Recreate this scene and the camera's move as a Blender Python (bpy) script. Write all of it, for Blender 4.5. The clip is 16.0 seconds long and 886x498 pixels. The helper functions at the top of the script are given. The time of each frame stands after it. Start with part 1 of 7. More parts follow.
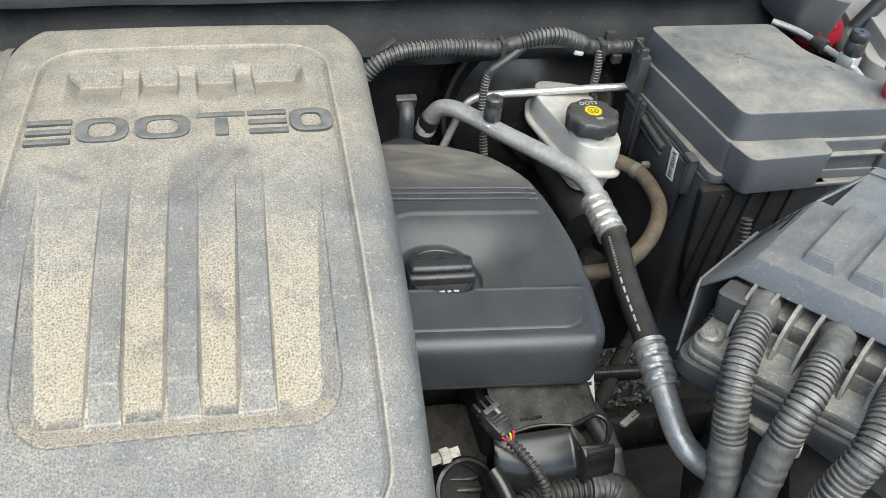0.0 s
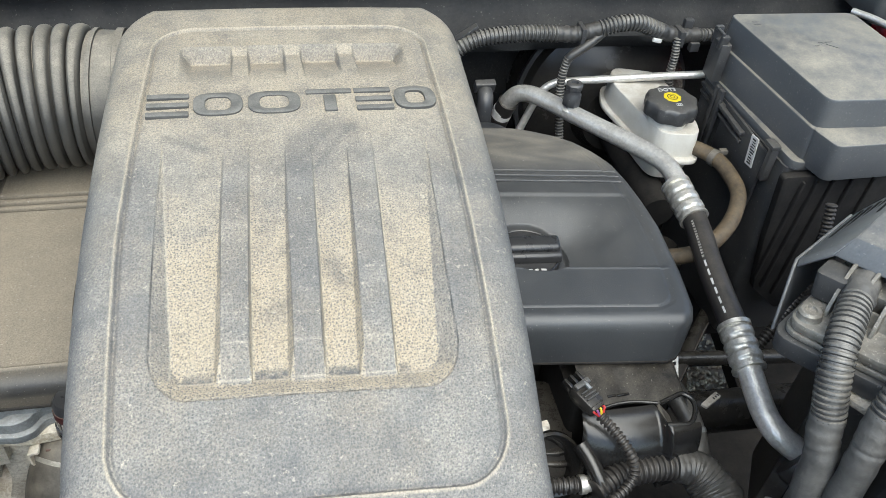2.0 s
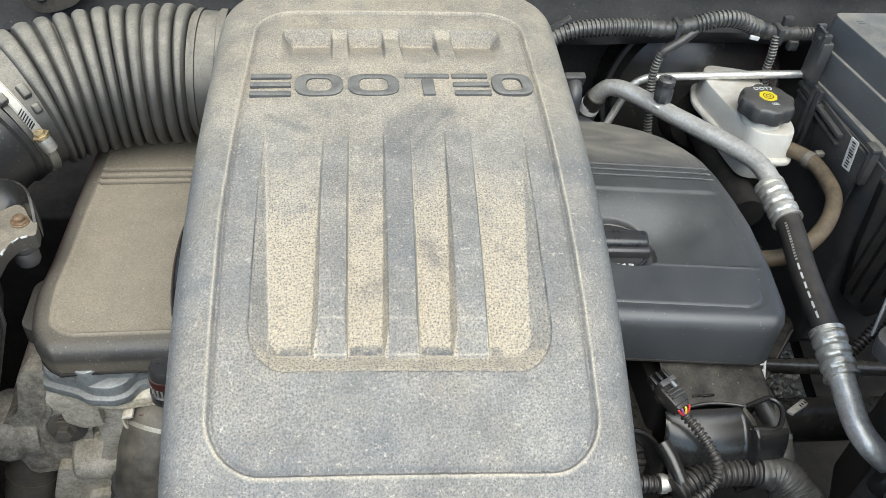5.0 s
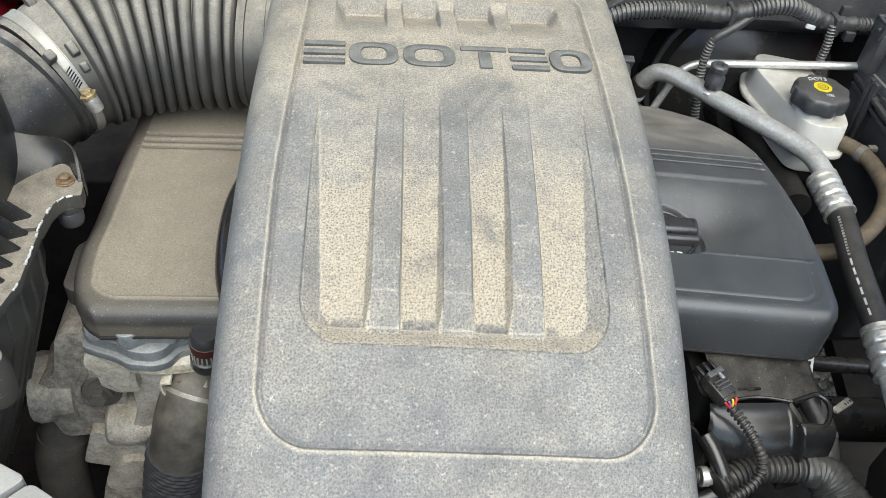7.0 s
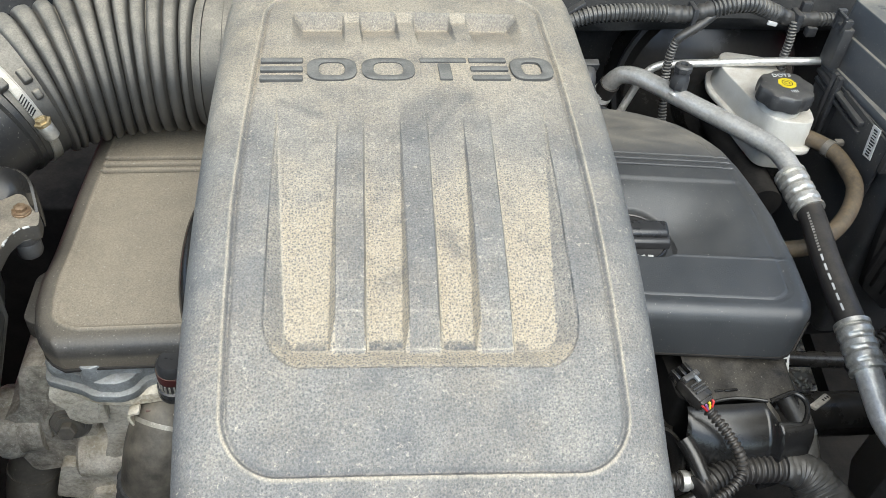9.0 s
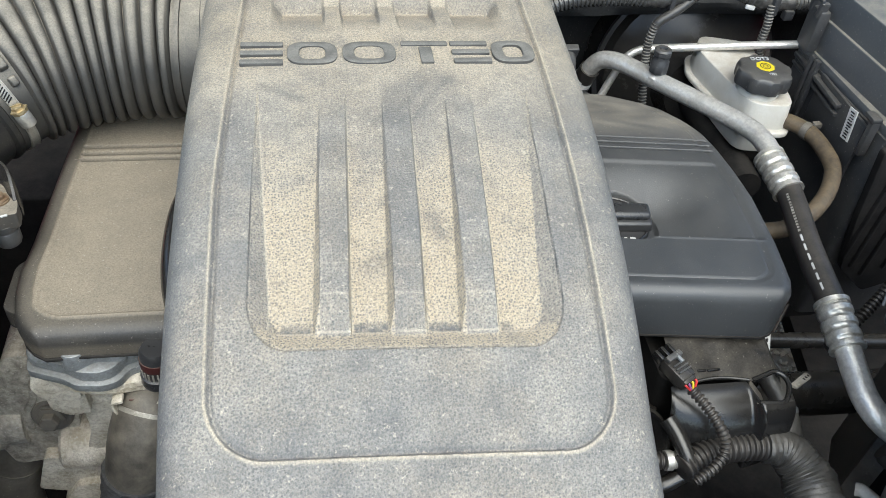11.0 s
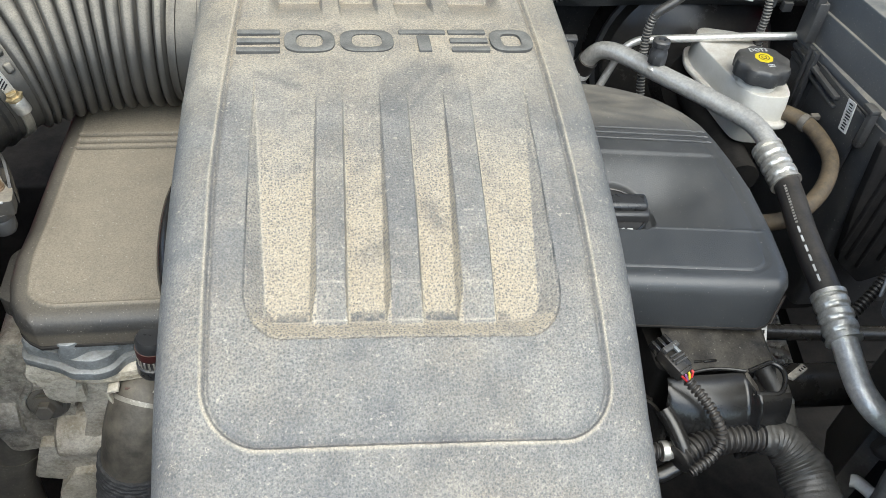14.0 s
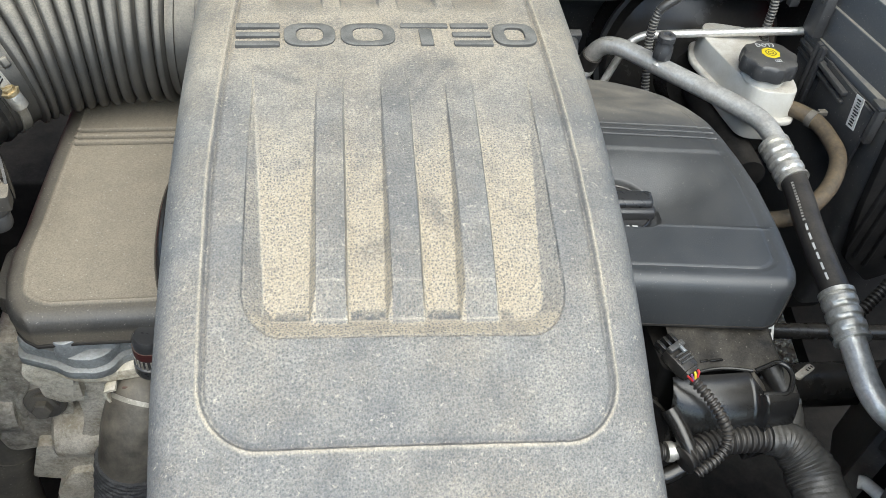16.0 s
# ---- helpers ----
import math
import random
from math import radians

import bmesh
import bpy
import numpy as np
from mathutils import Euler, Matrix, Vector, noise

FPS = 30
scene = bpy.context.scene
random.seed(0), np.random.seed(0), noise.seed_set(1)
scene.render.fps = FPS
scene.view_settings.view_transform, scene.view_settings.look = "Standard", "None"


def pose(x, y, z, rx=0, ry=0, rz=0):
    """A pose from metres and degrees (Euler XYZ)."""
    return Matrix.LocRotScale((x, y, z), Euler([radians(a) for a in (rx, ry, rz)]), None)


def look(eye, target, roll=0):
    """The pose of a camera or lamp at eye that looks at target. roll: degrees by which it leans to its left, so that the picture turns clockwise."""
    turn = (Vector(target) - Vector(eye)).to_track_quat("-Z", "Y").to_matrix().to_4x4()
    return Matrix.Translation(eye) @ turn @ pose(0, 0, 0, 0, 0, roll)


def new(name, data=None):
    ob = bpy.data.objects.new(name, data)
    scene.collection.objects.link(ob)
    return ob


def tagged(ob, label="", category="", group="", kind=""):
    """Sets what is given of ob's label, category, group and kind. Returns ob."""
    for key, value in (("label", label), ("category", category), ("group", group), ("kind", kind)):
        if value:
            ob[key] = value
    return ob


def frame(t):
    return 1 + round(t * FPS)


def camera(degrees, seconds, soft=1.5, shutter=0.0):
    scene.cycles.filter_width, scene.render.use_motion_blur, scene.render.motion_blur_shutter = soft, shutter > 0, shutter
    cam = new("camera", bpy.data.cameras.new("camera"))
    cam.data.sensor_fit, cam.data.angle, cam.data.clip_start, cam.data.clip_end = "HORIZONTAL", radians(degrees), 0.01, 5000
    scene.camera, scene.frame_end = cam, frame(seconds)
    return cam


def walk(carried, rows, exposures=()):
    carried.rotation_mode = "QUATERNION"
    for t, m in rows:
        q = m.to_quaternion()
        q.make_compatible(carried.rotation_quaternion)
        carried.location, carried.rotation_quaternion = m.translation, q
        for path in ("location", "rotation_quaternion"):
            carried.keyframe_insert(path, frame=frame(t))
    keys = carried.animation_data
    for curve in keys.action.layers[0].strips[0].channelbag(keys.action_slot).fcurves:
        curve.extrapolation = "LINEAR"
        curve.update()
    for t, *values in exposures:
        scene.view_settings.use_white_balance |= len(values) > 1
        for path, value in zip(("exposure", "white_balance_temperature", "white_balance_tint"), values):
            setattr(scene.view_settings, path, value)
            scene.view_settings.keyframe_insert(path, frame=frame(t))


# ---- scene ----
cam = camera(55.7, 16.0, soft=0.8)
METRES, EYE, TILT, LEAN, TURN = 0.25, 1.4, -42.0, -5.5, -13.7
ROWS = [
    (0.0, 0.0, 0.0, 0.0, 0.0, 0.0, -0.0),
    (0.5, 0.0693, -0.011, 0.0207, -4.46, -0.4, 1.58),
    (1.0, 0.0057, -0.0402, -0.0013, -4.27, -0.33, 1.4),
    (1.5, -0.1288, -0.0651, -0.0401, -1.24, -0.22, 0.19),
    (2.0, -0.2168, -0.0728, -0.0716, 2.15, -0.24, -1.03),
    (2.5, -0.2527, -0.0952, -0.0973, 4.66, -0.23, -1.96),
    (3.0, -0.2935, -0.1026, -0.0998, 6.18, -0.23, -2.63),
    (3.5, -0.2869, -0.1039, -0.1142, 6.84, -0.37, -3.0),
    (6.0, -0.347, -0.0608, -0.1124, 6.5, -0.97, -4.53),
    (6.5, -0.387, -0.0348, -0.1438, 6.97, -1.31, -5.43),
    (7.0, -0.4145, -0.0387, -0.148, 7.56, -1.66, -6.12),
    (7.5, -0.4356, -0.0507, -0.1401, 7.91, -1.79, -6.21),
    (8.0, -0.4381, -0.0408, -0.1281, 7.72, -1.65, -5.58),
    (8.5, -0.4216, -0.0272, -0.1219, 7.07, -1.37, -4.59),
    (9.0, -0.3772, 0.0015, -0.119, 6.25, -1.14, -3.63),
    (11.5, -0.3851, 0.0074, -0.1569, 4.88, -1.85, -2.95),
    (12.0, -0.3829, 0.0282, -0.163, 4.87, -2.14, -2.97),
    (12.5, -0.385, 0.0357, -0.1707, 4.85, -2.29, -3.0),
    (13.0, -0.3817, 0.035, -0.1714, 4.81, -2.3, -3.05),
    (13.5, -0.3855, 0.0303, -0.1714, 4.8, -2.21, -3.1),
    (14.0, -0.3836, 0.0071, -0.1546, 4.74, -2.12, -3.18),
    (14.5, -0.3933, 0.0196, -0.1622, 4.78, -2.19, -3.28),
    (15.0, -0.3937, 0.0489, -0.1686, 4.81, -2.35, -3.37),
    (15.5, -0.3993, 0.0649, -0.1608, 4.89, -2.41, -3.34),
    (16.0, -0.3862, 0.0489, -0.1553, 4.91, -2.32, -3.24),
]
walk(cam, [(t, pose(0.20, -0.30, EYE, TILT, LEAN, TURN) @ pose(METRES * x, METRES * y, METRES * z, 90 + pitch, roll, yaw)) for t, x, y, z, yaw, pitch, roll in ROWS],
     exposures=[(0.0, 1.16, 6430, 4), (16.0, 1.16, 6430, 4)])

# ---- light: bright overcast sky, hidden sun high in front of the car ----
world = bpy.data.worlds.new("sky")
scene.world = world
world.use_nodes = True
wn, wl = world.node_tree.nodes, world.node_tree.links
sky = wn.new("ShaderNodeTexSky")
sky.sky_type = "NISHITA"
sky.sun_disc = False
SUN_EL, SUN_ROT = 62.0, 178.0
sky.sun_elevation, sky.sun_rotation = radians(SUN_EL), radians(SUN_ROT)
sky.air_density, sky.dust_density, sky.ozone_density = 1.0, 1.5, 1.0
wn["Background"].inputs["Strength"].default_value = 0.15
wl.new(sky.outputs["Color"], wn["Background"].inputs["Color"])
sun = new("sun", bpy.data.lights.new("sun", "SUN"))
sun.data.energy, sun.data.angle, sun.data.color = 2.2, radians(70), (1.0, 0.97, 0.90)
_d = Vector((math.sin(radians(SUN_ROT)) * math.cos(radians(SUN_EL)), math.cos(radians(SUN_ROT)) * math.cos(radians(SUN_EL)), math.sin(radians(SUN_EL))))
sun.matrix_world = look(_d * 10, (0, 0, 0))


# ---- materials ----
def ramp(nt, fac, stops):
    r = nt.nodes.new("ShaderNodeValToRGB")
    els = r.color_ramp.elements
    while len(els) < len(stops):
        els.new(0.5)
    for e, (p, c) in zip(els, stops):
        e.position = p
        e.color = (*c, 1) if isinstance(c, tuple) else (c, c, c, 1)
    nt.links.new(fac, r.inputs["Fac"])
    return r.outputs["Color"]


def noise_tex(nt, coord, scale, detail=4.0, rough=0.6):
    n = nt.nodes.new("ShaderNodeTexNoise")
    n.inputs["Scale"].default_value, n.inputs["Detail"].default_value, n.inputs["Roughness"].default_value = scale, detail, rough
    nt.links.new(coord, n.inputs["Vector"])
    return n.outputs["Fac"]


def maths(nt, op, a, b=None, clamp=False):
    m = nt.nodes.new("ShaderNodeMath")
    m.operation, m.use_clamp = op, clamp
    for i, v in enumerate((a, b)):
        if v is None:
            continue
        if isinstance(v, (int, float)):
            m.inputs[i].default_value = v
        else:
            nt.links.new(v, m.inputs[i])
    return m.outputs[0]


def mix(nt, fac, a, b):
    m = nt.nodes.new("ShaderNodeMix")
    m.data_type = "RGBA"
    for sock, v in ((m.inputs[0], fac), (m.inputs[6], a), (m.inputs[7], b)):
        if isinstance(v, tuple):
            sock.default_value = (*v, 1)
        elif isinstance(v, (int, float)):
            sock.default_value = v
        else:
            nt.links.new(v, sock)
    return m.outputs[2]


DUST = (0.42, 0.36, 0.26)


def surface(name, c1, c2=None, rough=0.5, metal=0.0, scale=25.0, fine=700.0, bump=0.15, dust=0.0, dust_color=DUST, stain=0.25, spec=0.5, attr="", speck=0.0, fine_amp=0.25, even=0.45, flecks=0.0, fleck_size=420.0, settle=(0.3, 0.92), fleck_at=0.68):
    """Colour that drifts between two tones, fine grain, roughness drift, and dust that has settled on upward faces."""
    m = bpy.data.materials.new(name)
    m.use_nodes = True
    nt = m.node_tree
    b = nt.nodes["Principled BSDF"]
    tc = nt.nodes.new("ShaderNodeTexCoord").outputs["Object"]
    c2 = c2 or tuple(v * 0.7 for v in c1)
    big, small = noise_tex(nt, tc, scale, 5), noise_tex(nt, tc, fine, 3)
    col = mix(nt, ramp(nt, big, [(0.35, 0.0), (0.68, 1.0)]), c1, c2)
    grain = ramp(nt, small, [(0.25, 1.0 - fine_amp), (0.75, 1.0)])
    g = nt.nodes.new("ShaderNodeMix")
    g.data_type, g.blend_type = "RGBA", "MULTIPLY"
    g.inputs[0].default_value = 1.0
    nt.links.new(col, g.inputs[6]), nt.links.new(grain, g.inputs[7])
    col = g.outputs[2]
    rough_out = maths(nt, "ADD", maths(nt, "MULTIPLY", big, stain), rough - stain * 0.5, True)
    if dust or attr:
        patch = ramp(nt, noise_tex(nt, tc, scale * 1.3 + 12, 8, 0.72), [(0.28, even), (0.68, 1.0)])
        geo = nt.nodes.new("ShaderNodeNewGeometry")
        sep = nt.nodes.new("ShaderNodeSeparateXYZ")
        nt.links.new(geo.outputs["Normal"], sep.inputs[0])
        up = ramp(nt, sep.outputs[2], [(settle[0], 0.06), (settle[1], 1.0)])
        f = maths(nt, "MULTIPLY", maths(nt, "MULTIPLY", patch, up), dust, True)
        if attr:
            a = nt.nodes.new("ShaderNodeAttribute")
            a.attribute_name = attr
            f = maths(nt, "ADD", f, maths(nt, "MULTIPLY", a.outputs["Fac"], ramp(nt, patch, [(0.0, 0.45), (1.0, 0.85)])), True)
        if speck:
            v = nt.nodes.new("ShaderNodeTexVoronoi")
            v.inputs["Scale"].default_value = 420.0
            nt.links.new(tc, v.inputs["Vector"])
            spots = ramp(nt, v.outputs["Distance"], [(0.18, 1.0 - speck), (0.42, 1.0)])
            where = ramp(nt, noise_tex(nt, tc, 18, 3), [(0.42, 0.0), (0.6, 1.0)])
            f = maths(nt, "MULTIPLY", f, mix(nt, where, (1.0, 1.0, 1.0), spots))
        f = maths(nt, "MULTIPLY", f, ramp(nt, noise_tex(nt, tc, 750, 3, 0.7), [(0.3, 0.5), (0.6, 1.0)]))
        col = mix(nt, f, col, dust_color)
        rough_out = maths(nt, "ADD", rough_out, maths(nt, "MULTIPLY", f, 0.5), True)
        if metal:
            nt.links.new(maths(nt, "MULTIPLY", maths(nt, "SUBTRACT", 1.0, f, True), metal), b.inputs["Metallic"])
    elif metal:
        b.inputs["Metallic"].default_value = metal
    if flecks:
        fl = ramp(nt, noise_tex(nt, tc, fleck_size, 2, 0.5), [(fleck_at, 0.0), (fleck_at + 0.05, flecks)])
        col = mix(nt, fl, col, (0.50, 0.47, 0.41))
    nt.links.new(col, b.inputs["Base Color"])
    nt.links.new(rough_out, b.inputs["Roughness"])
    b.inputs["Specular IOR Level"].default_value = spec
    if bump:
        bp = nt.nodes.new("ShaderNodeBump")
        bp.inputs["Strength"].default_value, bp.inputs["Distance"].default_value = bump, 0.0006
        nt.links.new(maths(nt, "ADD", small, maths(nt, "MULTIPLY", big, 0.6)), bp.inputs["Height"])
        nt.links.new(bp.outputs["Normal"], b.inputs["Normal"])
    return m



def attribute(nt, name):
    a = nt.nodes.new("ShaderNodeAttribute")
    a.attribute_name = name
    return a.outputs["Fac"]


def cover_material():
    """Grey moulded plastic under dried dust: drop marks, wiped streaks, pale flecks; thick dust lies in the recess."""
    m = bpy.data.materials.new("dusty_grey_cover")
    m.use_nodes = True
    nt = m.node_tree
    b = nt.nodes["Principled BSDF"]
    tc = nt.nodes.new("ShaderNodeTexCoord").outputs["Object"]
    big, mid = noise_tex(nt, tc, 11, 5, 0.6), noise_tex(nt, tc, 42, 6, 0.72)
    fine, fleck = noise_tex(nt, tc, 620, 3, 0.75), noise_tex(nt, tc, 300, 2, 0.6)
    plastic = mix(nt, ramp(nt, mid, [(0.3, 0.0), (0.7, 1.0)]), (0.104, 0.106, 0.109), (0.136, 0.138, 0.140))
    film = maths(nt, "MULTIPLY", ramp(nt, big, [(0.36, 0.46), (0.64, 0.94)]), ramp(nt, mid, [(0.30, 0.55), (0.66, 1.0)]))
    grains = ramp(nt, noise_tex(nt, tc, 640, 2, 0.65), [(0.40, 0.62), (0.58, 1.0)])
    film = maths(nt, "MULTIPLY", film, grains)
    geo = nt.nodes.new("ShaderNodeNewGeometry")
    sep = nt.nodes.new("ShaderNodeSeparateXYZ")
    nt.links.new(geo.outputs["Normal"], sep.inputs[0])
    film = maths(nt, "MULTIPLY", film, ramp(nt, sep.outputs[2], [(0.50, 0.30), (0.975, 1.0)]))
    thick = maths(nt, "MULTIPLY", attribute(nt, "dust"), ramp(nt, mid, [(0.30, 0.55), (0.60, 1.30)]))
    f = maths(nt, "ADD", film, thick, True)
    wear_rim = maths(nt, "MULTIPLY", attribute(nt, "wear_rim"), ramp(nt, noise_tex(nt, tc, 170, 4, 0.7), [(0.36, 0.25), (0.56, 1.0)]))
    f = maths(nt, "MULTIPLY", f, maths(nt, "SUBTRACT", 1.0, wear_rim, True), True)
    # drop marks: small round pits in the dust
    v = nt.nodes.new("ShaderNodeTexVoronoi")
    v.voronoi_dimensions = "2D"
    v.inputs["Scale"].default_value = 480.0
    v.inputs["Randomness"].default_value = 0.8
    nt.links.new(tc, v.inputs["Vector"])
    each = nt.nodes.new("ShaderNodeSeparateXYZ")
    nt.links.new(v.outputs["Color"], each.inputs[0])
    size = maths(nt, "ADD", v.outputs["Distance"], maths(nt, "MULTIPLY", maths(nt, "SUBTRACT", each.outputs[0], 0.5), 0.16))
    size = maths(nt, "ADD", size, maths(nt, "MULTIPLY", maths(nt, "SUBTRACT", fine, 0.5), 0.30))
    pits = ramp(nt, size, [(0.17, 0.27), (0.30, 1.0)])
    where = maths(nt, "MULTIPLY", attribute(nt, "pits"), ramp(nt, noise_tex(nt, tc, 24, 4, 0.65), [(0.34, 0.7), (0.48, 1.0)]), True)
    where = maths(nt, "MAXIMUM", where, ramp(nt, big, [(0.35, 0.66), (0.65, 0.36)]))
    f = maths(nt, "MULTIPLY", f, mix(nt, where, (1.0, 1.0, 1.0), pits))
    f = maths(nt, "MULTIPLY", f, ramp(nt, fine, [(0.38, 0.80), (0.56, 1.0)]))
    tan = mix(nt, ramp(nt, mid, [(0.3, 0.0), (0.75, 1.0)]), (0.480, 0.400, 0.282), (0.435, 0.378, 0.290))
    col = mix(nt, f, plastic, mix(nt, ramp(nt, thick, [(0.05, 0.0), (0.55, 1.0)]), mix(nt, ramp(nt, noise_tex(nt, tc, 16, 5, 0.65), [(0.42, 0.0), (0.66, 1.0)]), (0.425, 0.392, 0.330), (0.455, 0.392, 0.296)), tan))
    # pale flecks and cracked dust along edges
    spots = maths(nt, "MULTIPLY", ramp(nt, fleck, [(0.635, 0.0), (0.70, 0.6)]), ramp(nt, big, [(0.3, 1.0), (0.7, 0.4)]))
    spots = maths(nt, "ADD", spots, maths(nt, "MULTIPLY", attribute(nt, "pale"), ramp(nt, mid, [(0.32, 0.55), (0.5, 1.0)])), True)
    # short curled cracks where the film has dried
    curl = ramp(nt, maths(nt, "ABSOLUTE", maths(nt, "SUBTRACT", noise_tex(nt, tc, 210, 2, 0.5), 0.5)), [(0.010, 0.65), (0.022, 0.0)])
    curl = maths(nt, "MULTIPLY", curl, ramp(nt, noise_tex(nt, tc, 95, 2, 0.5), [(0.62, 0.0), (0.67, 1.0)]))
    spots = maths(nt, "ADD", spots, curl, True)
    col = mix(nt, spots, col, (0.54, 0.48, 0.38))
    mp = nt.nodes.new("ShaderNodeMapping")
    mp.inputs["Rotation"].default_value = (0, 0, radians(-38))
    mp.inputs["Scale"].default_value = (1.0, 0.16, 1.0)
    nt.links.new(tc, mp.inputs["Vector"])
    scuff = ramp(nt, noise_tex(nt, mp.outputs[0], 55, 4, 0.6), [(0.60, 0.0), (0.72, 0.30)])
    col = mix(nt, scuff, col, (0.18, 0.18, 0.178))
    col = mix(nt, maths(nt, "MULTIPLY", wear_rim, ramp(nt, fine, [(0.3, 1.0), (0.7, 0.5)])), col, (0.105, 0.103, 0.099))
    g = nt.nodes.new("ShaderNodeMix")
    g.data_type, g.blend_type = "RGBA", "MULTIPLY"
    g.inputs[0].default_value = 1.0
    grit = noise_tex(nt, tc, 1250, 2, 0.6)
    grain = maths(nt, "MULTIPLY", ramp(nt, fine, [(0.40, 0.80), (0.58, 1.0)]), ramp(nt, grit, [(0.38, 0.80), (0.60, 1.0)]))
    nt.links.new(col, g.inputs[6]), nt.links.new(grain, g.inputs[7])
    nt.links.new(g.outputs[2], b.inputs["Base Color"])
    nt.links.new(maths(nt, "ADD", maths(nt, "MULTIPLY", f, 0.4), 0.50, True), b.inputs["Roughness"])
    bp = nt.nodes.new("ShaderNodeBump")
    bp.inputs["Strength"].default_value, bp.inputs["Distance"].default_value = 0.9, 0.0010
    nt.links.new(maths(nt, "ADD", fine, maths(nt, "MULTIPLY", maths(nt, "MULTIPLY", pits, where), 0.3)), bp.inputs["Height"])
    nt.links.new(bp.outputs["Normal"], b.inputs["Normal"])
    return m


M_COVER = cover_material()
M_EMBLEM = surface("rubbed_dark_plastic", (0.050, 0.050, 0.050), (0.085, 0.083, 0.079), 0.5, scale=60, dust=0.80, dust_color=(0.25, 0.24, 0.21), even=0.25)
M_BLACK = surface("satin_black_plastic", (0.038, 0.041, 0.045), (0.050, 0.053, 0.057), 0.46, scale=18, fine=900, bump=0.35, attr="dust", dust=0.06, dust_color=(0.20, 0.18, 0.145), even=0.0, spec=0.7, flecks=0.5, fleck_size=620, fleck_at=0.70)
M_DUSTY = surface("dusty_black_plastic", (0.040, 0.039, 0.038), (0.060, 0.056, 0.050), 0.5, scale=30, fine=600, bump=0.4, fine_amp=0.45, attr="dust", dust=0.14, dust_color=(0.270, 0.232, 0.175), even=0.55, flecks=0.3, fleck_size=520, settle=(0.6, 0.97))
M_LEDGE = surface("dusty_ledge_plastic", (0.045, 0.043, 0.041), (0.07, 0.064, 0.055), 0.5, scale=40, dust=0.95, dust_color=(0.34, 0.295, 0.225), even=0.25, flecks=0.2, settle=(0.6, 0.95), fleck_at=0.66)
M_SIDE = surface("dust_filmed_wall", (0.055, 0.052, 0.047), (0.10, 0.094, 0.082), 0.5, scale=45, fine=300, dust=0.3, flecks=0.15)
M_MOUNT = surface("dusty_dark_bracket", (0.085, 0.080, 0.073), (0.15, 0.138, 0.118), 0.5, scale=34, fine=300, bump=0.6, dust=0.5, dust_color=(0.28, 0.245, 0.19), even=0.0, flecks=0.3)
M_ELBOW = surface("worn_brown_rubber", (0.050, 0.046, 0.040), (0.14, 0.125, 0.102), 0.5, scale=70, fine=260, bump=0.6, dust=0.35, dust_color=(0.20, 0.17, 0.13), even=0.0)
M_BOX = surface("box_black_plastic", (0.036, 0.038, 0.042), (0.060, 0.060, 0.061), 0.36, scale=30, dust=0.28, dust_color=(0.27, 0.245, 0.20), even=0.1, flecks=0.25)
M_LID = surface("box_lid_plastic", (0.080, 0.087, 0.097), (0.102, 0.108, 0.116), 0.36, scale=7, dust=0.95, dust_color=(0.37, 0.335, 0.262), even=0.05, settle=(0.72, 0.99), flecks=0.2, fleck_at=0.67)
M_SHROUD = surface("shroud_grey_plastic", (0.120, 0.126, 0.136), (0.080, 0.085, 0.093), 0.32, scale=14, fine=420, bump=0.2, dust=0.60, dust_color=(0.36, 0.335, 0.28), even=0.0, flecks=0.3, settle=(0.3, 1.0))
# darker than real black plastic, so gaps and openings read as shade
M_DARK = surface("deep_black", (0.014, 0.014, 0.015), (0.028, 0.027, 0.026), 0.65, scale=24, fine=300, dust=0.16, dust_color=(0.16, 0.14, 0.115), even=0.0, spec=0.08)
M_RUBBER = surface("black_rubber", (0.022, 0.021, 0.021), (0.036, 0.033, 0.031), 0.42, scale=50, fine=400, bump=0.3, dust=0.16, dust_color=(0.27, 0.225, 0.165), even=0.0)
M_LOOM = surface("corrugated_loom", (0.040, 0.041, 0.043), (0.075, 0.074, 0.070), 0.24, scale=38, dust=0.75, dust_color=(0.36, 0.335, 0.285), even=0.0)
M_BELLOWS = surface("dusty_bellows_rubber", (0.036, 0.036, 0.035), (0.054, 0.051, 0.046), 0.48, scale=22, dust=1.0, dust_color=(0.33, 0.296, 0.236), even=0.34, settle=(0.22, 0.92))
M_TAPE = surface("loom_tape", (0.030, 0.030, 0.030), (0.058, 0.055, 0.051), 0.38, scale=45, fine=240, bump=1.0, dust=0.30, dust_color=(0.22, 0.20, 0.165), even=0.0)
M_WRAP = surface("dusty_tape_wrap", (0.078, 0.077, 0.075), (0.13, 0.125, 0.116), 0.40, scale=30, fine=240, bump=0.8, dust=0.35, dust_color=(0.26, 0.24, 0.20), even=0.0)
M_ALU = surface("dull_aluminium", (0.84, 0.82, 0.77), (0.64, 0.615, 0.57), 0.38, 0.60, scale=60, fine=280, bump=0.9, stain=0.2, fine_amp=0.30)
M_CAST = surface("cast_aluminium", (0.84, 0.80, 0.71), (0.46, 0.41, 0.32), 0.6, 0.05, scale=48, fine=330, bump=2.4, dust=0.35, dust_color=(0.46, 0.385, 0.275), even=0.0, flecks=0.7, fleck_size=330, fine_amp=0.5, fleck_at=0.61)
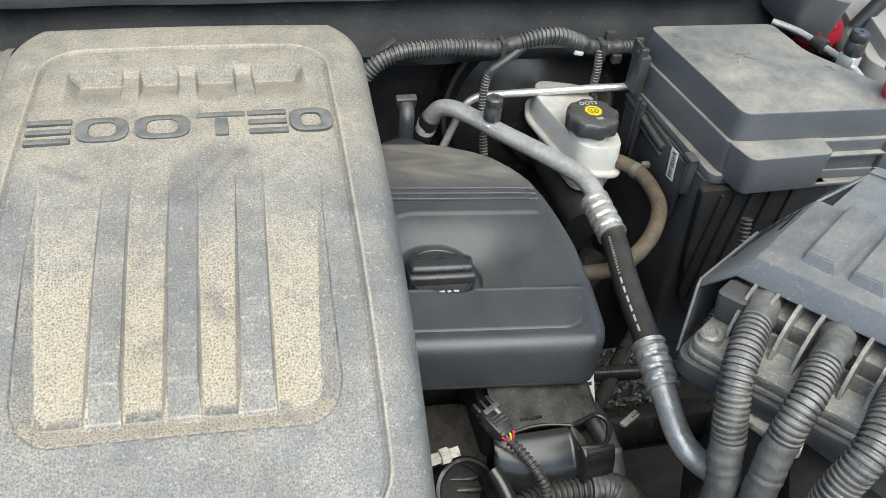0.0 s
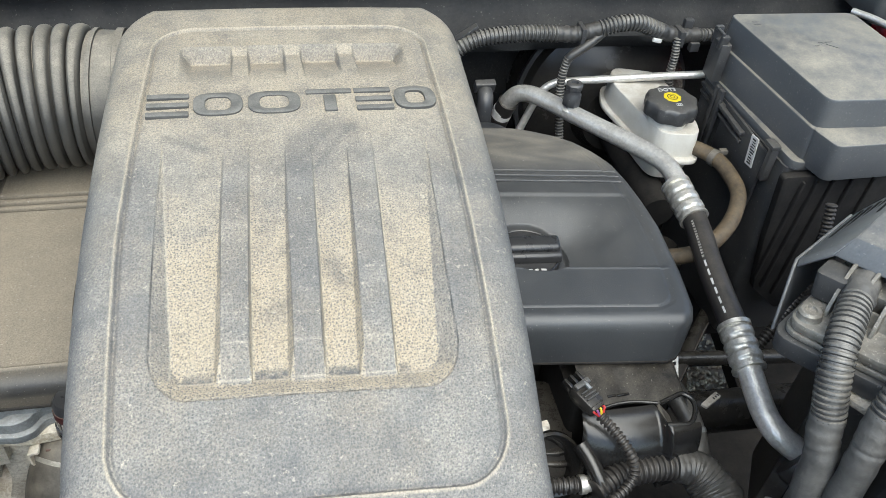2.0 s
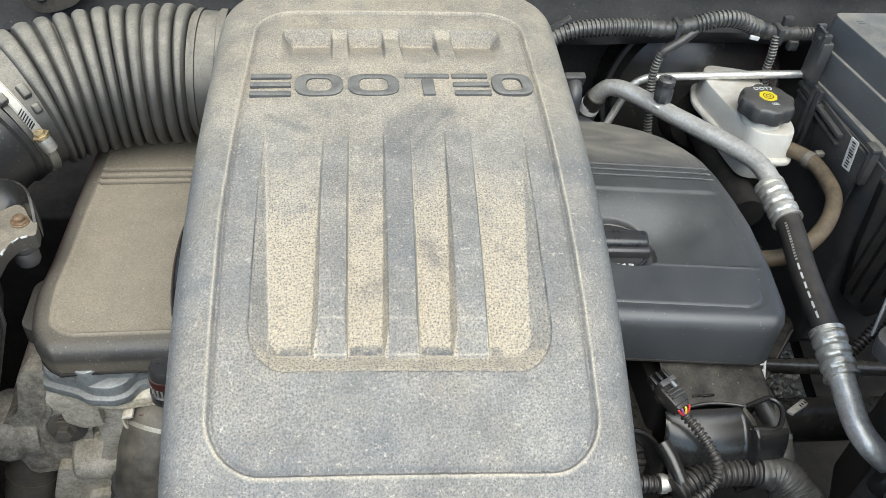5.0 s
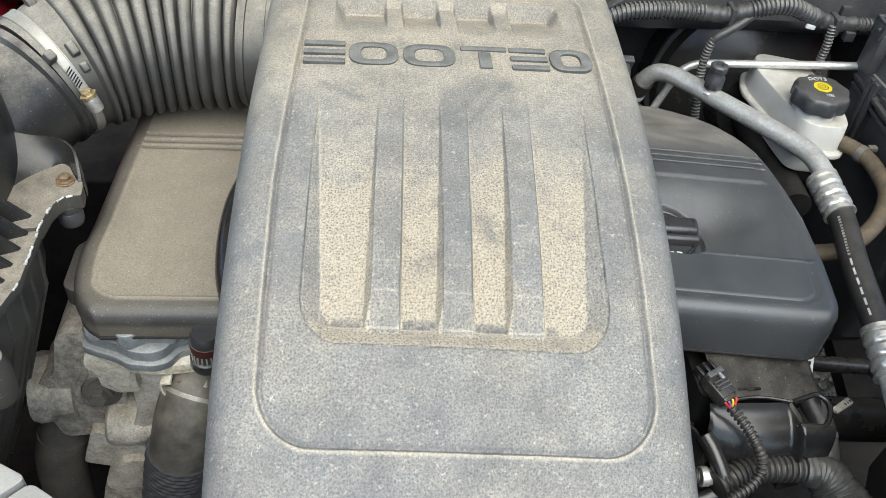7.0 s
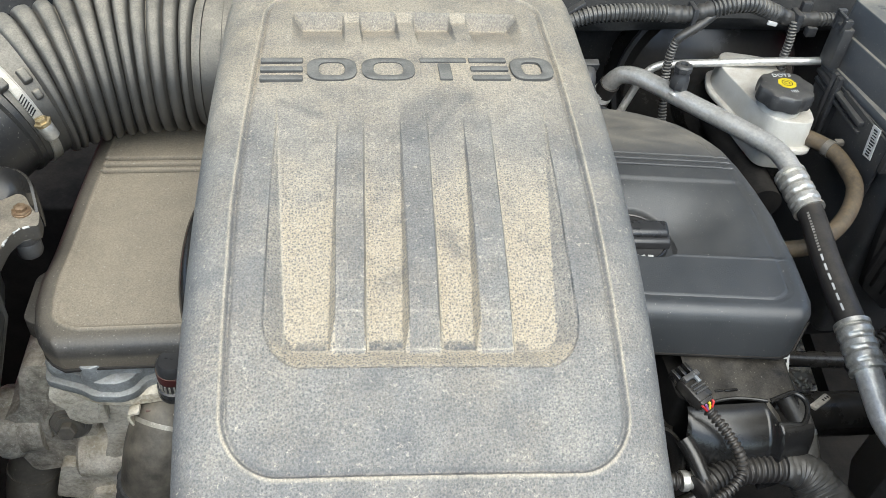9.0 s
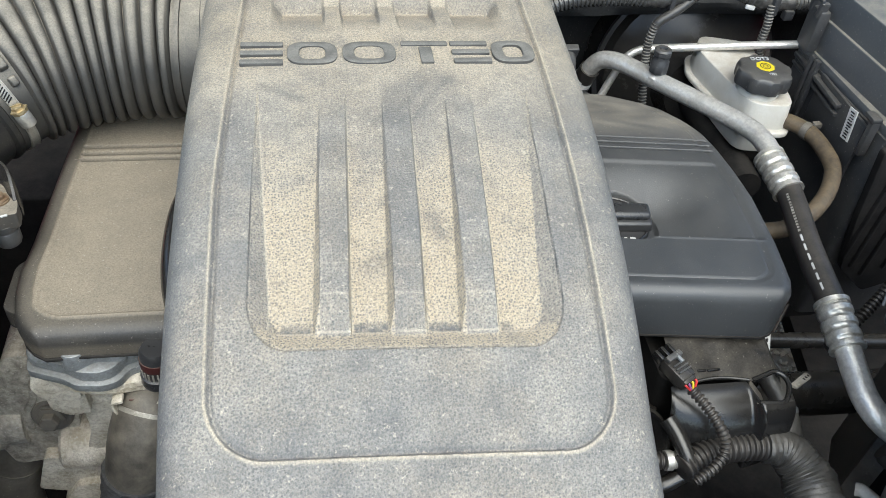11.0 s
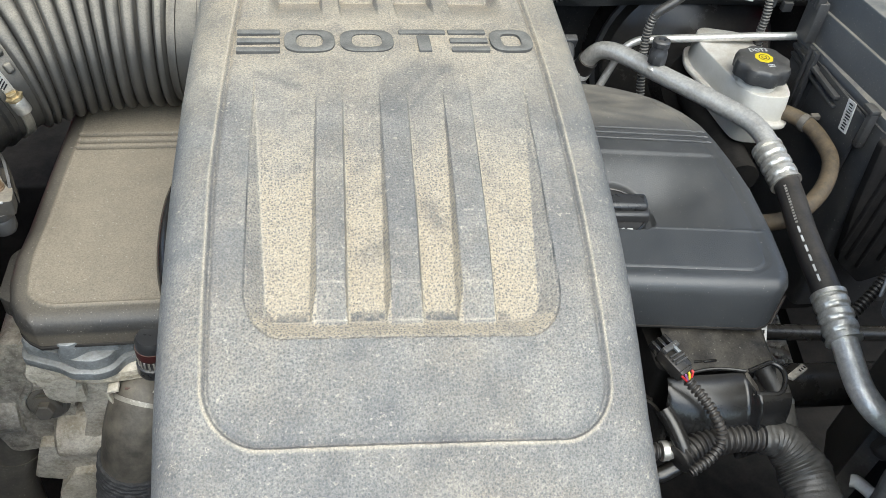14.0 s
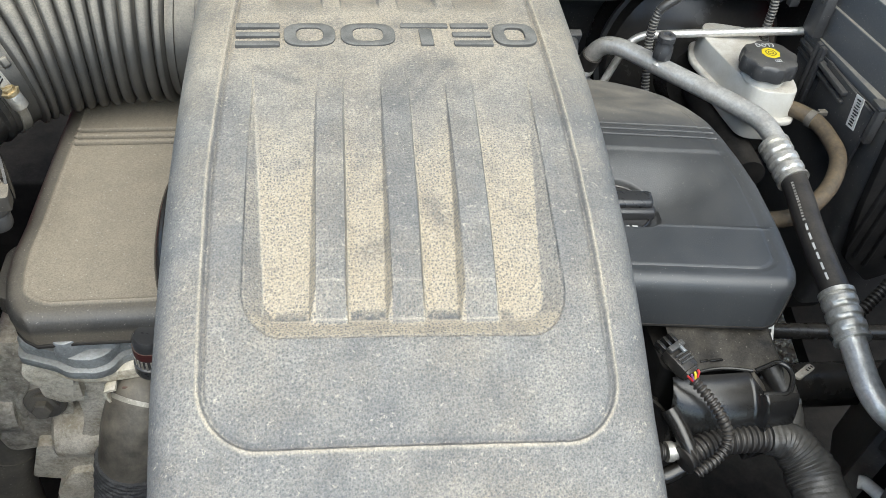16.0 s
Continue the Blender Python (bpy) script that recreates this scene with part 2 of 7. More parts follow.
M_FIN = surface("dirty_fin_casting", (0.34, 0.325, 0.29), (0.12, 0.112, 0.098), 0.42, 0.40, scale=38, fine=330, bump=0.9, dust=0.4, dust_color=(0.33, 0.285, 0.215), even=0.0, flecks=0.45, fleck_at=0.62)
M_CASTD = surface("dirty_casting", (0.66, 0.61, 0.525), (0.26, 0.235, 0.195), 0.65, 0.05, scale=62, fine=230, bump=3.2, dust=0.35, dust_color=(0.46, 0.39, 0.29), flecks=0.7, fleck_size=360, fine_amp=0.5, fleck_at=0.62)
M_BLUE = surface("blue_grey_gasket_metal", (0.27, 0.295, 0.315), (0.17, 0.185, 0.20), 0.38, 0.3, scale=45, fine=400, bump=0.6, dust=0.2, flecks=0.4, fine_amp=0.4)
M_ZINC = surface("zinc_steel", (0.74, 0.72, 0.67), (0.46, 0.44, 0.39), 0.34, 0.7, scale=120, fine=500, bump=0.5, dust=0.15)
M_RUST = surface("rusty_bolt", (0.17, 0.105, 0.06), (0.30, 0.22, 0.14), 0.55, 0.4, scale=300)
M_WHITE = surface("milky_tank_plastic", (0.64, 0.635, 0.60), (0.54, 0.525, 0.47), 0.34, scale=30, fine=500, bump=0.06, dust=0.6, dust_color=(0.23, 0.165, 0.095), even=0.0, fine_amp=0.08)
M_CAP = surface("moulded_black_cap", (0.026, 0.027, 0.029), (0.036, 0.036, 0.038), 0.30, scale=60, dust=0.02)
M_YELLOW = surface("yellow_print", (0.78, 0.62, 0.02), (0.70, 0.54, 0.03), 0.5, scale=120)
M_PRINT = surface("white_print", (0.62, 0.62, 0.60), (0.5, 0.5, 0.48), 0.6, scale=200)
M_LABEL = surface("paper_label", (0.72, 0.72, 0.70), (0.62, 0.61, 0.58), 0.6, scale=80)
M_INK = surface("black_print", (0.02, 0.02, 0.02), (0.03, 0.03, 0.03), 0.6, scale=80)
M_BROWN = surface("brown_dusty_hose", (0.062, 0.049, 0.036), (0.155, 0.115, 0.070), 0.6, scale=75, fine=320, bump=0.5, dust=0.25, dust_color=(0.23, 0.175, 0.105), even=0.0)
M_GREY = surface("pale_grey_plastic", (0.27, 0.267, 0.257), (0.21, 0.206, 0.196), 0.5, scale=14, dust=0.6, dust_color=(0.45, 0.415, 0.345), even=0.2)
M_BODY = surface("red_body_paint", (0.40, 0.015, 0.03), (0.33, 0.012, 0.022), 0.3, scale=20, dust=0.06)
M_DRED = surface("dull_red_rubber", (0.060, 0.010, 0.011), (0.035, 0.010, 0.010), 0.5, scale=120, dust=0.2)
M_REDCAP = surface("red_soft_plastic", (0.70, 0.03, 0.035), (0.62, 0.02, 0.03), 0.45, scale=40, dust=0.06)
M_FELT = surface("insulation_felt", (0.022, 0.023, 0.025), (0.046, 0.046, 0.045), 0.7, scale=13, fine=260, bump=0.9, dust=0.22, dust_color=(0.13, 0.122, 0.108), even=0.0, flecks=0.12, settle=(-0.2, 0.8), spec=0.12)
M_PAD = surface("dusty_felt_pad", (0.050, 0.046, 0.041), (0.088, 0.080, 0.069), 0.8, scale=45, fine=300, bump=1.2, dust=0.25, dust_color=(0.17, 0.15, 0.122), even=0.0, flecks=0.2, settle=(-0.2, 0.8), spec=0.12)
M_CLAMP = surface("clamp_band", (0.50, 0.48, 0.43), (0.38, 0.35, 0.3), 0.4, 0.5, scale=40, dust=0.3)
M_BRAID = surface("braided_sleeve", (0.06, 0.06, 0.062), (0.025, 0.025, 0.025), 0.6, scale=300, fine=1500, bump=0.9)
M_BRASS = surface("yellow_zinc", (0.62, 0.50, 0.29), (0.40, 0.31, 0.17), 0.34, 0.7, scale=160, fine=500, bump=0.4, dust=0.2)
M_WRED = surface("red_wire", (0.55, 0.03, 0.03), None, 0.45, scale=90)
M_WYEL = surface("yellow_wire", (0.75, 0.60, 0.05), None, 0.45, scale=90)
M_WPUR = surface("purple_wire", (0.28, 0.10, 0.30), None, 0.45, scale=90)
M_GLOSS = surface("glossy_black_plastic", (0.010, 0.010, 0.011), (0.016, 0.016, 0.016), 0.20, scale=40, dust=0.06, dust_color=(0.3, 0.26, 0.19))
M_SKIN = surface("grimy_black_plastic", (0.018, 0.018, 0.019), (0.032, 0.030, 0.027), 0.24, scale=22, fine=300, dust=0.20, dust_color=(0.24, 0.205, 0.155), even=0.0, spec=0.35, settle=(0.4, 1.0))
M_PANEL = surface("streaked_black_panel", (0.009, 0.009, 0.010), (0.017, 0.016, 0.015), 0.34, scale=34, fine=300, dust=0.30, dust_color=(0.22, 0.195, 0.155), even=-1.6, spec=0.14, settle=(0.5, 1.0), flecks=0.15)
M_TANK = surface("grey_black_tank", (0.085, 0.088, 0.090), (0.115, 0.116, 0.114), 0.40, scale=12, dust=0.30, dust_color=(0.36, 0.34, 0.30), settle=(0.5, 1.0))
M_NECK = surface("moulded_neck_plastic", (0.017, 0.018, 0.020), (0.034, 0.033, 0.031), 0.30, spec=0.32, scale=26, dust=0.8, dust_color=(0.34, 0.305, 0.25), even=0.0, flecks=0.25, fleck_size=700, settle=(0.45, 0.97))
M_GRAVEL = surface("gravel_stone", (0.52, 0.43, 0.33), (0.34, 0.285, 0.23), 0.9, scale=6, fine=90, bump=0.8)
M_STONE = surface("pebble", (0.66, 0.55, 0.42), (0.40, 0.335, 0.27), 0.85, scale=60, fine=300, bump=0.5)


# ---- building helpers ----
ORIGIN = {}


def thing(name, at, label, category, group="", kind=""):
    ob = new(name)
    ob.location = at
    ob.empty_display_size = 0.02
    ORIGIN[ob.name] = Vector(at)
    return tagged(ob, label, category, group, kind)


def finish(name, me, material, parent, label="", angle=40):
    me.materials.append(material)
    me.shade_smooth()
    me.set_sharp_from_angle(angle=radians(angle))
    ob = new(name, me)
    if parent is not None:
        o = ORIGIN[parent.name]
        me.transform(Matrix.Translation(-o))
        ob.parent = parent
        ORIGIN[ob.name] = o
    else:
        ORIGIN[ob.name] = Vector((0, 0, 0))
    if label:
        ob["label"] = label
    return ob


def part(name, bm, material, parent, label="", angle=40):
    bmesh.ops.recalc_face_normals(bm, faces=bm.faces)
    me = bpy.data.meshes.new(name)
    bm.to_mesh(me)
    bm.free()
    return finish(name, me, material, parent, label, angle)


def solo(name, bm, material, label, category, at=(0, 0, 0), group="", kind="", angle=40):
    """A thing of one mesh, with its origin at its base."""
    bmesh.ops.recalc_face_normals(bm, faces=bm.faces)
    me = bpy.data.meshes.new(name)
    bm.to_mesh(me)
    bm.free()
    ob = finish(name, me, material, None, "", angle)
    me.transform(Matrix.Translation(-Vector(at)))
    ob.location = at
    ORIGIN[ob.name] = Vector(at)
    return tagged(ob, label, category, group, kind)


def B():
    return bmesh.new()


def box(bm, c, size, rot=(0, 0, 0), bev=0.002, seg=2, taper=(1, 1)):
    """A bevelled block; taper shrinks its top."""
    tmp = bmesh.new()
    bmesh.ops.create_cube(tmp, size=1.0)
    for v in tmp.verts:
        if v.co.z > 0:
            v.co.x *= taper[0]
            v.co.y *= taper[1]
        v.co = Vector((v.co.x * size[0], v.co.y * size[1], v.co.z * size[2]))
    if bev:
        bmesh.ops.bevel(tmp, geom=tmp.edges[:], offset=bev, segments=seg, profile=0.5, affect="EDGES", clamp_overlap=True)
    tmp.transform(pose(*c, *rot))
    absorb(bm, tmp)
    return bm


def absorb(bm, tmp):
    me = bpy.data.meshes.new("tmp")
    tmp.to_mesh(me)
    tmp.free()
    bm.from_mesh(me)
    bpy.data.meshes.remove(me)


def smooth_path(pts, n=8):
    """Catmull-Rom through the points."""
    p = [Vector(q) for q in pts]
    p = [p[0] * 2 - p[1]] + p + [p[-1] * 2 - p[-2]]
    out = []
    for i in range(1, len(p) - 2):
        a, b, c, d = p[i - 1:i + 3]
        for k in range(n):
            t = k / n
            out.append(0.5 * (2 * b + (c - a) * t + (2 * a - 5 * b + 4 * c - d) * t * t + (3 * b - a - 3 * c + d) * t ** 3))
    out.append(p[-2])
    return out


def resample(path, step):
    """Points at even steps along a path, with their distance."""
    lens = [0.0]
    for a, b in zip(path, path[1:]):
        lens.append(lens[-1] + (b - a).length)
    n = max(2, int(round(lens[-1] / step)))
    out, j = [], 0
    for i in range(n + 1):
        s = lens[-1] * i / n
        while j < len(lens) - 2 and lens[j + 1] < s:
            j += 1
        f = (s - lens[j]) / max(1e-9, lens[j + 1] - lens[j])
        out.append((path[j].lerp(path[j + 1], min(1, f)), s))
    return out, lens[-1]


def sweep(bm, path, radius, seg=14, caps=True, shape=None):
    """A tube along a path; radius: a number, or a list with one for each point."""
    path = [Vector(p) for p in path]
    rs = radius if isinstance(radius, (list, tuple)) else [radius] * len(path)
    n = None
    rings = []
    for i, p in enumerate(path):
        t = (path[min(i + 1, len(path) - 1)] - path[max(i - 1, 0)]).normalized()
        if n is None:
            n = t.orthogonal().normalized()
        n = (n - t * n.dot(t)).normalized()
        b = t.cross(n)
        rings.append([bm.verts.new(p + (n * math.cos(a) + b * math.sin(a)) * (rs[i] if shape is None else rs[i] * shape(i / (len(path) - 1), a))) for a in (2 * math.pi * k / seg for k in range(seg))])
    for r0, r1 in zip(rings, rings[1:]):
        for k in range(seg):
            bm.faces.new((r0[k], r0[(k + 1) % seg], r1[(k + 1) % seg], r1[k]))
    if caps:
        bm.faces.new(rings[0][::-1])
        bm.faces.new(rings[-1])
    return bm


def tube(bm, pts, r, seg=14, n=8):
    return sweep(bm, smooth_path(pts, n), r, seg)


def lathe(bm, origin, axis, profile, seg=28):
    """Turned shape: (radius, height) along axis."""
    q = Vector(axis).to_track_quat("Z", "Y").to_matrix().to_4x4()
    m = Matrix.Translation(origin) @ q
    rings = []
    for r, h in profile:
        rings.append([bm.verts.new(m @ Vector((r * math.cos(2 * math.pi * k / seg), r * math.sin(2 * math.pi * k / seg), h))) for k in range(seg)])
    for r0, r1 in zip(rings, rings[1:]):
        for k in range(seg):
            bm.faces.new((r0[k], r0[(k + 1) % seg], r1[(k + 1) % seg], r1[k]))
    bm.faces.new(rings[0][::-1])
    bm.faces.new(rings[-1])
    return bm


def prism(bm, poly, z0, z1, bev=0.003, seg=3, m=None, shrink=1.0, bottom=False):
    """A polygon drawn up from z0 to z1 with rounded edges; shrink scales its foot about the middle."""
    tmp = bmesh.new()
    cx, cy = sum(p[0] for p in poly) / len(poly), sum(p[1] for p in poly) / len(poly)
    lo = [tmp.verts.new((cx + (x - cx) * shrink, cy + (y - cy) * shrink, z0)) for x, y in poly]
    hi = [tmp.verts.new((x, y, z1)) for x, y in poly]
    n = len(poly)
    tmp.faces.new(lo[::-1])
    tmp.faces.new(hi)
    for i in range(n):
        tmp.faces.new((lo[i], lo[(i + 1) % n], hi[(i + 1) % n], hi[i]))
    bmesh.ops.recalc_face_normals(tmp, faces=tmp.faces)
    if bev:
        es = [e for e in tmp.edges if bottom or not all(abs(v.co.z - z0) < 1e-9 for v in e.verts)]
        bmesh.ops.bevel(tmp, geom=es, offset=bev, segments=seg, profile=0.5, affect="EDGES", clamp_overlap=True)
    if m is not None:
        tmp.transform(m)
    absorb(bm, tmp)
    return bm


def rounded(poly, r, n=5):
    """A polygon with its corners rounded."""
    out = []
    k = len(poly)
    for i in range(k):
        p, a, b = Vector(poly[i]), Vector(poly[i - 1]), Vector(poly[(i + 1) % k])
        u, v = (a - p), (b - p)
        d = min(r, u.length * 0.45, v.length * 0.45)
        s, e = p + u.normalized() * d, p + v.normalized() * d
        for j in range(n + 1):
            t = j / n
            q = s * (1 - t) ** 2 + p * 2 * t * (1 - t) + e * t * t
            out.append((q.x, q.y))
    return out


def sstep(a, b, x):
    t = np.clip((x - a) / (b - a), 0, 1)
    return t * t * (3 - 2 * t)


def sheet(name, ys, left, right, height, nx, skirt, material, parent, label="", dust=None, angle=50, under=0.0, skirt_dust=0.0):
    """A moulded shell: rows along y between two edges, a height over them, and a skirt round the rim.
    height(x, y, s): s is the distance in from the rim."""
    ys = np.asarray(ys)
    u = np.linspace(0, 1, nx)
    xl, xr = left(ys), right(ys)
    X = xl[:, None] + (xr - xl)[:, None] * u[None, :]
    Y = np.repeat(ys[:, None], nx, 1)
    Z = height(X, Y)
    ny = len(ys)
    verts = np.stack([X, Y, Z], -1).reshape(-1, 3).tolist()
    faces = []
    for j in range(ny - 1):
        for i in range(nx - 1):
            a = j * nx + i
            faces.append((a, a + 1, a + nx + 1, a + nx))
    rim = [i for i in range(nx)] + [j * nx + nx - 1 for j in range(1, ny)] + [(ny - 1) * nx + i for i in range(nx - 2, -1, -1)] + [j * nx for j in range(ny - 2, 0, -1)]
    prev = rim
    cx, cy = float(X.mean()), float(Y.mean())
    for k in range(1, 4):
        cur = []
        for r in rim:
            x, y, z = verts[r]
            f = 1 - under * k / 3
            cur.append(len(verts))
            verts.append([cx + (x - cx) * f, cy + (y - cy) * f, z - skirt * k / 3])
        for i in range(len(rim)):
            i2 = (i + 1) % len(rim)
            faces.append((prev[i2], prev[i], cur[i], cur[i2]))
        prev = cur
    me = bpy.data.meshes.new(name)
    me.from_pydata(verts, [], faces)
    if dust is not None:
        for key, fn in dust.items():
            at = me.attributes.new(key, "FLOAT", "POINT")
            d = np.full(len(verts), skirt_dust, np.float32)
            d[:ny * nx] = fn(X, Y).reshape(-1)
            at.data.foreach_set("value", d)
    return finish(name, me, material, parent, label, angle)


def upright(bm, poly, y0, y1, bev=0.006, seg=3):
    """A polygon in x and z with its face at y0, drawn back to y1."""
    tmp = bmesh.new()
    prism(tmp, poly, -y1, -y0, bev, seg)
    tmp.transform(pose(0, 0, 0, 90, 0, 0))
    absorb(bm, tmp)
    return bm


def letters(body, size, m, material, parent, name="lettering", depth=0.0003):
    cu = bpy.data.curves.new(name, "FONT")
    cu.body, cu.size, cu.extrude, cu.align_x, cu.align_y = body, size, depth, "CENTER", "CENTER"
    ob = new(name, cu)
    me = bpy.data.meshes.new_from_object(ob.evaluated_get(bpy.context.evaluated_depsgraph_get()))
    bpy.data.objects.remove(ob)
    bpy.data.curves.remove(cu)
    me.transform(m)
    return finish(name, me, material, parent)


def screw(bm, at, axis, r, h, hexed=True):
    lathe(bm, at, axis, [(r * 1.5, 0), (r * 1.5, h * 0.25), (r, h * 0.3), (r, h * 0.9), (r * 0.85, h)], 6 if hexed else 16)
    return bm


# ---- ground under the car ----
bm = B()
bmesh.ops.create_grid(bm, x_segments=40, y_segments=40, size=250)
solo("ground", bm, M_GRAVEL, "pale brown gravel yard under the car", "ground", kind="structure")
rng = random.Random(4)
bm = B()
bmesh.ops.create_icosphere(bm, subdivisions=1, radius=1.0)
ball = [v.co.copy() for v in bm.verts]
skin = [[v.index for v in f.verts] for f in bm.faces]
bm.free()
gv, gf = [], []
for i in range(3000):
    x, y, r = rng.uniform(0.80, 1.25), rng.uniform(0.5, 1.0), rng.uniform(0.002, 0.0065)
    m = pose(x, y, r * 0.4, rng.uniform(0, 90), rng.uniform(0, 90), 0)
    base = len(gv)
    gv += [m @ (v * r * rng.uniform(0.8, 1.2)) for v in ball]
    gf += [[base + k for k in f] for f in skin]
me = bpy.data.meshes.new("gravel")
me.from_pydata(gv, [], gf)
gr = finish("gravel", me, M_STONE, None)
tagged(gr, "loose brown and grey gravel stones on the ground", "gravel", "", "stuff")

# ---- firewall and cowl ----
bm = B()
prof = [(1.3, 1.02), (0.70, 0.975), (0.632, 0.962), (0.620, 0.954), (0.618, 0.947), (0.628, 0.943), (0.632, 0.925), (0.622, 0.905), (0.60, 0.885), (0.605, 0.868), (0.64, 0.855), (0.70, 0.84), (0.71, 0.2), (1.3, 0.2)]
xs = np.linspace(-0.9, 1.25, 90)
cols = []
for i, x in enumerate(xs):
    cols.append([bm.verts.new((x, y + (0.006 * noise.noise((x * 9, y * 14, z * 14)) if 2 < k < 11 else 0), z + (0.004 * noise.noise((x * 7 + 9, y * 9, z * 9)) if 5 < k < 11 else 0))) for k, (y, z) in enumerate(prof)])
for a, b in zip(cols, cols[1:]):
    for k in range(len(prof)):
        bm.faces.new((a[k], a[(k + 1) % len(prof)], b[(k + 1) % len(prof)], b[k]))
solo("wall_firewall", bm, M_FELT, "black felt-covered firewall behind the engine", "firewall", kind="structure", angle=60)
bm = B()
box(bm, (0.0, 0.685, 0.974), (1.75, 0.13, 0.006), (4, 0, 0), 0.002)
solo("trim", bm, M_GREY, "grey plastic cowl strip along the firewall top", "cowl strip", kind="structure")

fp = thing("felt_pad", (-0.18, 0.60, 0.92), "brown-dusted black felt pad with button on the firewall", "insulation pad")
bm = B()
upright(bm, rounded([(-0.216, 0.965), (-0.217, 0.930), (-0.211, 0.917), (-0.198, 0.911), (-0.180, 0.913), (-0.158, 0.922), (-0.146, 0.938), (-0.142, 0.965)], 0.010), 0.590, 0.640, 0.008, 4)
part("pad", bm, M_PAD, fp)
bm = B()
lathe(bm, (-0.1945, 0.592, 0.9335), (0, -1, 0.25), [(0.0085, 0), (0.0085, 0.002), (0.0070, 0.0040), (0.0040, 0.0046), (0.0, 0.0042)], 24)
part("button", bm, M_BOX, fp, "grey plastic fixing button")

# ---- engine block and gearbox mass, coloured near-black as shade, under everything ----
blk = thing("engine_block", (0.2, 0.3, 0.25), "engine block under the plastic covers, near-black for shade", "engine")
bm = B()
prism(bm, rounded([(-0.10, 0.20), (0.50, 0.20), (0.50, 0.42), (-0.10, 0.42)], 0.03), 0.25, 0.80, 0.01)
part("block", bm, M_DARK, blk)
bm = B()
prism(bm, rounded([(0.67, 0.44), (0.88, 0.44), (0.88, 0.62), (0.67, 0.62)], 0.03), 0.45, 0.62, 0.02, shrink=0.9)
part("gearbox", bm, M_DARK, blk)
# added near-black mass that keeps the gap behind the cam cover dark
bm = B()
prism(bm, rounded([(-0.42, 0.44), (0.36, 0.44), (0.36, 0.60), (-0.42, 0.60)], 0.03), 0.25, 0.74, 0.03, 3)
part("rear_dark_mass", bm, M_DARK, blk)
tower = B()
prism(tower, rounded([(-0.60, 0.52), (-0.312, 0.56), (-0.312, 0.68), (-0.60, 0.69)], 0.02), 0.5, 0.862, 0.02, 3)
solo("strut_tower", tower, M_BODY, "red painted strut tower beside the firewall", "body panel", (-0.45, 0.6, 0.5), kind="structure")

# ---- engine cover ----
CX = 0.166


def dome(y):
    return 1.020 - 0.957 * np.maximum(0, 0.29 - y) ** 2.39 - 0.35 * np.maximum(0, y - 0.37) ** 2


Y0, Y1, RC_ = -0.16, 0.452, 0.055


def cov_left(y):
    base = 0.010 + 0.025 * np.clip(y, 0, 0.45)
    d = np.clip(y - (Y1 - RC_), 0, RC_)
    return base + RC_ - np.sqrt(np.maximum(RC_ ** 2 - d ** 2, 0))


def cov_right(y):
    base = 0.310 + 0.058 * np.clip(y, -0.03, 0.45)
    d = np.clip(y - (Y1 - RC_), 0, RC_)
    return base - RC_ + np.sqrt(np.maximum(RC_ ** 2 - d ** 2, 0))


def bead_dist(X, Y):
    xl = 0.0395 + 0.020 * np.maximum(0, Y) + 0.04 * np.maximum(0, Y - 0.13)
    xr = 0.2805 + 0.033 * np.clip(Y, -0.05, 0.36)
    yb, yt = -0.047 - 0.040 * (X - CX), 0.391
    cx, cy, hx, hy = (xl + xr) / 2, (yb + yt) / 2, (xr - xl) / 2, (yt - yb) / 2
    r = 0.034
    qx, qy = np.abs(X - cx) - (hx - r), np.abs(Y - cy) - (hy - r)
    return np.hypot(np.maximum(qx, 0), np.maximum(qy, 0)) + np.minimum(np.maximum(qx, qy), 0) - r


def tilt(X, Y):
    """The recess stands a little askew on the cover."""
    return Y + 0.042 * (X - CX)


# the flat top of each rib: its left edge near and far, its right edge near and far
RIBS = ((0.1070, 0.1130, 0.1240, 0.1310), (0.1525, 0.1580, 0.1700, 0.1770), (0.1965, 0.2040, 0.2150, 0.2230))


